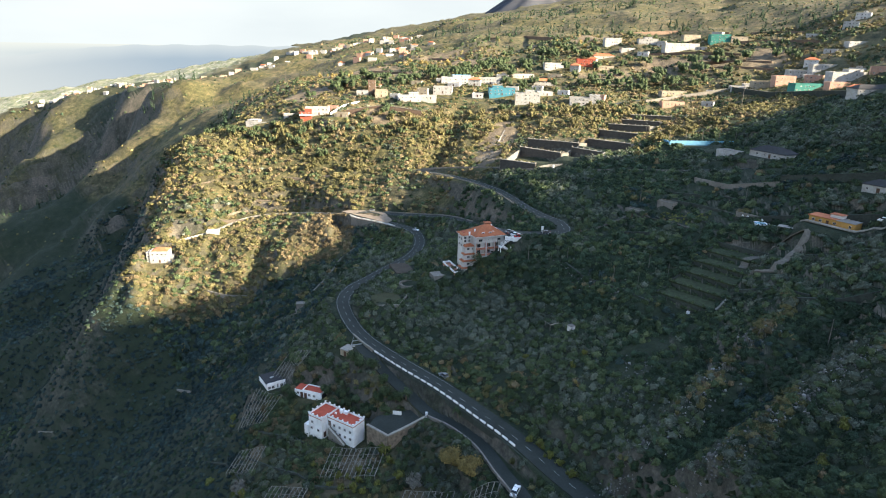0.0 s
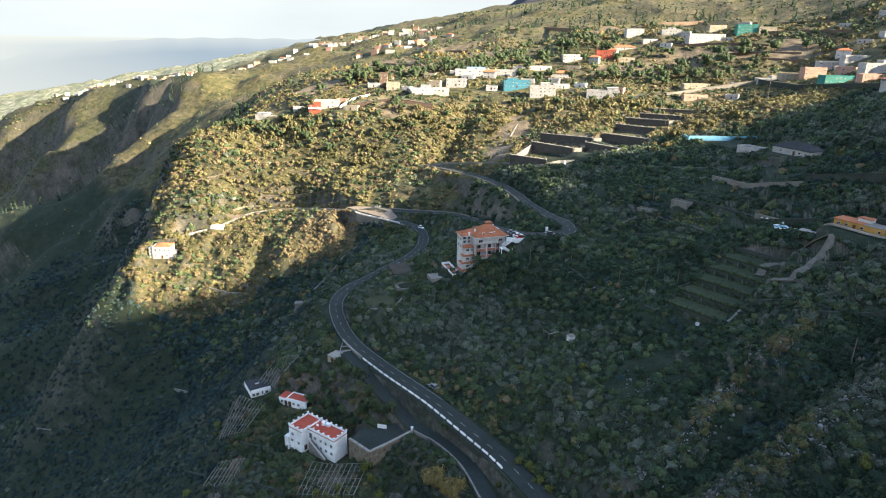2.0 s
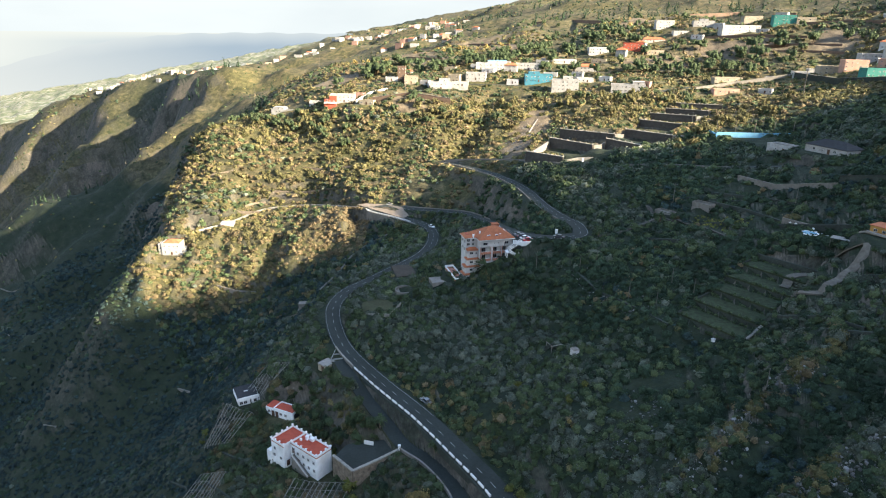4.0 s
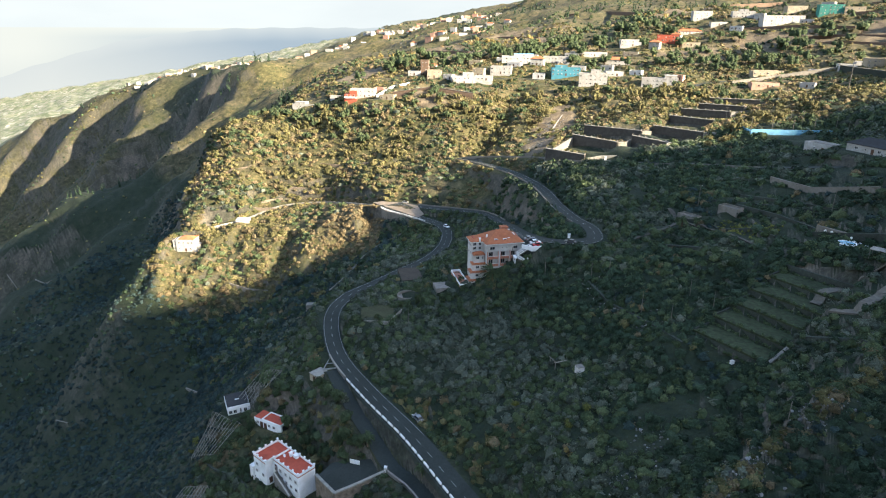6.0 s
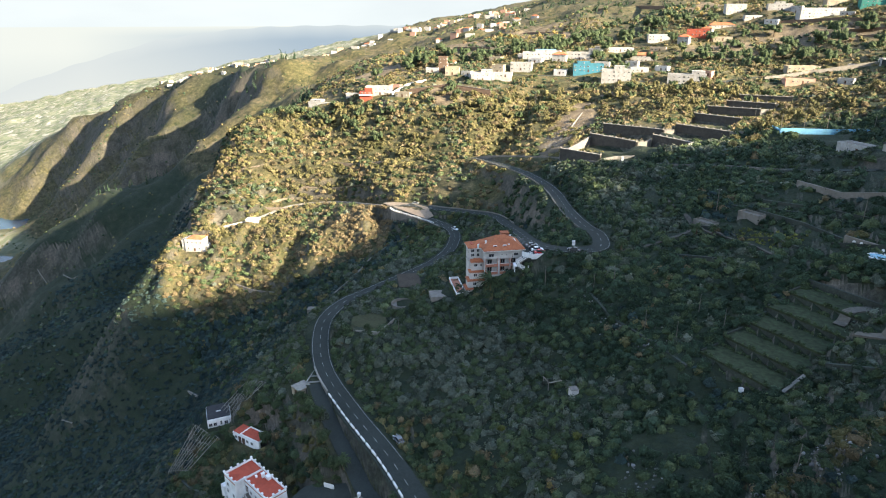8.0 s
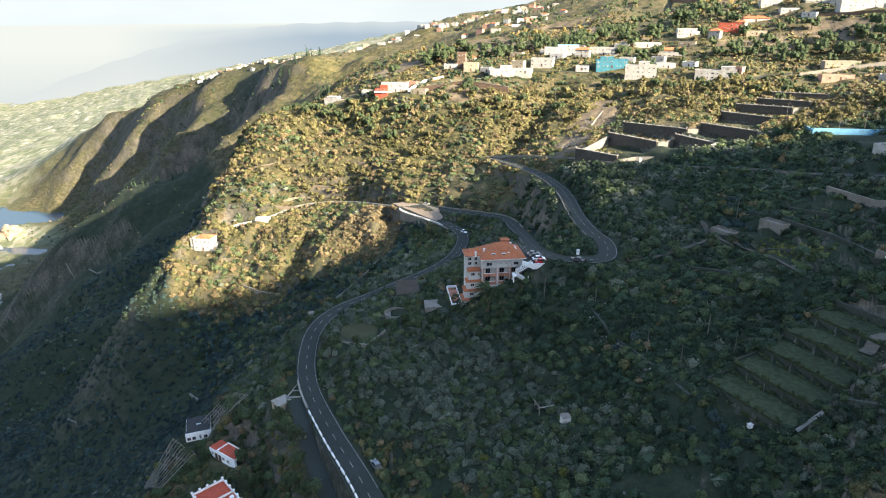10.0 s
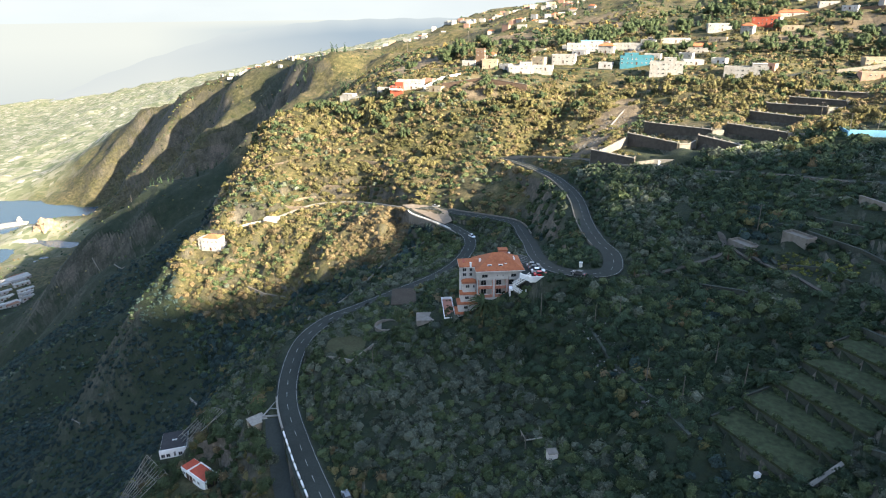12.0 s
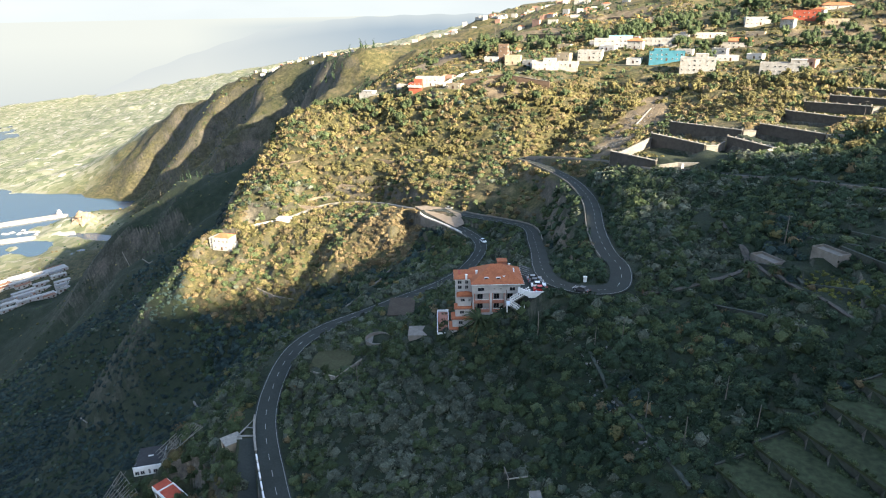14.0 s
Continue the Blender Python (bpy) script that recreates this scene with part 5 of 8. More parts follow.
def orange_house():
    ob = empty("house", 138.6, 213.2, 482.0, -56)
    ob.matrix_world = pose(138.6, 213.2, 482.0, 0, 0, -56) @ Matrix.Diagonal((0.8, 0.8, 0.8, 1))
    part("wall", boxes((-9.5, 4.5, -3.5, 3.5, -3, 3.1)), M_ORANGE, ob)
    part("side_wing", boxes((4.5, 10.0, -4.2, 2.5, -3, 3.0)), M_ORANGE, ob)
    part("roof", boxes((-9.9, 2.2, -3.9, 3.8, 3.1, 3.3)), M_TILE, ob, "low clay tile roof")
    part("roof_terrace", boxes((2.21, 10.2, -4.4, 2.7, 3.11, 3.25)), M_CONCRETE, ob)
    part("roof_room", boxes((-2.0, 3.0, -0.5, 3.2, 3.3, 4.7)), M_GREY, ob, "grey roof room")
    part("roof_room_top", boxes((-2.3, 3.3, -0.8, 3.5, 4.7, 4.85)), M_TILE, ob)
    for wx in (-7.5, -4.5, 1.5):
        window(ob, wx, -3.5, 1.0, 1.3, 1.1)
    door(ob, -1.5, -3.5, 0.1)
    window(ob, 8.2, -4.2, 1.0, 1.0, 1.2)
    part("terrace_wall", boxes((-10, 10.5, -5.2, -4.9, -2.5, 0.3)), M_CONCRETE, ob, "grey terrace wall")
    tagged(ob, "long low orange house with clay tile roof on a terrace", "house")


orange_house()

# ---- roads: markings, barriers, walls ----
def offset(line, d):
    g = np.gradient(line[:, :2], axis=0)
    g /= np.linalg.norm(g, axis=1)[:, None]
    return np.c_[line[:, :2] + d * np.stack([g[:, 1], -g[:, 0]], -1), line[:, 2]]


def along(line):
    return np.r_[0, np.cumsum(np.linalg.norm(np.diff(line[:, :2], axis=0), axis=1))]


def stretch(line, s0, s1, step=1.0):
    s = along(line)
    t = np.arange(s0, s1 + 1e-6, step)
    return np.stack([np.interp(t, s, line[:, k]) for k in range(3)], -1)


MAIN = ROADS["main"][0]
MAIN_LEN = along(MAIN)[-1]
marks = empty("road_marking", *MAIN[0])
marks_o = np.array(MAIN[0])


def stripe(name, line, half, lift=0.1):
    ob = ribbon(name, line - marks_o, half, half, lift, M_PAINT, "", "", "", marks)
    for key in ("kind", "label", "category"):
        if key in ob:
            del ob[key]
    return ob


s_barrier = along(MAIN)[np.argmin(np.hypot(MAIN[:, 0] + 28, MAIN[:, 1] - 216))]
s = 6.0
while s < MAIN_LEN - 10:
    stripe("dash", stretch(MAIN, s, s + 2.4, 0.6), 0.06)
    s += 6.2
stripe("edge_line", stretch(offset(MAIN, -2.6), s_barrier, 330, 1.5), 0.05)
stripe("edge_line", stretch(offset(MAIN, 2.65), 90, MAIN_LEN - 5, 1.5), 0.045)
HATCH = (((-34.2, 213.6), (-30.2, 215.2)), ((-34.2, 213.6), (-34.3, 221.2)), ((-30.2, 215.2), (-34.3, 221.2)), ((-34.2, 217.3), (-31.9, 217.9)))
for a, b in HATCH:
    p, q = np.array([*a, 430.75]), np.array([*b, 430.75])
    stripe("hatch_line", p + (q - p) * np.linspace(0, 1, 5)[:, None], 0.06, 0.05)
tagged(marks, "worn white painted road markings", "road marking", kind="structure")

# white masonry barrier blocks on the outer side of the road
def barrier_block():
    bm = bmesh.new()
    box(bm, -1.25, 1.25, -0.2, 0.2, 0, 0.65)
    bmesh.ops.bevel(bm, geom=bm.edges[:], offset=0.07, segments=2, affect="EDGES")
    ob = part("barrier", bm, M_WHITE)
    return tagged(ob, "white painted masonry barrier block beside the road", "barrier", "road barrier blocks")


first = barrier_block()
edge = offset(MAIN, -2.85)
es = along(edge)
s_from = es[np.argmin(np.hypot(edge[:, 0] - 21.5, edge[:, 1] - 153.5))]
s_to = es[np.argmin(np.hypot(edge[:, 0] + 24.5, edge[:, 1] - 208.5))]
k = 0
s = s_from
while s < s_to:
    p, q = stretch(edge, s, s + 1.3, 1.3)[:2]
    m = Matrix.Translation((p[0], p[1], p[2] + 0.02)) @ Matrix.Rotation(math.atan2(q[1] - p[1], q[0] - p[0]), 4, "Z")
    if k == 0:
        first.matrix_world = m
    else:
        copy_thing(first, m)
    k += 1
    s += 3.35
wall_run("low grey kerb wall where the roads part", [tuple(p) for p in stretch(edge, s_to + 1, s_to + 16, 5)], 0.5, 0.35, M_CONCRETE, M_LANE, name="kerb_wall", sink=1.0)


def road_wall(label, line, d, a, b, step, height, thick, face, cap=None, sink=6.0, name="retaining_wall", ribs=0):
    pts = [tuple(p) for p in stretch(offset(line, d), a, b, step)]
    return wall_run(label, pts, height, thick, face, cap, name, sink, ribs=ribs)


road_wall("dark stone retaining wall under the main road", MAIN, -3.3, s_from - 25, s_to - 2, 6, -0.2, 0.5, M_STONE, None, 2.5)
HOUSE = ROADS["house"][0]
road_wall("grey concrete parapet along the driveway", HOUSE, 2.35, 47, along(HOUSE)[-1] - 1, 4, 0.7, 0.3, M_CONCRETE, M_CONCRETE, 5)
sb0 = along(MAIN)[np.argmin(np.hypot(MAIN[:, 0] + 24, MAIN[:, 1] - 384))]
sb1 = along(MAIN)[np.argmin(np.hypot(MAIN[:, 0] + 62, MAIN[:, 1] - 417))]
road_wall("tall grey retaining wall at the road bend", MAIN, -3.4, sb0 - 2, sb1, 6, 0.1, 0.6, M_CONCRETE, None, 9)


def balustrade(label, pts, gap=1.2, high=0.9, name="balustrade"):
    ob = empty(name, *pts[0])
    o = Vector(pts[0])
    for a, b in zip(pts, pts[1:]):
        a, b = Vector(a) - o, Vector(b) - o
        n = max(1, int((b - a).length / gap))
        m = Matrix.Translation(a) @ (b - a).to_track_quat("X", "Z").to_matrix().to_4x4()
        bm = bmesh.new()
        box(bm, 0, (b - a).length, -0.12, 0.12, high - 0.15, high + 0.05, m)
        part("rail", bm, M_WHITE, ob)
        for i in range(n):
            q = a.lerp(b, (i + 0.5) / n)
            part("post", boxes((q.x - 0.14, q.x + 0.14, q.y - 0.14, q.y + 0.14, q.z - 0.1, q.z + high - 0.15)), M_WHITE, ob)
    return tagged(ob, label, "balustrade")


balustrade("white balustrade on the retaining wall", [tuple(p) for p in stretch(offset(MAIN, -3.4), sb0 + 6, sb1 + 1, 6)])
bm = bmesh.new()
v = [bm.verts.new(q) for q in ((-72, 422.5, 427.9), (-37, 394, 428.0), (-34, 399, 428.6), (-40, 410, 430.6), (-52, 420.5, 429.2), (-66, 426, 428.0))]
bm.faces.new(v)
bmesh.ops.triangulate(bm, faces=bm.faces[:])
tagged(part("apron", bm, surface("brown_tarmac", (0.22, 0.18, 0.135), 0.92, 0.2, 0.8, 0.15)), "brownish tarmac apron at the bend", "pavement", kind="structure")
s_top = along(MAIN)[np.argmin(np.hypot(MAIN[:, 0] - 47.5, MAIN[:, 1] - 293))]
road_wall("low pale parapet on the upper road", MAIN, -3.4, s_top - 6, MAIN_LEN - 4, 7, 0.6, 0.3, M_CONCRETE, None, 2, "parapet_wall")
SPUR = ROADS["spur"][0]
road_wall("pale track-side wall on the spur", SPUR, -1.9, 4, along(SPUR)[-1] - 4, 8, 0.75, 0.3, M_LANE, None, 2.5)
RES = ROADS["reservoir"][0]
road_wall("low pale parapet along the narrow road", RES, 2.8, 4, along(RES)[-1] - 30, 8, 0.7, 0.3, M_CONCRETE, None, 2)
road_wall("low pale parapet above the switchback", MAIN, -3.4, sb1 + 30, sb1 + 130, 8, 0.65, 0.3, M_CONCRETE, None, 2)

# ---- stepped water tanks ----
def tank_wall(xl, yl, xr, yr, z, h, side):
    h *= 0.8
    pts = [(xl, yl, z), (xr, yr, z)]
    wall_run("concrete tank wall coloured dark for shade, with pale coping", pts, h, 0.9, M_TANK, M_LANE, "tank_wall", 6, ribs=0)["group"] = "stepped water tanks"
    n = int(math.hypot(xr - xl, yr - yl) / 4.5)
    row = empty("tank_railing", xl, yl, z + h)
    for k in range(n + 1):
        q = Vector((xr - xl, yr - yl, 0)) * (k / n)
        part("post", boxes((q.x - 0.3, q.x + 0.3, q.y - 0.3, q.y + 0.3, 0.3, 1.0)), M_LANE, row)
    tagged(row, "row of short pale posts on the tank wall", "railing", "tank railings")
    if side:
        a = Vector((xr + 0.6, yr, z))
        d = Vector((yr - yl, -(xr - xl), 0)).normalized()
        for p, q in ((a, a + Vector((0.55, 0.12, 0)) * side),):
            # end walls in pale concrete, to read as sunlit beside the dark faces
            wall_run("pale concrete end wall of a tank", [tuple(p), tuple(q)], h - 0.4, 0.8, M_LANE, M_LANE, "tank_end_wall", 6)["group"] = "stepped water tanks"


for t in TANKS:
    tank_wall(*t)
wall_run("low pale tank parapet", [(86, 381.5, 470.5), (95, 394, 472.5), (106, 406, 474.5)], 1.6, 0.6, M_LANE, None, "parapet_wall")
wall_run("low pale tank front wall", [(57.6, 389, 466.5), (66, 391, 467.8), (76, 390, 468.6), (84, 387.5, 469.8)], 1.8, 0.6, M_LANE, None, "parapet_wall")
wall_run("pale concrete side wall of the lowest tank", [(36.3, 404, 466), (44, 418, 468), (52.5, 436, 470)], 1.6, 0.8, M_CONCRETE, None, "tank_side_wall")
wall_run("pale concrete side wall between tanks", [(78, 414.5, 469), (86, 427, 471)], 2.0, 0.8, M_CONCRETE, None, "tank_side_wall")
M_LAWN = surface("dry_lawn", (0.27, 0.235, 0.07), 0.95, 0.25, 1.0, 0.15)
bm = bmesh.new()
v = [bm.verts.new(p) for p in ((59, 391, 467.6), (84, 389.5, 470.0), (94, 398, 470.4), (84, 408, 469.6), (72, 408, 468.4))]
bmesh.ops.triangle_fill(bm, use_beauty=True, edges=[bm.edges.new((v[i], v[(i + 1) % len(v)])) for i in range(len(v))])
ob = part("lawn", bm, M_LAWN)
ob.data.polygons.foreach_set("use_smooth", [False] * len(ob.data.polygons))
tagged(ob, "yellowing grass floor of an empty tank", "grass", kind="structure")
wall_run("pale concrete pipe run down the slope", [(41, 489, ground_at(41, 489)), (47, 508, ground_at(47, 508)), (54, 527, ground_at(54, 527))], 0.5, 0.7, M_LANE, None, "pipe_run", 1)

# ---- terraces and long walls of the right-hand slope ----
up, across = Vector((FIELD_UP[0], FIELD_UP[1], 0)), Vector((FIELD_UP[1], -FIELD_UP[0], 0))
base = Vector((FIELD[0], FIELD[1], 0))
for i in range(6):
    a, b = base + up * (8.2 * i), base + up * (8.2 * i) + across * 20.5
    z = FIELD[2] + 2.2 * (i - 1)
    wall_run("dry stone terrace wall of the walled field", [(a.x, a.y, z), (b.x, b.y, z)], 2.0, 0.6, M_STONE, None, "terrace_wall", 1.5)["group"] = "field terrace walls"
    if i < 5:
        c = a + up * 8.2
        wall_run("low pale edge wall stepping up the field", [(a.x, a.y, z + 2.2), (c.x, c.y, z + 2.6)], 0.35, 0.35, M_STONE, None, "edge_wall", 1.5)["group"] = "field edge walls"
        a2, c2 = a + across * 21.2, a + across * 21.2 + up * 8.2
        wall_run("narrow pale path kerb beside the field", [(a2.x, a2.y, z + 2.0), (c2.x, c2.y, z + 4.2)], 0.2, 0.8, M_CONCRETE, None, "path_kerb", 2)["group"] = "field path kerbs"


M_TREAD = surface("field_grass", (0.032, 0.042, 0.018), 0.95, 0.5, 0.9, 0.2, 0.6)
for i in range(5):
    a = base + up * (8.2 * i - 0.36)
    b, c, d = a + across * 20.2, a + across * 20.2 + up * 8.2, a + up * 8.2
    z = FIELD[2] + 2.2 * i + 0.07
    bm = bmesh.new()
    top = [bm.verts.new((q.x, q.y, z)) for q in (a, b, c, d)]
    low = [bm.verts.new((q.x, q.y, z - 0.5)) for q in (a, b, c, d)]
    bm.faces.new(top)
    for k in range(4):
        bm.faces.new((top[k - 1], low[k - 1], low[k], top[k]))
    bmesh.ops.recalc_face_normals(bm, faces=bm.faces[:])
    tagged(part("plot", bm, M_TREAD), "flat dark grass strip of the terraced field", "garden plot", "field strips", kind="structure")


def hill_wall(label, pts, h, thick, m, cap=None, name="wall"):
    return wall_run(label, [(x, y, ground_at(x, y)) for x, y in pts], h, thick, m, cap, name, 3)


hill_wall("long pale concrete wall across the slope", [(124.6, 306), (133, 288), (145, 266)], 2.2, 0.5, M_CONCRETE, M_CONCRETE)
hill_wall("high dark terrace wall of concrete", [(149, 272), (157, 252), (166, 232)], 3.5, 0.8, M_STONE, M_STONE, "terrace_wall")
hill_wall("brown retaining wall below the village", [(-87, 553), (-55, 551), (-21, 546)], 4.0, 0.6, M_BROWNWALL, M_CONCRETE, "retaining_wall")
# dark stone colour put on this wall for the shade it stands in
hill_wall("high retaining wall below the houses, coloured dark for shade", [(262, 590), (275, 545), (285, 495), (282, 440)], 4.5, 0.8, M_STONE, M_CONCRETE, "retaining_wall")
hill_wall("pale ramp wall beside the brink house", [(-100, 548), (-90, 562), (-78, 574)], 2.2, 0.5, M_WHITE, None, "ramp_wall")
hill_wall("grey street wall on the hillside", [(180, 575), (215, 590), (262, 596)], 2.6, 0.5, M_CONCRETE, None, "street_wall")
for pts in ([(273, 691), (301, 682), (331, 663)], [(261, 682), (295, 666), (327, 648)], [(231, 742), (274, 722), (314, 698)], [(326, 746), (357, 718), (383, 676)], [(400, 868), (416, 800), (401, 700)], [(257, 941), (342, 979), (380, 889)], [(-140, 838), (-91, 794), (-44, 720)], [(-77, 970), (-16, 907), (27, 804)], [(64, 1092), (125, 1051), (159, 887)]):
    hill_wall("old stone terrace wall on the village slope", pts, 1.6, 0.8, M_BROWNWALL, None, "terrace_wall")["group"] = "village terrace walls"
hill_wall("dry stone wall through the scrub", [(49.5, 241), (56, 228), (66, 211), (72, 200)], 0.7, 0.7, M_STONE, None, "stone_wall")
hill_wall("dry stone terrace wall in the scrub", [(75, 258), (86, 252), (97, 246)], 0.8, 0.7, M_STONE, None, "stone_wall")
for k, (xa, ya, xb, yb) in enumerate(((100, 300, 128, 268), (108, 289, 121.6, 249), (99, 272, 110, 252), (89, 285, 97, 270), (112, 300, 132, 262), (120, 205, 140, 178), (104, 178, 128, 160), (100, 195, 112, 176), (118, 250, 150, 205))):
    hill_wall("dry stone terrace wall across the slope", [(xa, ya), ((xa + xb) / 2 + 2, (ya + yb) / 2 + 1), (xb, yb)], 0.9, 0.7, M_STONE, None, "stone_wall")["group"] = "slope terrace walls"
for pts in ([(-150.5, 466.8), (-124.7, 466.7), (-100.4, 459)], [(-210, 475.5), (-195, 474.5), (-179.6, 479.7)], [(-163, 453), (-157, 458), (-150, 461)], [(-140, 490), (-110, 484), (-82, 478)], [(-185, 446), (-165, 447), (-150, 449)]):
    hill_wall("dry stone wall of an old terrace on the sunny spur", pts, 0.8, 0.6, M_RUBBLEWALL, None, "stone_wall")["group"] = "spur terrace walls"
for pts in ([(-625, 727), (-598, 712), (-570, 694)], [(-530, 614), (-516, 606)], [(-237, 314), (-224, 308)], [(-152, 315), (-140, 306)], [(-119, 326), (-105, 339), (-89, 318.5), (-72, 302)], [(-705, 765), (-680, 752)]):
    hill_wall("ruined pale wall in the gorge", pts, 0.7, 0.7, M_CONCRETE, None, "stone_wall")["group"] = "gorge walls"
hill_wall("low stone wall along an abandoned terrace", [(-153.8, 378), (-140.5, 375.3), (-127.4, 374.9)], 0.6, 0.6, M_CONCRETE, None, "stone_wall")
TRACK = spline([(108, 203, 0), (112.3, 200, 0), (119, 204, 0), (126, 208, 0), (128, 211, 0), (121, 218, 0), (113, 217, 0), (108, 212, 0)])
TRACK[:, 2] = ground_height(TRACK[:, 0], TRACK[:, 1]) + 0.25
ribbon("road", TRACK, 1.3, 1.3, 0.12, surface("track_dirt", (0.13, 0.115, 0.09), 0.95, 0.25, 0.8, 0.1), "pale dirt track looping above the field")
DRIVE = spline([(130, 219, 0), (136.5, 206.5, 0), (141, 200.5, 0), (148, 194, 0), (158, 190, 0)])
DRIVE[:, 2] = ground_height(DRIVE[:, 0], DRIVE[:, 1]) + 0.6
ribbon("road", DRIVE, 0.5, 0.5, 0.3, M_LANE, "pale concrete kerb path below the orange house")
TRACK2 = spline([(60, 262, 0), (72, 268, 0), (82, 276, 0), (86, 288, 0), (84, 300, 0)])
TRACK2[:, 2] = ground_height(TRACK2[:, 0], TRACK2[:, 1]) + 0.2
M_SOIL_PATH = surface("dirt", (0.075, 0.068, 0.055), 0.95, 0.25, 0.8, 0.1)
ribbon("road", TRACK2, 0.7, 0.7, 0.12, M_SOIL_PATH, "narrow dirt path through the scrub")
TRACK3 = spline([(80, 312, 0), (82.4, 305, 0), (86.7, 292, 0), (91, 276, 0), (97, 265, 0), (104, 251, 0)])
TRACK3[:, 2] = ground_height(TRACK3[:, 0], TRACK3[:, 1]) + 0.25
ribbon("road", TRACK3, 0.55, 0.55, 0.12, M_SOIL_PATH, "narrow dirt path beside the crop terraces")
OLD_WAY = spline([(-40, 388.3, 0), (-53.2, 381.2, 0), (-65.7, 372.9, 0), (-71, 355, 0), (-78, 342, 0), (-83, 328, 0), (-78, 312, 0), (-66, 298, 0), (-56, 283, 0)])
OLD_WAY[:, 2] = ground_height(OLD_WAY[:, 0], OLD_WAY[:, 1]) + 0.3
ribbon("road", OLD_WAY, 0.45, 0.45, 0.15, surface("old_path_stone", (0.16, 0.15, 0.13), 0.95, 0.3, 0.8, 0.1), "old stone-paved path down into the gorge")
GULLY = spline([(-75, 318, 0), (-90, 322, 0), (-108, 312, 0), (-120, 298, 0)])
GULLY[:, 2] = ground_height(GULLY[:, 0], GULLY[:, 1]) + 0.2
ribbon("road", GULLY, 0.6, 0.6, 0.12, M_SOIL_PATH, "narrow pale path along the gorge")

# ---- plots beside the block ----
M_SOIL = surface("brown_soil", (0.066, 0.053, 0.038), 0.95, 0.25, 1.5, 0.2)
for label, x, y, w, d, turn, m in (("bare brown garden plot", -20, 287, 9, 14, 20, M_SOIL), ("mown green garden plot", -24, 246, 12, 13, 15, surface("grass_plot", (0.052, 0.054, 0.025), 0.95, 0.3, 1.2, 0.2)), ("grey paved yard", -1.5, 259.5, 7, 6, 20, M_CONCRETE)):
    z = max(ground_at(x, y), ground_at(x - 2, y - 2)) + 0.25
    ob = part("plot", boxes((-w / 2, w / 2, -d / 2, d / 2, -2.0, 0.0)), m)
    ob.matrix_world = pose(x, y, z, 0, 0, turn)
    tagged(ob, label, "garden plot", kind="structure")
wall_run("low pale plot wall", [(-31, 239.5, 434.6), (-18, 236.5, 436.6)], 1.5, 0.35, M_LANE, None, "plot_wall")
wall_run("grey plot side wall", [(-18, 236.5, 436.4), (-15, 247, 437)], 1.2, 0.3, M_CONCRETE, None, "plot_wall")


def round_tank():
    ob = empty("water_tank", -15.5, 259.0, 437.5)
    bm = bmesh.new()
    n = 28
    for r0, r1 in ((3.6, 3.9),):
        v = [[bm.verts.new((r * math.cos(2 * math.pi * i / n), r * math.sin(2 * math.pi * i / n), z)) for i in range(n)] for r, z in ((r1, -3), (r1, 1.3), (r0, 1.3), (r0, 0.2))]
        for a, b in zip(v, v[1:]):
            for i in range(n):
                bm.faces.new((a[i], a[(i + 1) % n], b[(i + 1) % n], b[i]))
        bm.faces.new(v[3])
    part("shell", bm, M_CONCRETE, ob)
    tagged(ob, "open round concrete water tank", "tank")


round_tank()


# ---- poles ----
M_POLE = surface("weathered_wood_pole", (0.15, 0.135, 0.115), 0.9, 0.2, 6.0, 0.5)


def pole_at(x, y, h, arms=1):
    ob = empty("utility_pole", x, y, ground_at(x, y) - 0.4)
    bm = bmesh.new()
    bmesh.ops.create_cone(bm, cap_ends=True, segments=8, radius1=0.012 * h + 0.04, radius2=0.008 * h + 0.02, depth=h, matrix=Matrix.Translation((0, 0, h / 2)))
    part("post", bm, M_POLE, ob)
    for k in range(arms if h > 8 else 0):
        part("crossarm", boxes((-0.8, 0.8, -0.06, 0.06, h - 0.5 - 0.6 * k, h - 0.38 - 0.6 * k)), M_POLE, ob)
        for ix in (-0.65, 0.0, 0.65):
            part("insulator", boxes((ix - 0.05, ix + 0.05, -0.05, 0.05, h - 0.38 - 0.6 * k, h - 0.2 - 0.6 * k)), M_FRAME, ob)
    return tagged(ob, "weathered utility pole with a crossarm" if h > 8 else "short bare weathered utility pole", "utility pole", "utility poles")


for x, y, h in ((96, 297, 9), (14, 540, 11), (36, 248, 8), (51, 241, 6.5), (57, 243, 6.5), (64, 218, 7), (71, 211, 6), (78, 222, 6.5), (83, 215, 6), (-690, 845, 11), (-560, 940, 11), (232, 500, 22), (150, 470, 10), (180, 446, 9), (183, 436, 9), (103, 150, 8), (84, 160, 7), (98, 118, 7), (-250, 640, 12), (-213, 700, 12), (-190, 760, 14), (-140, 830, 14), (-370, 1010, 16), (-310, 1090, 16), (130, 262, 8), (-10, 235, 6), (24, 262, 7), (-60, 560, 10), (300, 470, 10), (190, 395, 8)):
    pole_at(x, y, h)


def cable(x0, y0, z0, x1, y1, z1, sag):
    cu = bpy.data.curves.new("cable", "CURVE")
    cu.dimensions, cu.bevel_depth = "3D", 0.035
    sp = cu.splines.new("POLY")
    sp.points.add(16)
    for i in range(17):
        f = i / 16
        sp.points[i].co = (x0 + (x1 - x0) * f, y0 + (y1 - y0) * f, z0 + (z1 - z0) * f - sag * 4 * f * (1 - f), 1)
    cu.materials.append(M_DARKROOF)
    tagged(new("overhead_cable", cu), "thin dark overhead cable between poles", "cable")


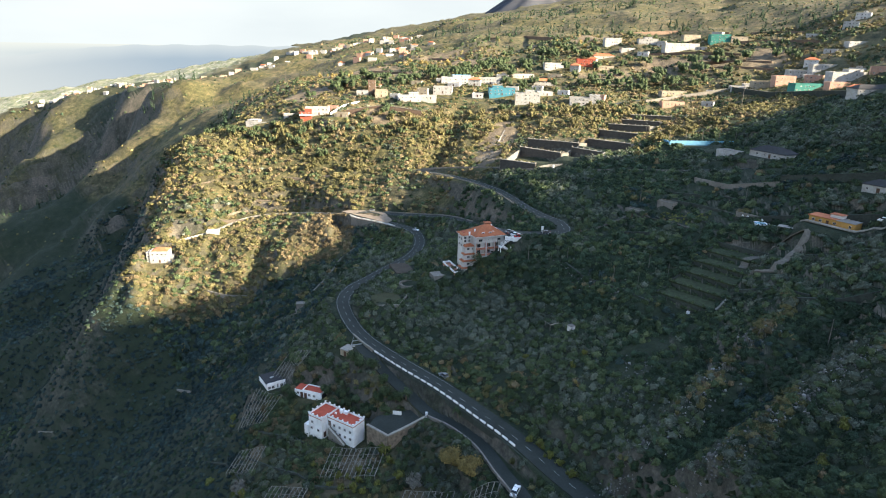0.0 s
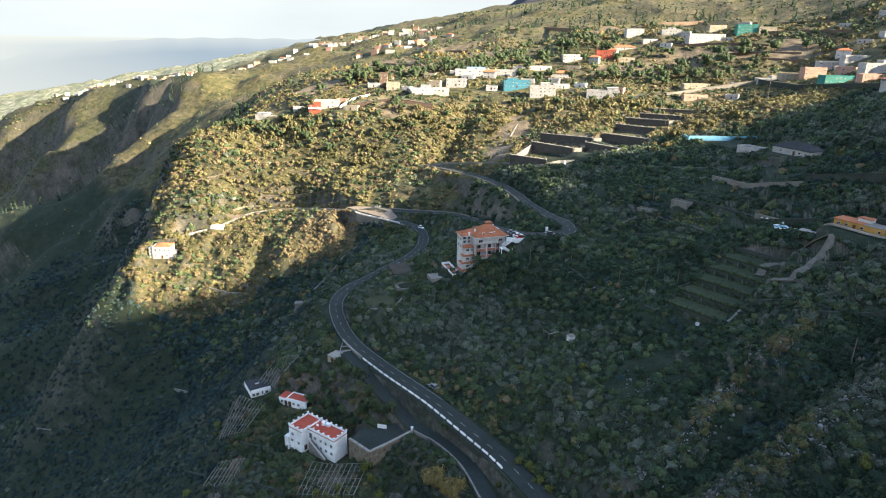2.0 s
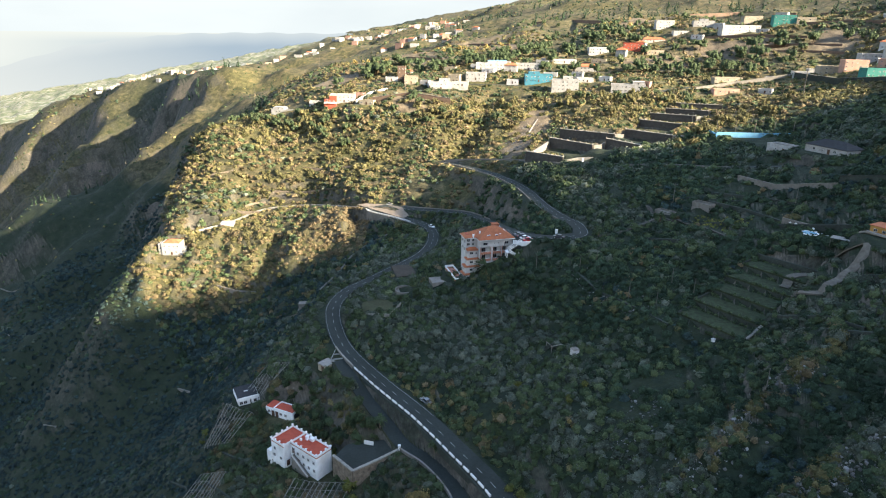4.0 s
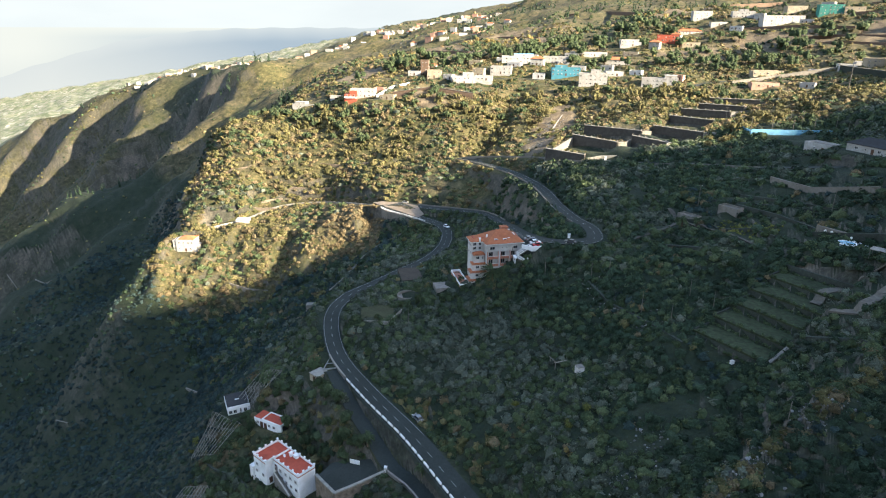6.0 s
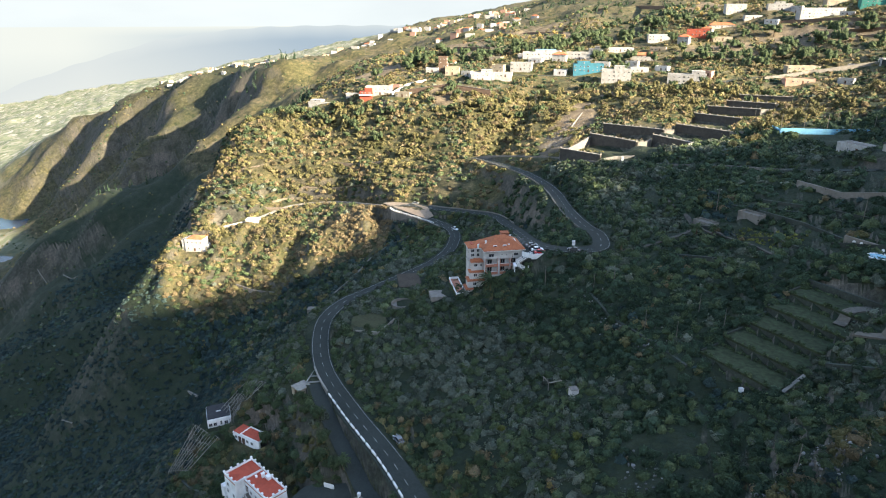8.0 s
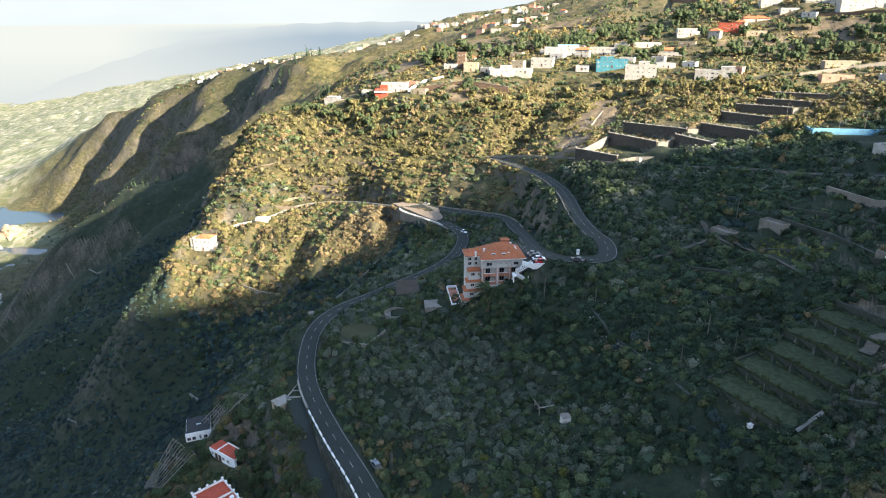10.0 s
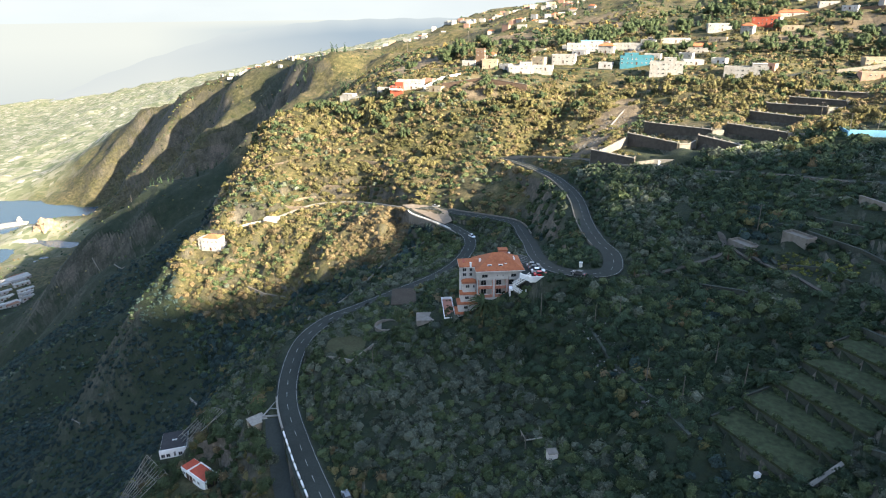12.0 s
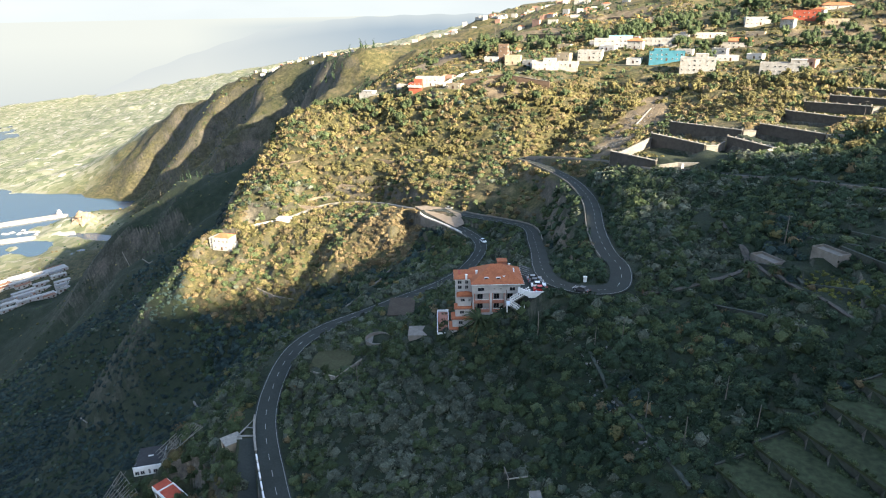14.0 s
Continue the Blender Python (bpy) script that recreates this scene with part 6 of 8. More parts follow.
cable(98, 118, ground_at(98, 118) + 6, 60, 96, ground_at(60, 96) + 6, 1.0)
cable(98, 118, ground_at(98, 118) + 6, 103, 150, ground_at(103, 150) + 7, 0.8)
cable(51, 241, ground_at(51, 241) + 5.8, 64, 218, ground_at(64, 218) + 6.3, 0.6)

# ---- cars ----
M_TYRE = surface("tyre_rubber", (0.02, 0.02, 0.02), 0.9, 0.1, 3, 1, 0)
M_RIM = mat("alloy_rim", 0.35, 0.9)[0]
M_LAMP = mat("lamp_glass", 0.15)[0]


def car_paint(name, color):
    m = mat(name, 0.3)[0]
    b = m.node_tree.nodes["Principled BSDF"]
    b.inputs["Base Color"].default_value = (*color, 1)
    b.inputs["Coat Weight"].default_value = 0.6
    return m


PAINTS = {"white": car_paint("white_car_paint", (0.75, 0.75, 0.75)), "red": car_paint("red_car_paint", (0.45, 0.02, 0.02)), "grey": car_paint("grey_car_paint", (0.16, 0.17, 0.18)), "dark": car_paint("dark_car_paint", (0.03, 0.035, 0.045))}


def car(color, x, y, z, turn, where, long=4.2):
    ob = empty("car", x, y, z, turn)
    w, n = 0.87, 2
    side = [(-0.5, 0.28), (-0.5, 0.62), (-0.46, 0.82), (-0.25, 0.9), (0.22, 0.92), (0.44, 0.82), (0.5, 0.66), (0.5, 0.28)]
    bm = bmesh.new()
    rows = [[bm.verts.new((px * long, yy * (1 - 0.08 * (pz > 0.7)), pz)) for px, pz in side] for yy in (-w, w)]
    for i in range(len(side)):
        j = (i + 1) % len(side)
        bm.faces.new((rows[0][i], rows[0][j], rows[1][j], rows[1][i]))
    bm.faces.new(rows[0][::-1])
    bm.faces.new(rows[1])
    bmesh.ops.bevel(bm, geom=bm.edges[:], offset=0.05, segments=n, affect="EDGES")
    part("body", bm, PAINTS[color], ob)
    top = [(-0.36, 0.9), (-0.25, 1.4), (0.08, 1.44), (0.25, 0.92)]
    bm = bmesh.new()
    rows = [[bm.verts.new((px * long, s * (0.8 if pz < 1 else 0.66), pz)) for px, pz in top] for s in (-1, 1)]
    for i in range(3):
        bm.faces.new((rows[0][i], rows[0][i + 1], rows[1][i + 1], rows[1][i]))
    bm.faces.new(rows[0][::-1])
    bm.faces.new(rows[1])
    part("glasshouse", bm, M_GLASS, ob, "dark tinted windows")
    part("roof", boxes((-0.25 * long, 0.07 * long, -0.64, 0.64, 1.42, 1.47)), PAINTS[color], ob)
    for sx in (-0.31, 0.31):
        for sy in (-0.8, 0.8):
            bm = bmesh.new()
            bmesh.ops.create_cone(bm, cap_ends=True, segments=14, radius1=0.32, radius2=0.32, depth=0.2, matrix=Matrix.Translation((sx * long, sy, 0.32)) @ Matrix.Rotation(math.pi / 2, 4, "X"))
            t = part("wheel", bm, M_TYRE, ob)
            bm = bmesh.new()
            bmesh.ops.create_cone(bm, cap_ends=True, segments=12, radius1=0.2, radius2=0.2, depth=0.04, matrix=Matrix.Translation((sx * long, sy * 1.13, 0.32)) @ Matrix.Rotation(math.pi / 2, 4, "X"))
            part("rim", bm, M_RIM, t)
    for sy in (-0.6, 0.6):
        part("headlight", boxes((0.485 * long, 0.505 * long, sy - 0.18, sy + 0.18, 0.6, 0.74)), M_LAMP, ob)
        part("tail_light", boxes((-0.505 * long, -0.49 * long, sy - 0.15, sy + 0.15, 0.62, 0.78)), PAINTS["red"], ob)
    return tagged(ob, f"{color} hatchback car {where}", "car")


car("red", 33.4, 263.2, 459.98, 18, "parked by the white wall")
car("white", 32.2, 265.6, 459.98, 16, "parked in the car park")
car("dark", 31.0, 267.7, 459.98, 14, "parked in the car park")
car("grey", 30.0, 269.8, 459.96, 14, "parked in the car park")
p = stretch(offset(MAIN, 1.7), 0, MAIN_LEN, 1.0)
i = np.argmin(np.hypot(p[:, 0] - 45.5, p[:, 1] - 264))
car("dark", p[i][0], p[i][1], p[i][2] + 0.12, 160, "standing on the hairpin bend")
car("grey", 1.3, 192.4, 430.0, 133, "parked on the road's verge")
p = stretch(offset(MAIN, 1.7), 0, MAIN_LEN, 1.0)
i = np.argmin(np.hypot(p[:, 0] + 10, p[:, 1] - 381))
car("white", p[i][0], p[i][1], p[i][2] + 0.12, -45, "standing on the switchback road")
car("white", 146, 199, ground_at(146, 199) + 0.4, -50, "parked beside the orange house")
car("white", 20.6, 137.5, 427.0, 66, "standing on the driveway", 4.6)
car("grey", -50, 419.5, 429.3, 5, "parked on the wide road bend")

# ---- small yard things ----
def box_thing(name, label, category, x, y, z, w, d, h, turn, m, lid=None):
    ob = empty(name, x, y, z, turn)
    part("body", boxes((-w / 2, w / 2, -d / 2, d / 2, -1.0, h)), m, ob)
    part("lid", boxes((-w / 2 - 0.08, w / 2 + 0.08, -d / 2 - 0.08, d / 2 + 0.08, h, h + 0.1)), lid or m, ob)
    return tagged(ob, label, category)


def disc(bm, r, z0, z1, n=28):
    bmesh.ops.create_cone(bm, cap_ends=True, segments=n, radius1=r, radius2=r, depth=z1 - z0, matrix=Matrix.Translation((0, 0, (z0 + z1) / 2)))
    return bm


def round_pool(x, y):
    """The round above-ground pool in the yard, and the white garden furniture beside it."""
    z = ground_at(x, y)
    ob = empty("pool", x, y, z)
    part("shell", disc(bmesh.new(), 2.5, -0.3, 1.15), surface("pool_shell", (0.42, 0.52, 0.56), 0.6, 0.08, 1, 0.4), ob)
    bm = bmesh.new()
    n = 28
    rings = [[bm.verts.new((r * math.cos(2 * math.pi * i / n), r * math.sin(2 * math.pi * i / n), h)) for i in range(n)] for r, h in ((2.3, 1.152), (2.3, 1.3), (2.62, 1.3), (2.62, 1.1))]
    for p, q in zip(rings, rings[1:]):
        for i in range(n):
            bm.faces.new((p[i], p[(i + 1) % n], q[(i + 1) % n], q[i]))
    part("rim", bm, M_WHITE, ob, "white plastic rim")
    part("water", disc(bmesh.new(), 2.29, 1.156, 1.2), surface("pool_blue", (0.20, 0.42, 0.55), 0.2, 0.06, 1, 0.3, 0), ob, "light blue pool water")
    tagged(ob, "round light blue garden pool on a terrace", "pool")
    for tx, ty, turn in ((4.2, 1.6, 10), (5.6, -0.4, 35), (3.4, 3.4, 60)):
        t = empty("garden_table", x + tx, y + ty, ground_at(x + tx, y + ty), turn)
        part("tabletop", boxes((-0.7, 0.7, -0.45, 0.45, 0.7, 0.75)), M_WHITE, t)
        for lx, ly in ((-0.6, -0.35), (0.6, -0.35), (0.6, 0.35), (-0.6, 0.35)):
            part("leg", boxes((lx - 0.04, lx + 0.04, ly - 0.04, ly + 0.04, 0, 0.7)), M_WHITE, t)
        tagged(t, "white plastic garden table beside the pool", "table", "garden tables")
    w = empty("yard_wall", 124.5, 242.5, ground_at(124.5, 242.5) - 0.3, -52)
    part("wall_face", boxes((-7, 7, -0.25, 0.25, -1, 2.4)), M_CONCRETE, w)
    for k in range(5):
        bm = bmesh.new()
        bmesh.ops.create_cone(bm, cap_ends=True, segments=14, radius1=0.42, radius2=0.42, depth=0.16, matrix=Matrix.Translation((-4 + 2 * k, -0.34, 1.3 + 0.12 * (k % 2))) @ Matrix.Rotation(math.pi / 2, 4, "X"))
        part("ring", bm, M_WHITE, w, "round white ornament")
    tagged(w, "grey yard wall with round white ornaments", "wall")
    s = empty("lean_to", 126.5, 221.5, ground_at(126.5, 221.5), -38)
    part("roof", boxes((-2.6, 2.6, -1.8, 1.8, 2.2, 2.32)), M_LANE, s, "pale sheet roof")
    for px, py in ((-2.4, -1.6), (2.4, -1.6), (2.4, 1.6), (-2.4, 1.6)):
        part("post", boxes((px - 0.07, px + 0.07, py - 0.07, py + 0.07, -0.5, 2.2)), M_POLE, s)
    tagged(s, "open lean-to with a pale sheet roof", "shelter")


box_thing("water_tank", "small pale grey cistern among the shrubs", "tank", 46.0, 201.0, ground_at(46, 201), 2.0, 1.9, 1.5, 25, M_GREY, M_CONCRETE)
box_thing("hut", "small grey ruined hut in the gorge", "hut", -79.5, 322, ground_at(-79.5, 322), 4.5, 3.5, 3.0, 10, M_CONCRETE)
round_pool(123.2, 233.9)
box_thing("utility_box", "white roadside utility cabinet", "cabinet", 44.5, 268.5, 462.2, 0.9, 0.6, 1.2, 10, M_WHITE)
box_thing("utility_box", "white cabinet by the narrow road", "cabinet", 68, 385.5, 469.0, 0.9, 0.7, 1.2, 10, M_WHITE)
box_thing("bin", "white waste container beside the scrub", "container", 83, 193, ground_at(83, 193), 0.9, 0.7, 0.8, 30, M_WHITE, M_GREY)
# ruined timber frame
ob = empty("ruin", 39.5, 206, ground_at(39.5, 206), 30)
for px, py, hh in ((0, 0, 2.6), (3.6, 0.2, 2.2), (0.1, 3.0, 2.4), (3.5, 3.2, 1.8)):
    part("post", boxes((px - 0.1, px + 0.1, py - 0.1, py + 0.1, -0.5, hh)), M_POLE, ob)
part("beam", boxes((-0.3, 4.0, -0.1, 0.1, 2.2, 2.4)), M_LANE, ob)
part("beam", boxes((-0.1, 0.1, 0.2, 3.4, 2.4, 2.55)), M_POLE, ob)
part("low_wall", boxes((-0.2, 3.8, 2.9, 3.2, -0.5, 1.2)), M_STONE, ob)
tagged(ob, "collapsed timber frame of a small ruin", "ruin")
# sports court with blue walls
ob = empty("sports_court", 148, 412, 480.7, 3)
part("floor", boxes((0, 56, -0.5, 12, -4, 0.1)), M_BLUE, ob, "blue painted court floor")
part("court_wall", boxes((0, 56, -0.9, -0.5, -5, 2.6)), M_BLUE, ob, "light blue court wall")
part("court_wall", boxes((-0.4, 0, -0.9, 12, -5, 2.0)), M_BLUE, ob, "light blue court wall")
for k in range(5):
    part("lamp_post", boxes((4 + 11.5 * k, 4.2 + 11.5 * k, 11.5, 11.7, 0, 8)), M_POLE, ob)
tagged(ob, "blue-walled sports court with tall lamp posts", "sports court")


# ---- vine trellises ----
M_VINE = surface("grey_vine_wood", (0.22, 0.21, 0.18), 0.9, 0.2, 6.0, 0.5)
def trellis(x, y, turn, w, d, nx, ny, drop, label):
    """Posts and rails over a sloping plot; drop is the fall towards the front."""
    ob = empty("trellis", x, y, ground_at(x, y), turn)
    m = ob.matrix_world.copy()

    def foot(px, py):
        q = m @ Vector((px, py, 0))
        return ground_at(q.x, q.y) - m.translation.z
    for i in range(nx):
        px = w * i / (nx - 1)
        a, b = foot(px, 0) + 1.25, foot(px, d) + 1.25
        bm = bmesh.new()
        ang = math.atan2(b - a, d)
        q = Matrix.Translation((px, 0, a)) @ Matrix.Rotation(ang, 4, "X")
        box(bm, -0.07, 0.07, 0, math.hypot(d, b - a), -0.07, 0.07, q)
        part("rail", bm, M_VINE, ob)
        for j in range(ny):
            py = d * j / (ny - 1)
            z = foot(px, py)
            part("post", boxes((px - 0.06, px + 0.06, py - 0.06, py + 0.06, z - 0.3, a + (b - a) * py / d)), M_VINE, ob)
    for j in range(ny):
        py = d * j / (ny - 1)
        for i in range(nx - 1):
            pa, pb = w * i / (nx - 1), w * (i + 1) / (nx - 1)
            za, zb = [foot(p_, 0) * (1 - py / d) + foot(p_, d) * py / d + 1.25 for p_ in (pa, pb)]
            bm = bmesh.new()
            q = Matrix.Translation((pa, py, za)) @ Matrix.Rotation(-math.atan2(zb - za, pb - pa), 4, "Y")
            box(bm, 0, math.hypot(pb - pa, zb - za), -0.045, 0.045, -0.045, 0.045, q)
            part("crossbar", bm, M_VINE, ob)
    g = random.Random(int(x * 7 + y))
    for _ in range(nx * 3):
        px, py = g.uniform(-0.6, w + 0.6), g.uniform(-0.6, d + 0.6)
        tilt = Matrix.Translation((px, py, foot(px, py))) @ Matrix.Rotation(g.uniform(-0.5, 0.5), 4, "X") @ Matrix.Rotation(g.uniform(-0.5, 0.5), 4, "Y")
        bm = bmesh.new()
        box(bm, -0.05, 0.05, -0.05, 0.05, -0.3, g.uniform(1.2, 2.1), tilt)
        part("stake", bm, M_VINE, ob)
    for _ in range(nx):
        px, py = g.uniform(0, w), g.uniform(0, d * 0.6)
        z0 = foot(px, py) + g.uniform(0.9, 1.3)
        q = Matrix.Translation((px, py, z0)) @ Matrix.Rotation(g.uniform(0, 3.1), 4, "Z")
        ln = g.uniform(2.0, 4.0)
        bm = bmesh.new()
        box(bm, -ln / 2, ln / 2, -0.04, 0.04, -0.04, 0.04, q)
        part("cane", bm, M_VINE, ob)
    return tagged(ob, label, "trellis", "vine trellises")


trellis(-37, 162, -12, 18, 11, 12, 5, 0, "bare wooden vine trellis below the farmhouse")
trellis(-74, 196, -25, 12, 11, 9, 5, 0, "bare wooden vine trellis on a terrace")
trellis(-66, 213, -25, 11, 12, 8, 5, 0, "bare wooden vine trellis behind the shed")
trellis(-12, 143, -15, 15, 9, 9, 4, 0, "old grey vine trellis on the lower plot")
trellis(-72, 176, -20, 11, 8, 8, 4, 0, "collapsing vine trellis on the slope")
trellis(-55, 155, -18, 13, 8, 9, 4, 0, "old grey vine trellis on the lowest terrace")
trellis(5, 138, -22, 10, 7, 7, 4, 0, "old grey vine trellis beside the driveway")
for pts in ([(-80, 203), (-69, 193), (-60, 186), (-50, 181), (-43, 176)], [(-66, 180), (-55, 172), (-45, 166), (-38, 160)], [(-40, 160), (-30, 157), (-20, 155), (-12, 158)], [(-84, 190), (-74, 182), (-66, 172)]):
    hill_wall("low stone wall of a farm terrace", pts, 0.6, 0.5, M_STONE, None, "terrace_wall")["group"] = "farm terrace walls"

# ---- harbour and far settlements ----
def slab(name, label, category, pts, z, h, m, kind=""):
    bm = bmesh.new()
    v = [bm.verts.new((x, y, z + h)) for x, y in pts]
    bm.faces.new(v)
    bmesh.ops.extrude_face_region(bm, geom=bm.faces[:])
    for q in v:
        q.co.z -= h + 6
    bmesh.ops.recalc_face_normals(bm, faces=bm.faces[:])
    return tagged(part(name, bm, m), label, category, kind=kind)


M_QUAY = surface("quay_concrete", (0.36, 0.33, 0.28), 0.9, 0.12, 0.2, 0.03)
slab("pier", "long pale concrete breakwater in the harbour", "pier", [(-1650, 1168), (-1535, 1318), (-1545, 1332), (-1570, 1325), (-1668, 1195)], 0, 4, M_QUAY)
slab("pier", "pale inner quay of the harbour", "pier", [(-1540, 1102), (-1440, 1190), (-1400, 1228), (-1380, 1215), (-1510, 1085)], 0, 3, M_QUAY)
ob = empty("lighthouse", -1558, 1316, 4)
part("tower", boxes((-5, 5, -5, 5, 0, 10), (-3, 3, -3, 3, 10, 16)), M_DIMWHITE, ob)
tagged(ob, "small white harbour light on the breakwater", "lighthouse")
rng = random.Random(5)
boat = part("moored_boat", boxes((-5, 5, -1.5, 1.5, -0.4, 1.4), (-2, 2, -1.1, 1.1, 1.4, 2.6)), M_DIMWHITE)
tagged(boat, "white moored boat in the marina", "boat", "moored boats")
boat.matrix_world = pose(-1480, 1180, 0.2, 0, 0, 40)
for k in range(26):
    f = rng.random()
    copy_thing(boat, pose(-1560 + 120 * f + rng.uniform(-14, 14), 1135 + 85 * f + rng.uniform(10, 40), 0.2, 0, 0, 40 + rng.uniform(-8, 8)))
bm = bmesh.new()
bmesh.ops.create_icosphere(bm, subdivisions=4, radius=1.0)
for q in bm.verts:
    n = noise.fractal(q.co * 2.2, 1.0, 2.0, 5)
    q.co *= 1 + 0.35 * n
    q.co = Vector((q.co.x * 34, q.co.y * 26, q.co.z * 34 + 6))
ob = part("headland_rock", bm, surface("headland_rock", (0.28, 0.21, 0.14), 0.95, 0.35, 0.08, 0.02, 0.6))
ob.location = (-1412, 1272, 0)
tagged(ob, "rugged brown headland rock beside the harbour", "rock")

TOWN, TOWN_IN, TOWN_ON, TOWN_TURN = (-1085, 815), (0.31, 0.95), (-0.84, 0.54), 72      # corner of the harbour town, its two ways, its heading


def harbour_row(long, deep, high, roof):
    """One row building of the harbour town: long walls, a sheet roof with a ridge, doors."""
    ob = empty("row_building", 0, 0, 0)
    part("wall", boxes((-long / 2, long / 2, -deep / 2, deep / 2, -9, high)), M_DIMWHITE, ob)
    part("roof", hip_roof(-long / 2, long / 2, -deep / 2, deep / 2, high, 1.2, 0.3), roof, ob)
    for k in range(3):
        door(ob, long * (k - 1) / 3.2, -deep / 2, 0, 3, 3.2)
    return tagged(ob, "long low row building of the harbour town", "building", "harbour town")


ROW_ROOFS = [surface("pale_sheet_roof", (0.40, 0.39, 0.36), 0.7, 0.12, 0.5, 0.06), surface("grey_sheet_roof", (0.22, 0.215, 0.20), 0.7, 0.15, 0.5, 0.06), surface("rust_roof", (0.24, 0.13, 0.085), 0.85, 0.2, 0.5, 0.06)]
ROWS = [harbour_row(30, 9, 5, ROW_ROOFS[0]), harbour_row(44, 10, 5.5, ROW_ROOFS[0]), harbour_row(24, 9, 6, ROW_ROOFS[1]), harbour_row(30, 11, 5, ROW_ROOFS[2])]
town = [(i, j) for i in range(4) for j in range(11)]
placed = 0
for i, j in town:
    if rng.random() < 0.2 or j == 6:
        continue
    px, py = TOWN[0] + TOWN_IN[0] * 34 * i + TOWN_ON[0] * 15.5 * j + rng.uniform(-3, 3), TOWN[1] + TOWN_IN[1] * 34 * i + TOWN_ON[1] * 15.5 * j + rng.uniform(-2, 2)
    m = pose(px, py, max(4, ground_at(px, py)) + 0.4, 0, 0, TOWN_TURN + rng.uniform(-4, 4))
    if placed < len(ROWS):
        ROWS[placed].matrix_world = m
    else:
        copy_thing(ROWS[rng.choice((0, 0, 1, 1, 2, 3))], m)
    placed += 1

# far villages on the skyline and plain: three small house types, copied
KINDS = []
for w, d, f, m, roof in ((10, 7, 2, M_DIMWHITE, "flat"), (14, 7, 1, M_DIMWHITE, "flat"), (9, 7, 2, M_CREAM, "flat"), (11, 7, 1, M_DIMWHITE, "tile"), (12, 7, 2, M_PINK, "flat")):
    KINDS.append(house("small far village house with flat roof" if roof == "flat" else "small far house with a tiled roof", -330, 1330, w, d, f, m, 0, roof, group="far village", bare=True))
SKYLINE = [(-1117, 1760, 380), (-972, 1680, 400), (-806, 1590, 420), (-673, 1520, 440), (-568, 1440, 460), (-450, 1360, 475), (-353, 1420, 500), (-288, 1460, 510), (-242, 1480, 520), (-150, 1480, 530), (-60, 1420, 540)]
line = spline(SKYLINE, 9.0)
used = 0
for p in line:
    for _ in range(2):
        if rng.random() < 0.62:
            x, y = p[0] + rng.gauss(0, 16), p[1] + rng.gauss(0, 30) - 25
            m = pose(x, y, ground_at(x, y) + 0.3, 0, 0, rng.uniform(-25, 25))
            ob = KINDS[rng.choice((0, 0, 1, 1, 2, 3, 4))]
            if used < len(KINDS):
                KINDS[used].matrix_world = m
            else:
                copy_thing(ob, m)
            used += 1
for x, y in [(rng.gauss(-110, 40), rng.gauss(1140, 35)) for _ in range(16)] + [(rng.gauss(-60, 30), rng.gauss(1190, 20)) for _ in range(8)] + [(rng.uniform(-560, -340), rng.uniform(1220, 1300)) for _ in range(12)]:
    copy_thing(KINDS[rng.choice((0, 1, 2, 3, 4))], pose(x, y, ground_at(x, y) + 0.3, 0, 0, rng.uniform(-20, 20)))

# ---- plants ----
def leaf_material(name, stops, patch=0.03):
    """Foliage: one tone for each bush or leaf, fine speckle, and patches over the slope."""
    m, n, l, b = mat(name, 0.8)
    tone = n.new("ShaderNodeAttribute")
    tone.attribute_name = "tone"
    col = ramp_of(n, l, tone.outputs["Fac"], stops)
    fine = noise_of(n, l, 3.6, 7, 0.8)
    col = mix_of(n, l, 0.85, col, ramp_of(n, l, fine, [(0.34, (0.42, 0.44, 0.43)), (0.5, (0.98, 0.98, 0.98)), (0.66, (1.75, 1.7, 1.6))]), "MULTIPLY")
    big = ramp_of(n, l, noise_of(n, l, patch, 4), [(0.35, (0.62, 0.64, 0.62)), (0.62, (1.2, 1.16, 1.08))])
    col = mix_of(n, l, 0.8, col, big, "MULTIPLY")
    l.new(col, b.inputs["Base Color"])
    bump_of(n, l, b, fine, 1.0, 0.5)
    b.inputs["Specular IOR Level"].default_value = 0.12
    return m


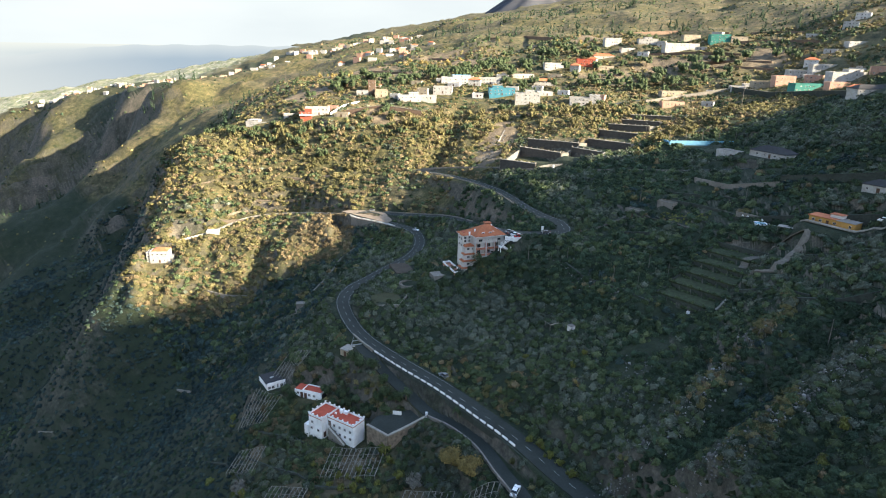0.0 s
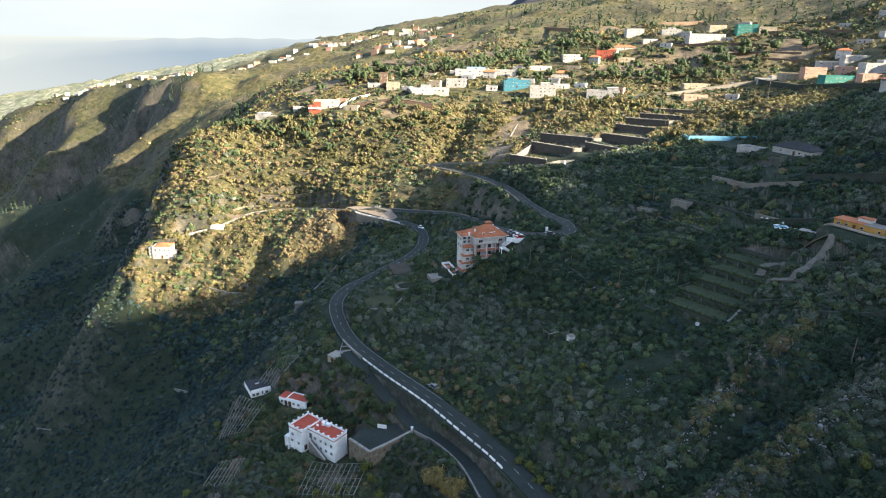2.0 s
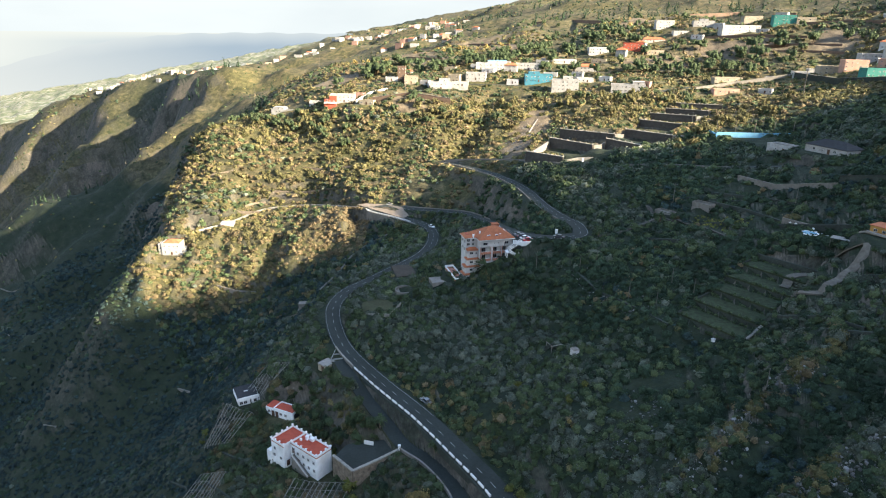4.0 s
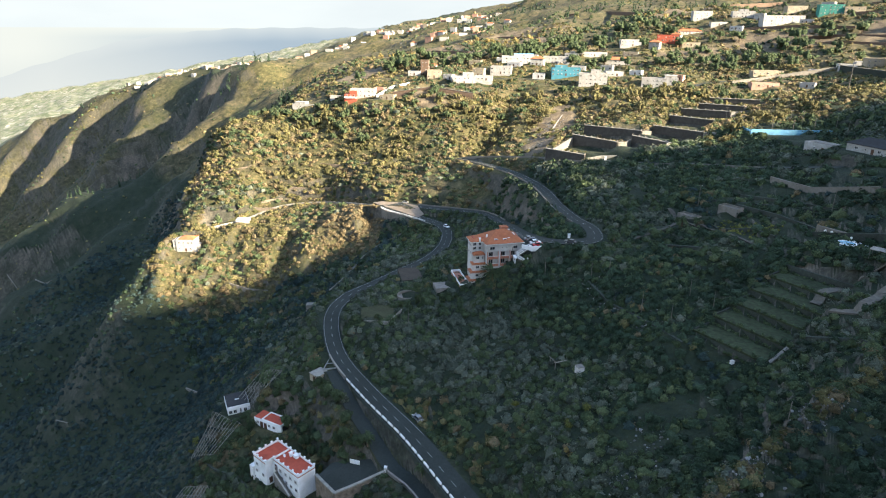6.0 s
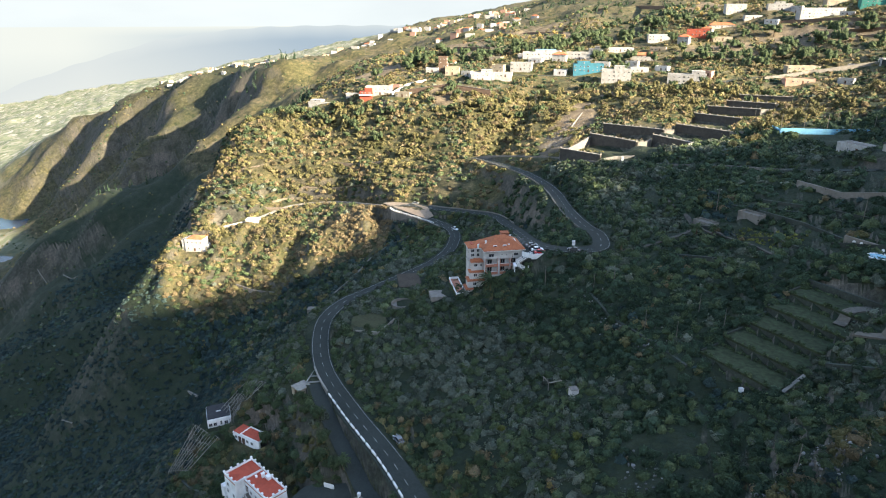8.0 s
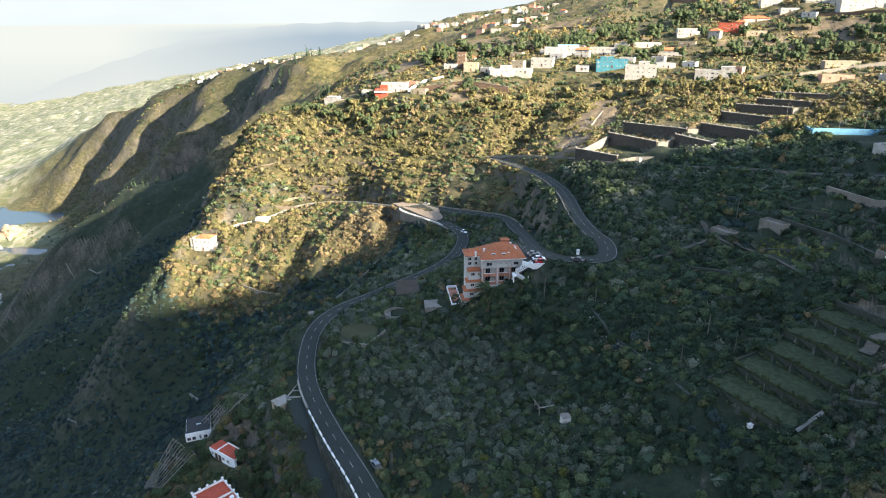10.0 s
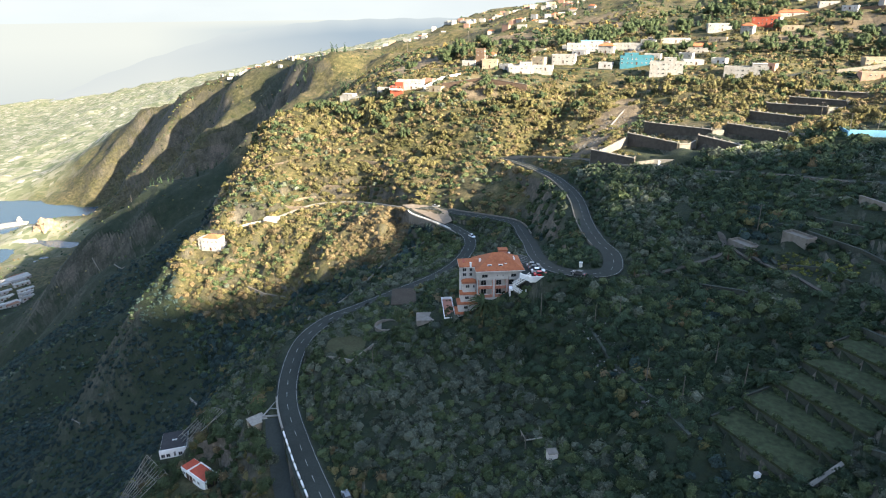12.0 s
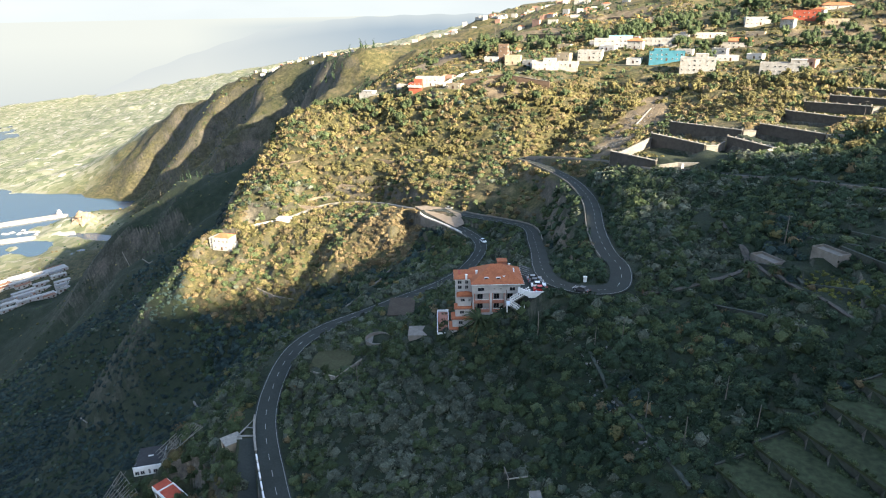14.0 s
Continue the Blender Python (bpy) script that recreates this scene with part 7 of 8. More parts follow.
M_SCRUB = {
    "green": leaf_material("green_scrub", [(0, (0.029, 0.044, 0.019)), (0.5, (0.062, 0.085, 0.040)), (1, (0.103, 0.128, 0.063))]),
    "olive": leaf_material("olive_scrub", [(0, (0.056, 0.058, 0.022)), (0.5, (0.117, 0.108, 0.046)), (1, (0.188, 0.163, 0.078))]),
    "grey": leaf_material("grey_scrub", [(0, (0.040, 0.049, 0.036)), (0.5, (0.083, 0.098, 0.074)), (1, (0.147, 0.164, 0.125))]),
    # gorge: dark bluish leaves, with the gorge's shade and haze put into the colour
    "gorge": leaf_material("gorge_shade_scrub", [(0, (0.014, 0.026, 0.026)), (0.5, (0.029, 0.048, 0.047)), (1, (0.053, 0.080, 0.075))]),
    "dry": leaf_material("dry_scrub", [(0, (0.072, 0.060, 0.032)), (0.5, (0.138, 0.108, 0.060)), (1, (0.210, 0.167, 0.098))]),
    "dark": leaf_material("dark_tree_leaves", [(0, (0.016, 0.028, 0.015)), (0.5, (0.032, 0.052, 0.030)), (1, (0.056, 0.084, 0.050))]),
    "lime": leaf_material("yellow_green_leaves", [(0, (0.075, 0.085, 0.02)), (0.5, (0.125, 0.135, 0.034)), (1, (0.2, 0.195, 0.06))]),
    # amber autumn leaves, brightened in the colour in place of warm sun
    "amber": leaf_material("sunlit_autumn_leaves", [(0, (0.11, 0.09, 0.036)), (0.5, (0.23, 0.18, 0.065)), (1, (0.36, 0.28, 0.11))]),
    "twig": leaf_material("bare_grey_twigs", [(0, (0.11, 0.105, 0.09)), (0.5, (0.19, 0.18, 0.155)), (1, (0.29, 0.275, 0.24))]),
}
gen = np.random.default_rng(11)


def tuft(n, leaf, flat=0.85, seed=0):
    """A unit bush: n small leaf faces on and in a dome."""
    g = np.random.default_rng(seed)
    d = g.normal(size=(n, 3))
    d[:, 2] = np.abs(d[:, 2]) * 0.95 - 0.12
    d /= np.linalg.norm(d, axis=1)[:, None]
    lobes = g.normal(size=(5, 3))
    lobes[:, 2] = np.abs(lobes[:, 2])
    lobes /= np.linalg.norm(lobes, axis=1)[:, None]
    r = 0.62 + 0.38 * np.max(np.maximum(d @ lobes.T, 0) ** 3, axis=1) + g.normal(0, 0.06, n)
    c = d * r[:, None] * [1, 1, flat]
    nrm = d + g.normal(0, 0.45, (n, 3))
    nrm /= np.linalg.norm(nrm, axis=1)[:, None]
    t = np.cross(nrm, g.normal(size=(n, 3)))
    t /= np.linalg.norm(t, axis=1)[:, None]
    b = np.cross(nrm, t)
    s = leaf * g.uniform(0.6, 1.3, (n, 1))
    q = np.stack([c + t * s, c + b * s * 0.9, c - t * s * 0.8 - b * s * 0.5], 1)
    return q.reshape(-1, 3)


def bush(leaves, leaf, seed, flat=0.8, core=1.0):
    """A unit shrub: a lumpy mound of foliage with leaf sprays standing out of it."""
    g = np.random.default_rng(seed)
    k = 4
    v = []
    for el, rr in ((-14, 0.96), (40, 0.9)):
        for i in range(k):
            a = 2 * np.pi * (i + 0.5 * (el > 0)) / k
            r = core * rr * g.uniform(0.62, 1.08)
            v.append((r * np.cos(np.radians(el)) * np.cos(a), r * np.cos(np.radians(el)) * np.sin(a), r * flat * np.sin(np.radians(el)) - 0.06))
    v.append((g.normal(0, 0.12), g.normal(0, 0.12), core * flat * g.uniform(0.75, 1.0)))
    f = []
    for i in range(k):
        j = (i + 1) % k
        f += [(i, j, k + i), (j, k + j, k + i), (k + i, k + j, 2 * k)]
    q = tuft(leaves, leaf, flat * 1.08, seed) if leaves else np.empty((0, 3))
    f = np.vstack([np.array(f), len(v) + np.arange(len(q)).reshape(-1, 3)]).astype(np.int32)
    # core toned darker than the sprays: shade inside the bush put into the tone
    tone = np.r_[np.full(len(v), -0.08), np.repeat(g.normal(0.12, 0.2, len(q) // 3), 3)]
    return np.vstack([np.array(v), q * [0.95, 0.95, 1]]), f, tone


def scatter(name, label, material, pos, size, leaves, leaf, category="shrubs", flat=0.8):
    """Many bushes as one mesh."""
    protos = [bush(leaves, leaf, 100 + k, flat) for k in range(14)]
    pick = gen.integers(0, 14, len(pos))
    turn = gen.uniform(0, 2 * np.pi, len(pos))
    nv, nf = len(protos[0][0]), len(protos[0][1])
    verts, faces, tones = np.empty((len(pos), nv, 3), np.float32), np.empty((len(pos), nf, 3), np.int32), np.empty((len(pos), nv), np.float32)
    own = np.clip(0.5 + gen.normal(0, 0.24, len(pos)), 0, 1)
    for k in range(14):
        i = np.where(pick == k)[0]
        p, f, tone = protos[k]
        c, s = np.cos(turn[i])[:, None], np.sin(turn[i])[:, None]
        sz = size[i][:, None]
        ax, ay = gen.uniform(0.75, 1.35, (len(i), 1)), gen.uniform(0.75, 1.35, (len(i), 1))
        verts[i, :, 0] = pos[i, 0][:, None] + sz * (c * ax * p[:, 0] - s * ay * p[:, 1])
        verts[i, :, 1] = pos[i, 1][:, None] + sz * (s * ax * p[:, 0] + c * ay * p[:, 1])
        verts[i, :, 2] = pos[i, 2][:, None] + sz * (p[:, 2] * gen.uniform(0.7, 1.3, (len(i), 1)))
        faces[i] = f[None] + (i * nv)[:, None, None]
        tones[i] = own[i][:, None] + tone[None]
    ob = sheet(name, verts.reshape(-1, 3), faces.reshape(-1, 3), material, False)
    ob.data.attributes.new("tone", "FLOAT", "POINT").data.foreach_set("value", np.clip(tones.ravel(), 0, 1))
    return tagged(ob, label, category, kind="stuff")


def add_tone(ob, seed=0):
    n = len(ob.data.vertices)
    t = np.repeat(np.random.default_rng(seed).uniform(0.1, 0.9, n // 3 + 1), 3)[:n]
    ob.data.attributes.new("tone", "FLOAT", "POINT").data.foreach_set("value", t.astype(np.float32))


# footprints to keep clear: x, y, radius
CLEAR = [(-27, 178.5, 7), (-33, 182, 7.5), (-37, 184, 7), (-15, 175.5, 6), (-47, 202, 6.5), (-62, 212, 8), (-35.3, 212.6, 4), (20, 270, 9), (13, 266, 7), (31, 267, 5), (26, 278, 4), (-193, 401, 9), (-165, 428, 6), (86.4, 200.8, 10), (93.9, 207.3, 10), (101.5, 213.9, 10), (109, 220.4, 10), (100, 277, 5), (105, 269, 5), (46, 201, 2), (40, 207, 3), (-24, 246, 7), (-20, 287, 7), (-15, 259, 4), (-1.5, 259, 4), (138, 213, 11), (160, 226, 8), (163, 313, 12), (70, 400, 18), (91, 415, 16), (65, 430, 16), (113, 440, 13), (85, 452, 12), (128, 465, 12), (140, 482, 12), (155, 497, 12), (165, 420, 14), (165, 400, 12), (168, 380, 10), (91, 287, 5), (105, 285, 5)]
CLEAR += [(h[0], h[1], 0.55 * h[2]) for h in VILLAGE]


def free_places(n, r0, r1, a0=-62, a1=48):
    a = np.radians(gen.uniform(a0, a1, n))
    r = np.sqrt(gen.uniform(r0 * r0, r1 * r1, n))
    x, y = 40 + r * np.sin(a), 40 + r * np.cos(a)
    keep = road_pull(x, y)[0] > 1.4
    for path, half in ((TRACK, 2.0), (TRACK2, 1.2), (TRACK3, 1.1), (OLD_WAY, 1.3), (GULLY, 1.3), (DRIVE, 1.2)):
        keep &= crease_gap(x, y, path[:, :2], 4.0) > half
    for cx, cy, cr in CLEAR:
        keep &= (x - cx) ** 2 + (y - cy) ** 2 > cr * cr
    x, y = x[keep], y[keep]
    z = ground_height(x, y)
    keep = z > 6
    return np.stack([x, y, z], -1)[keep]


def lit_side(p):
    """The sunlit upper slopes, the spur and the plateau; lighter shrub kinds are sown there."""
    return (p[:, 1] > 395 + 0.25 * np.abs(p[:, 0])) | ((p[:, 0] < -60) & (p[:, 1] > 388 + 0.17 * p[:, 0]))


def sow(p, kinds, weights, grow, leaves, leaf, cover, scale, flat=0.8):
    """Shares the places out among kinds of bush by patches; bushes close up into a canopy."""
    n1, n2 = lattice(p[:, 0] / scale, p[:, 1] / scale, 31), lattice(p[:, 0] / (scale * 0.35), p[:, 1] / (scale * 0.35), 37)
    p = p[gen.uniform(0, 1, len(p)) < np.clip(cover + 0.55 * n1 + 0.3 * n2, 0.04, 1)]
    u = lattice(p[:, 0] / (scale * 0.8), p[:, 1] / (scale * 0.8), 41) * 0.35 + gen.uniform(0, 1, len(p)) * 0.65 + 0.17
    edges = np.cumsum(weights) / np.sum(weights)
    k = np.searchsorted(edges, np.clip(u, 0, 0.999))
    for i, (kind, label) in enumerate(kinds):
        q = p[k == i]
        if len(q):
            s = spacing(q) * grow * (0.42 + 0.5 * gen.uniform(0, 1, len(q)) ** 1.8)
            scatter("shrubs", label, M_SCRUB[kind], q, s, leaves, leaf, "shrubs", flat)


def spacing(p):
    return 0.95 + 0.0043 * np.hypot(p[:, 0] - 40, p[:, 1] - 40)


# grassy terraces with few shrubs: x, y, radius
OPEN = [(103, 268, 9), (110, 258, 9), (96, 280, 8), (116, 246, 8), (118, 270, 9), (110, 292, 10), (128, 255, 10), (130, 280, 9), (122, 297, 9), (66, 178, 9), (60, 168, 7), (120, 212, 10), (138, 240, 10), (150, 290, 12), (140, 320, 10), (22, 345, 13), (30, 322, 9), (16, 375, 13), (4, 408, 13), (-14, 425, 12), (-30, 428, 9), (-2, 350, 10), (6, 320, 10), (-8, 375, 9)]


def thicket(r0, r1, a0=-58, a1=40):
    """Places about one spacing apart."""
    n = int(np.radians(a1 - a0) / 2 * (r1 * r1 - r0 * r0) / (0.95 + 0.0043 * r0) ** 2)
    p = free_places(n, r0, r1, a0, a1)
    p = p[(road_pull(p[:, 0], p[:, 1])[0] > 0.5 + 0.62 * spacing(p)) & (gen.uniform(0, 1, len(p)) > 0.96 * bareness(p[:, 0], p[:, 1], BARE + GARDEN))]
    p = p[gen.uniform(0, 1, len(p)) > 0.8 * bareness(p[:, 0], p[:, 1], OPEN)]
    return p[gen.uniform(0, 1, len(p)) < ((0.95 + 0.0043 * r0) / spacing(p)) ** 2]


NAMES = {"gorge": "scrub on the gorge side, coloured dark and bluish for shade", "green": "low green shrubs covering the slope", "olive": "olive-yellow scrub on the slope", "grey": "grey leafless shrubs on the shaded slope", "dry": "dry brown brush on the slope", "dark": "dark green bushes on the slope"}
for r0, r1, n_leaf, s_leaf in ((62, 230, 42, 0.18), (230, 450, 17, 0.27), (450, 900, 6, 0.42)):
    bushes = thicket(r0, r1)
    gorge_side = in_gorge(bushes[:, 0], bushes[:, 1]) > gen.uniform(0.2, 0.8, len(bushes))
    sow(bushes[gorge_side], [(k, NAMES[k]) for k in ("gorge", "dark", "grey", "green")], [0.66, 0.16, 0.10, 0.08], 0.92, n_leaf, s_leaf, 0.85, 40, 0.6)
    bushes = bushes[~gorge_side]
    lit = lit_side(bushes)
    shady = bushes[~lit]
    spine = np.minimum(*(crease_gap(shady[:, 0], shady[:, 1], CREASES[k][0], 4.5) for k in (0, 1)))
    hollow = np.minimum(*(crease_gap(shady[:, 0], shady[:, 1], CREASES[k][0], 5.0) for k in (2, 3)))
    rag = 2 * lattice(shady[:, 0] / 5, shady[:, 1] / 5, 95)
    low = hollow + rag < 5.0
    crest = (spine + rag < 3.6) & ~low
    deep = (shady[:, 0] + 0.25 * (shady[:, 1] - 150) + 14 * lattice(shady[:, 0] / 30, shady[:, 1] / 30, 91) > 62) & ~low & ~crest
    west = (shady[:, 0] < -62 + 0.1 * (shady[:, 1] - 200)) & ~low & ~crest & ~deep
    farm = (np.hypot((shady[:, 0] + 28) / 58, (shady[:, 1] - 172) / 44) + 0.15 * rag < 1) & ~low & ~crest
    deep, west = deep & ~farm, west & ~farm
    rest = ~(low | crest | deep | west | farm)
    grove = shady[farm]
    # light and shade put into leaf colour: dark kinds in hollows, pale on crests
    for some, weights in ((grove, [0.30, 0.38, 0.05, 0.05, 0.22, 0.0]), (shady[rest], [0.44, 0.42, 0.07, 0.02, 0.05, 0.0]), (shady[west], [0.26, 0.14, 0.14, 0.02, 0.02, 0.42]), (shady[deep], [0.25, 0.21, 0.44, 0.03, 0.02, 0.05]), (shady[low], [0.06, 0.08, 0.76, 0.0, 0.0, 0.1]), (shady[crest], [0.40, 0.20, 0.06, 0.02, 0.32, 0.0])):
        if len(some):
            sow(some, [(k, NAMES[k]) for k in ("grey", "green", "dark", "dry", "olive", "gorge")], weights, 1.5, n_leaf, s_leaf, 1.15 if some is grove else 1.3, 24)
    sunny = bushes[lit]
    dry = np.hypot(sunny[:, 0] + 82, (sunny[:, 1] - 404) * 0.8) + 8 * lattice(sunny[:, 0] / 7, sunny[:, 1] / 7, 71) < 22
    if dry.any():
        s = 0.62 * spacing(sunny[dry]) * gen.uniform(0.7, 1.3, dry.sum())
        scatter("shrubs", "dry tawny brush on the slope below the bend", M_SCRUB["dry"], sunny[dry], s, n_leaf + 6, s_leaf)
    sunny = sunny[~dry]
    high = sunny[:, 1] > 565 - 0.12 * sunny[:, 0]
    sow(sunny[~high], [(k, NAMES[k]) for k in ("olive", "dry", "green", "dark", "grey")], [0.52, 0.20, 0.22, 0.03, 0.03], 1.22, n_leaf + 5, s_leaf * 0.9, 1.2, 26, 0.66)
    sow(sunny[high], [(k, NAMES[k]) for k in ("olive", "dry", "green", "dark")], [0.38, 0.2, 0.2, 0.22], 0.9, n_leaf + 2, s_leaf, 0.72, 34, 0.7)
around = np.vstack([free_places(1500, 8, 70, -180, 180), free_places(2400, 70, 220, 42, 300)])
scatter("shrubs", "low green shrubs covering the slope", M_SCRUB["green"], around, gen.uniform(0.9, 2.4, len(around)), 4, 0.4)
rows = np.array([(103.0 + 0.85 * j - 1.4 * r, 279.0 - 1.54 * j - 0.9 * r) for r in range(6) for j in range(14)]) + gen.normal(0, 0.25, (84, 2))
rows = np.c_[rows, ground_height(rows[:, 0], rows[:, 1])]
scatter("crop_rows", "rows of yellow-green crop plants on a terrace", M_SCRUB["lime"], rows, gen.uniform(0.5, 0.9, len(rows)), 16, 0.3, "crops")
feet = [base + up * (8.2 * i + d) + across * gen.uniform(0.3, 20) for i in range(5) for d in (-0.55, -0.9, 0.1, 7.2) for _ in range(16)]
feet = np.array([(q.x, q.y, FIELD[2] + 2.2 * math.floor((q - base).dot(up) / 8.2 + 0.05) + 0.05) for q in feet])
scatter("weeds", "rank weeds and grass along the field walls", M_SCRUB["green"], feet, gen.uniform(0.3, 0.8, len(feet)), 24, 0.26, "weeds", 1.1)
far = free_places(38000, 900, 2100, -58, 40)
far = far[(far[:, 0] > -360 + 0.05 * far[:, 1]) | (gen.uniform(0, 1, len(far)) < 0.35)]
sow(far, [(k, NAMES[k]) for k in ("olive", "dark", "green", "dry")], [0.35, 0.25, 0.25, 0.15], 0.62, 0, 0.6, 0.5, 80)


# ---- trees ----
M_BARK = surface("bark", (0.12, 0.09, 0.065), 0.95, 0.3, 4.0, 0.8, 0.4)


def trunk_bm(h, r, limbs, seed, spread=0.5):
    g = random.Random(seed)
    bm = bmesh.new()

    def limb(a, b, r0, r1):
        d = b - a
        m = Matrix.Translation((a + b) / 2) @ d.to_track_quat("Z", "Y").to_matrix().to_4x4()
        bmesh.ops.create_cone(bm, cap_ends=True, segments=7, radius1=r0, radius2=r1, depth=d.length, matrix=m)
    top = Vector((g.uniform(-0.2, 0.2), g.uniform(-0.2, 0.2), h * 0.55))
    limb(Vector((0, 0, -0.5)), top, r, r * 0.6)
    for k in range(limbs):
        a = 2 * math.pi * (k + g.random() * 0.6) / limbs
        limb(top * g.uniform(0.7, 1.0), Vector((math.cos(a) * h * spread, math.sin(a) * h * spread, h * g.uniform(0.7, 0.95))), r * 0.45, r * 0.12)
    return bm


def crown_mesh(h, w, blobs, leaves, leaf, seed, low=0.35, cone=False):
    """A crown of many leafy clumps: points, faces and a tone for each point."""
    g = np.random.default_rng(seed)
    vs, fs, ts, n = [], [], [], 0
    for k in range(blobs):
        if cone:
            f = k / max(1, blobs - 1)
            c = np.array([g.normal(0, 0.12 * w), g.normal(0, 0.12 * w), h * (low + (1 - low) * f)])
            s = w * (0.5 - 0.4 * f) * g.uniform(0.8, 1.2)
        else:
            a = g.uniform(0, 2 * np.pi)
            rr = w * 0.36 * np.sqrt(g.uniform(0, 1))
            c = np.array([rr * np.cos(a), rr * np.sin(a), h * g.uniform(low + 0.12, 0.86)])
            s = w * g.uniform(0.2, 0.34)
        v, f, t = bush(leaves, leaf / s, int(g.integers(1e6)), 0.85, 0.74)
        v[:, 2] = np.where(v[:, 2] < 0, v[:, 2] * 2.2, v[:, 2])
        vs.append(v * s + c - [0, 0, 0.2 * s])
        fs.append(f + n)
        ts.append(t + g.uniform(0.3, 0.7))
        n += len(v)
    return np.vstack(vs), np.vstack(fs), np.clip(np.concatenate(ts), 0, 1)


def tree(label, kind, h, w, seed, blobs=9, leaves=44, leaf=0.42, cone=False, low=0.35, group="", category="tree"):
    ob = empty("tree", 0, 0, 0)
    part("trunk", trunk_bm(h, 0.035 * h + 0.05, 5, seed, 0.3 if not cone else 0.12), M_BARK, ob)
    v, f, t = crown_mesh(h, w, blobs, leaves, leaf, seed, low, cone)
    crown = sheet("crown", v, f, M_SCRUB[kind], True, ob)
    crown.data.attributes.new("tone", "FLOAT", "POINT").data.foreach_set("value", t.astype(np.float32))
    return tagged(ob, label, category, group)


def plant(proto, places, smin=0.8, smax=1.25, seed=3):
    g = random.Random(seed)
    for n, (x, y) in enumerate(places):
        s = g.uniform(smin, smax)
        m = pose(x, y, ground_at(x, y) - 0.1, 0, 0, g.uniform(0, 360))
        if n == 0:
            proto.matrix_world = m @ Matrix.Diagonal((s, s, s, 1))
        else:
            c = copy_thing(proto, m)
            c.scale = (s, s, s)


def strip(pts, n, spread, seed):
    g = random.Random(seed)
    line = spline([(x, y, 0) for x, y in pts], 3.0)
    return [(p[0] + g.gauss(0, spread), p[1] + g.gauss(0, spread)) for p in (line[int(g.random() * (len(line) - 1))] for _ in range(n))]


def off_houses(places):
    return [(x, y) for x, y in places if all((x - h[0]) ** 2 + (y - h[1]) ** 2 > (0.5 * h[2] + 2) ** 2 for h in VILLAGE)]


plant(tree("broad green tree among the village houses", "green", 9.5, 10, 1, 13, 18, 0.5, group="village trees"), off_houses(strip([(-120, 640), (0, 690), (60, 720), (110, 700)], 52, 18, 1) + strip([(60, 760), (130, 780), (190, 700), (230, 690)], 34, 18, 2) + strip([(180, 640), (240, 660), (330, 690)], 26, 16, 3) + strip([(20, 620), (110, 640), (200, 650)], 16, 10, 31)))
plant(tree("bright green tree along the spur's brink", "green", 6.0, 7, 2, 10, 18, 0.45, group="brink trees"), off_houses(strip([(-230, 560), (-180, 545), (-130, 525), (-95, 515)], 34, 9, 4) + strip([(-60, 540), (-10, 530), (60, 545), (110, 535), (170, 530)], 30, 12, 5)))
plant(tree("olive-green bushy tree on the sunny slope", "olive", 5.0, 6, 3, 8, 18, 0.45, group="slope trees"), off_houses(strip([(-210, 470), (-130, 470), (-60, 500), (0, 500), (90, 500)], 30, 16, 6) + strip([(170, 455), (200, 470), (230, 500)], 12, 8, 7) + strip([(122, 392), (152, 437), (172, 467)], 14, 4, 8)))
def wood(name, label, kind, h, w, places, blobs, leaves, leaf, cone=False, low=0.15):
    """A far stand of trees as one mesh."""
    protos = [crown_mesh(h, w, blobs, leaves, leaf, 300 + k, low, cone) for k in range(5)]
    p = np.array(places)
    z = ground_height(p[:, 0], p[:, 1])
    out, faces, tones, n = [], [], [], 0
    for k in range(len(p)):
        a, sc = gen.uniform(0, 2 * np.pi), gen.uniform(0.6, 1.25)
        v, f, t = protos[k % 5]
        v = v * sc
        faces.append(f + n)
        tones.append(t)
        n += len(v)
        out.append(np.stack([p[k, 0] + v[:, 0] * np.cos(a) - v[:, 1] * np.sin(a), p[k, 1] + v[:, 0] * np.sin(a) + v[:, 1] * np.cos(a), z[k] + v[:, 2] - 0.3], -1))
    ob = sheet(name, np.vstack(out), np.vstack(faces), M_SCRUB[kind], True)
    ob.data.attributes.new("tone", "FLOAT", "POINT").data.foreach_set("value", np.concatenate(tones).astype(np.float32))
    return tagged(ob, label, "trees", kind="stuff")


wood("pine_wood", "dark pines along the far ridges", "dark", 13, 6, strip([(-330, 1010), (-280, 940), (-230, 880), (-170, 860)], 40, 30, 9) + strip([(-300, 780), (-260, 700), (-240, 640)], 26, 14, 10) + strip([(-470, 1150), (-505, 1105), (-540, 1035), (-575, 985), (-625, 930), (-690, 885)], 60, 12, 11) + strip([(80, 1080), (220, 1060), (330, 1010), (450, 960)], 70, 40, 12) + strip([(350, 860), (450, 840), (520, 800)], 24, 30, 15) + strip([(-120, 1250), (60, 1290), (260, 1300), (420, 1230)], 90, 30, 16), 8, 8, 0.55, True)
wood("thicket", "tall green thicket below the village", "olive", 5.5, 7, off_houses(strip([(-70, 530), (20, 535), (70, 548), (120, 535), (175, 530)], 70, 13, 41) + strip([(100, 490), (140, 520), (180, 535)], 30, 9, 42) + strip([(-230, 550), (-170, 535), (-120, 520)], 40, 10, 43)), 8, 14, 0.45)
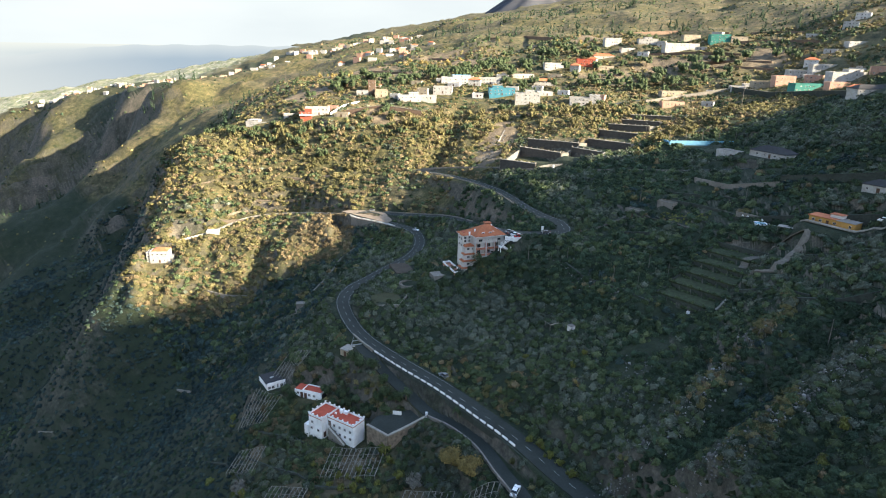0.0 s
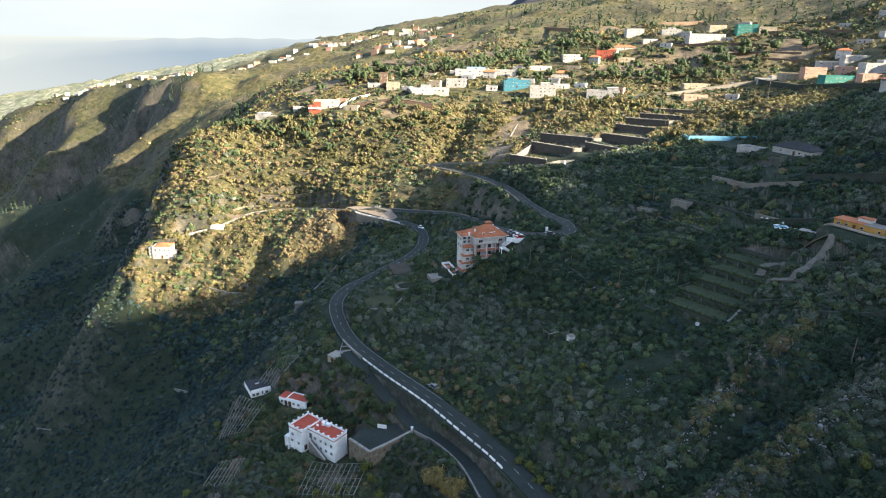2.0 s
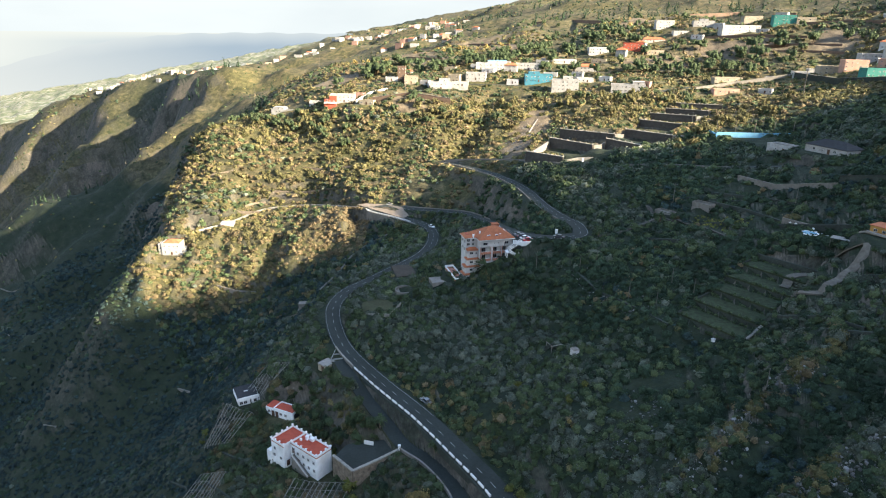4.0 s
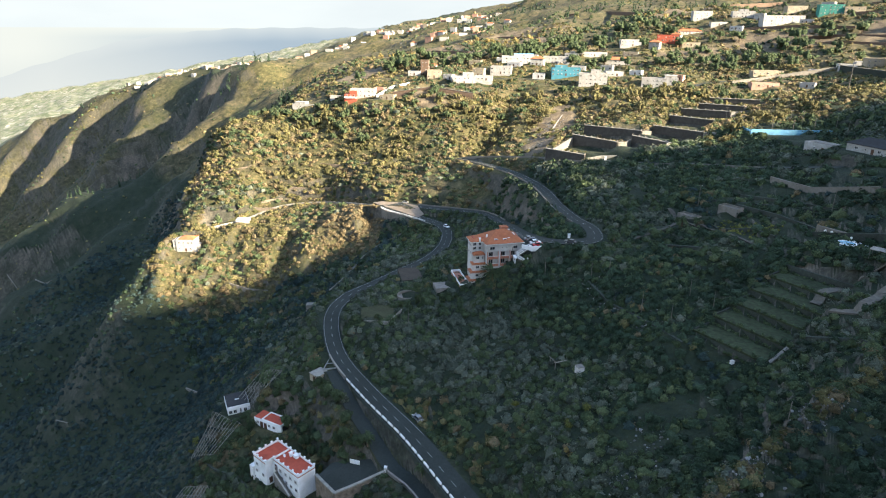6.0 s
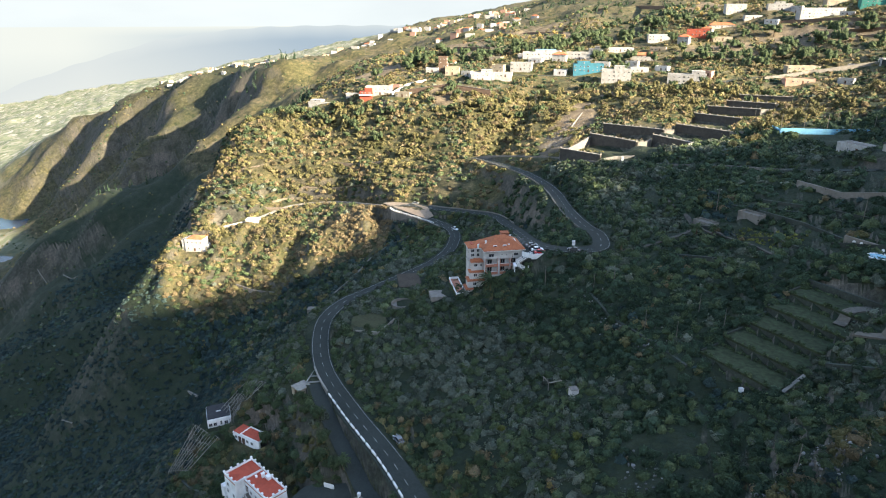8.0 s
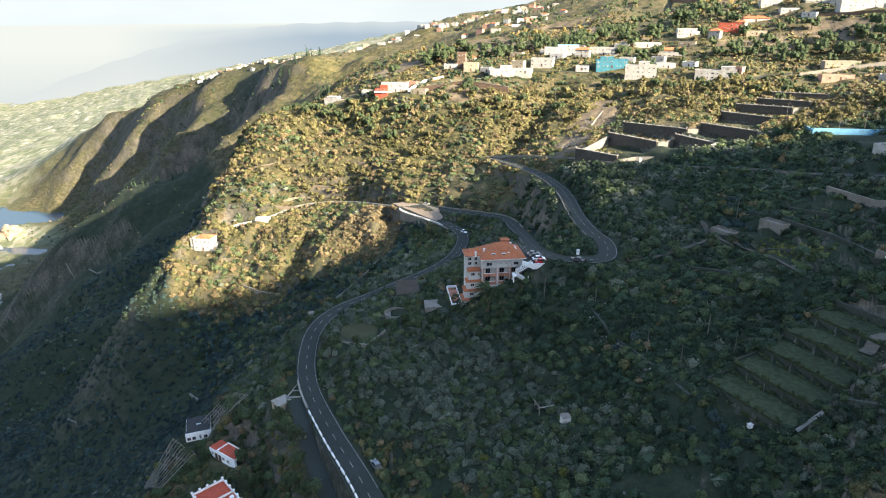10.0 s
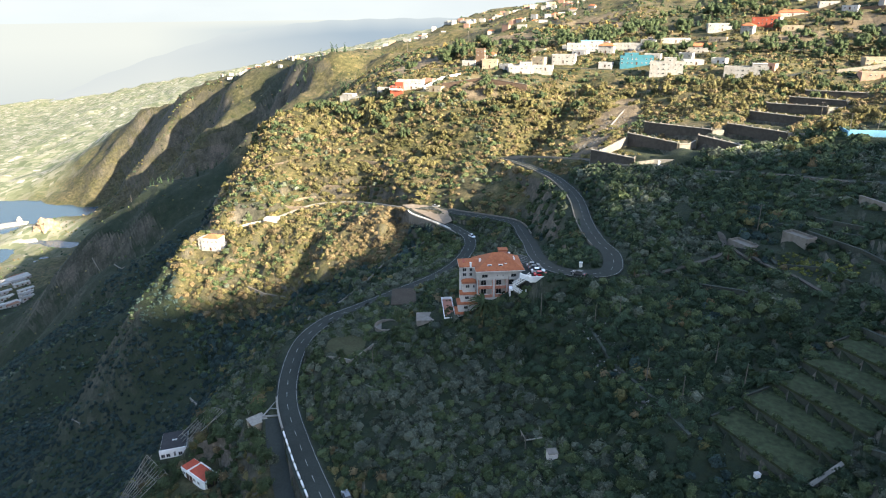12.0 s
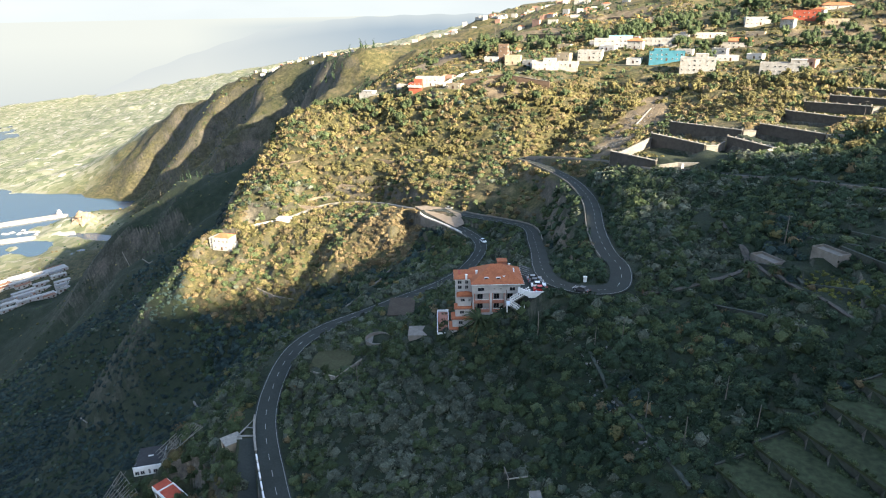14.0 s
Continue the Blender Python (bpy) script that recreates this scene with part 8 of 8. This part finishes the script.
wood("village_wood", "green leafy trees among fields and houses", "green", 7.5, 8.5, off_houses(strip([(100, 640), (200, 690), (300, 660), (400, 700)], 44, 26, 51) + strip([(-120, 700), (0, 740), (90, 820), (240, 850)], 50, 28, 52) + strip([(-160, 900), (0, 1000), (200, 960), (380, 900)], 50, 38, 53)), 9, 12, 0.55)
wood("autumn_wood", "small amber autumn trees in the fields", "amber", 5.5, 6.5, strip([(-60, 830), (-20, 800), (30, 790)], 14, 14, 13) + strip([(-150, 800), (-110, 760)], 9, 12, 14) + strip([(110, 830), (200, 840)], 8, 14, 17), 8, 12, 0.5)
plant(tree("russet-leaved tree below the driveway", "amber", 5.6, 7.4, 6, 20, 80, 0.24), [(9.0, 149.8), (3.8, 156.5)], 1.0, 1.05)
plant(tree("grey leafless tree on the lower plot", "twig", 5.0, 6.5, 7, 14, 90, 0.14), [(-7, 153.5), (-64, 166)], 0.8, 1.1)
plant(tree("round yellow-green tree beside the farmhouse", "lime", 4.0, 3.6, 8, 7, 44, 0.25), [(-26.5, 184.5), (41.6, 176.7), (47.3, 182.3), (-79, 203.5), (29, 190), (88, 118), (78, 108), (-17.5, 166.8)], 0.6, 1.0)
plant(tree("pale dry plume grass clump", "amber", 1.8, 2.4, 28, 6, 40, 0.16, low=0.05, category="grass clump"), [(42.1, 167.7)], 1.0, 1.0)
plant(tree("low yellow-green bush on the terraces", "lime", 2.0, 3.2, 18, 8, 50, 0.16, group="terrace bushes", low=0.1), [(-28, 160), (-24, 157.5), (-31, 162), (-21, 161), (-45, 152), (-63, 163), (29, 153), (31, 149), (27, 156), (34, 145), (36, 141), (-15, 163), (-40, 168), (-26, 155), (-22, 154), (-29, 156.5), (-33, 159), (-18, 156), (-12, 158), (-37, 155), (-25, 161.5)], 0.7, 1.3)
plant(tree("dense green tree behind the farmhouse", "green", 4.0, 5.0, 9, 9, 44, 0.28, group="farm trees"), [(-30, 190), (-26, 194), (-22, 188), (-35, 197), (-30, 202), (-24, 199), (-18, 186), (-38, 205), (-20, 192), (-33, 207), (-15, 184.5), (-33, 193), (-27, 188), (-41, 199)], 0.7, 1.1)
plant(tree("broad leafy garden tree beside the block", "green", 4.5, 5.0, 10, 8, 40, 0.3, group="garden trees"), [(-10, 252), (-22, 238), (-12, 262), (-16, 252)], 0.6, 0.95)
for bx, by, br in ((-23.5, 200.5, 1.9), (-25.3, 198.2, 1.8)):
    v = tuft(260, 0.2, 0.85, 77) * br
    ob = sheet("round_bush", v, np.arange(len(v)).reshape(-1, 3), M_SCRUB["grey"], False)
    add_tone(ob, 3)
    ob.location = (bx, by, ground_at(bx, by))
    tagged(ob, "clipped round grey-green bush on the bank", "bush")


def palm(h, seed, fronds=22, reach=2.6, leaf="green", label="palm tree with a shaggy green crown", name="palm_tree", group="palm trees"):
    g = random.Random(seed)
    ob = empty(name, 0, 0, 0)
    bm = bmesh.new()
    bmesh.ops.create_cone(bm, cap_ends=True, segments=10, radius1=0.36, radius2=0.26, depth=h, matrix=Matrix.Translation((0, 0, h / 2 - 0.4)))
    part("trunk", bm, M_BARK, ob)
    for k in range(fronds):
        a, lift = 2 * math.pi * k / fronds * 1.618 * 2, g.uniform(-0.5, 1.1)
        bm = bmesh.new()
        rows = []
        for i in range(7):
            f = i / 6
            out = reach * f * math.cos(lift * 0.6)
            up = h - 0.4 + reach * (f * math.sin(lift) - 0.55 * f * f)
            wd = 0.34 * math.sin(math.pi * min(1, f * 0.85 + 0.15))
            c = Vector((math.cos(a) * out, math.sin(a) * out, up))
            s = Vector((-math.sin(a), math.cos(a), 0)) * wd
            rows.append((bm.verts.new(c - s - Vector((0, 0, 0.12))), bm.verts.new(c), bm.verts.new(c + s - Vector((0, 0, 0.12)))))
        for p, q in zip(rows, rows[1:]):
            bm.faces.new((p[0], p[1], q[1], q[0]))
            bm.faces.new((p[1], p[2], q[2], q[1]))
        add_tone(part("frond", bm, M_SCRUB[leaf], ob), k)
    return tagged(ob, label, name.replace("_", " "), group)


plant(palm(5.0, 1, 34, 3.0), [(6.0, 173.4), (-11.5, 184.0), (85, 272), (91, 276), (60, 262.4)], 0.7, 1.0)
plant(palm(2.8, 2, 60, 5.6), [(17.2, 258.6)], 0.98, 1.0)

plant(palm(1.6, 5, 46, 2.3, "lime", "spiky yellow-green yucca clump on the terraces", "yucca", "yucca clumps"), [(-80.2, 209.8), (-78.2, 177), (-65.5, 164.8), (-17, 169.2)], 0.75, 1.15, 8)

# ---- loose rock ----
def boulders(name, label, places, s0, s1):
    bm = bmesh.new()
    bmesh.ops.create_icosphere(bm, subdivisions=1, radius=1.0)
    bv = np.array([v.co[:] for v in bm.verts])
    bf = np.array([[v.index for v in f.verts] for f in bm.faces])
    bm.free()
    n = len(places)
    size = s0 + (s1 - s0) * gen.uniform(0, 1, n) ** 3
    v = bv[None] * (1 + gen.uniform(-0.3, 0.3, (n, len(bv), 1))) * (size[:, None] * gen.uniform(0.6, 1.2, (n, 3)))[:, None]
    z = ground_height(places[:, 0], places[:, 1])
    v += np.c_[places, z][:, None]
    f = bf[None] + (np.arange(n) * len(bv))[:, None, None]
    return tagged(sheet(name, v.reshape(-1, 3), f.reshape(-1, 3), M_RUBBLE, False), label, "rocks", kind="stuff")


M_RUBBLE, rn, rl, rb = mat("pale_rubble", 0.95)
rgeo = rn.new("ShaderNodeNewGeometry")
rl.new(ramp_of(rn, rl, rgeo.outputs["Random Per Island"], [(0, (0.06, 0.058, 0.053)), (0.6, (0.14, 0.135, 0.125)), (1, (0.28, 0.27, 0.25))]), rb.inputs["Base Color"])
heaps = np.array(strip([(45, 132), (62, 140), (82, 156), (95, 165)], 420, 2.0, 21) + strip([(58, 115), (76, 126), (91, 132.5), (107, 138)], 520, 2.2, 22) + strip([(30, 455), (38, 480), (44, 505)], 300, 4.5, 23) + strip([(62, 170), (56, 160), (50, 150)], 60, 3, 24) + strip([(50, 240), (58, 226), (68, 206)], 120, 1.2, 25))
heaps = np.vstack([heaps, heaps + gen.normal(0, 1.5, heaps.shape), heaps + gen.normal(0, 2.5, heaps.shape)])
boulders("rubble", "heaps of pale loose stones along old terraces", heaps, 0.14, 0.5)
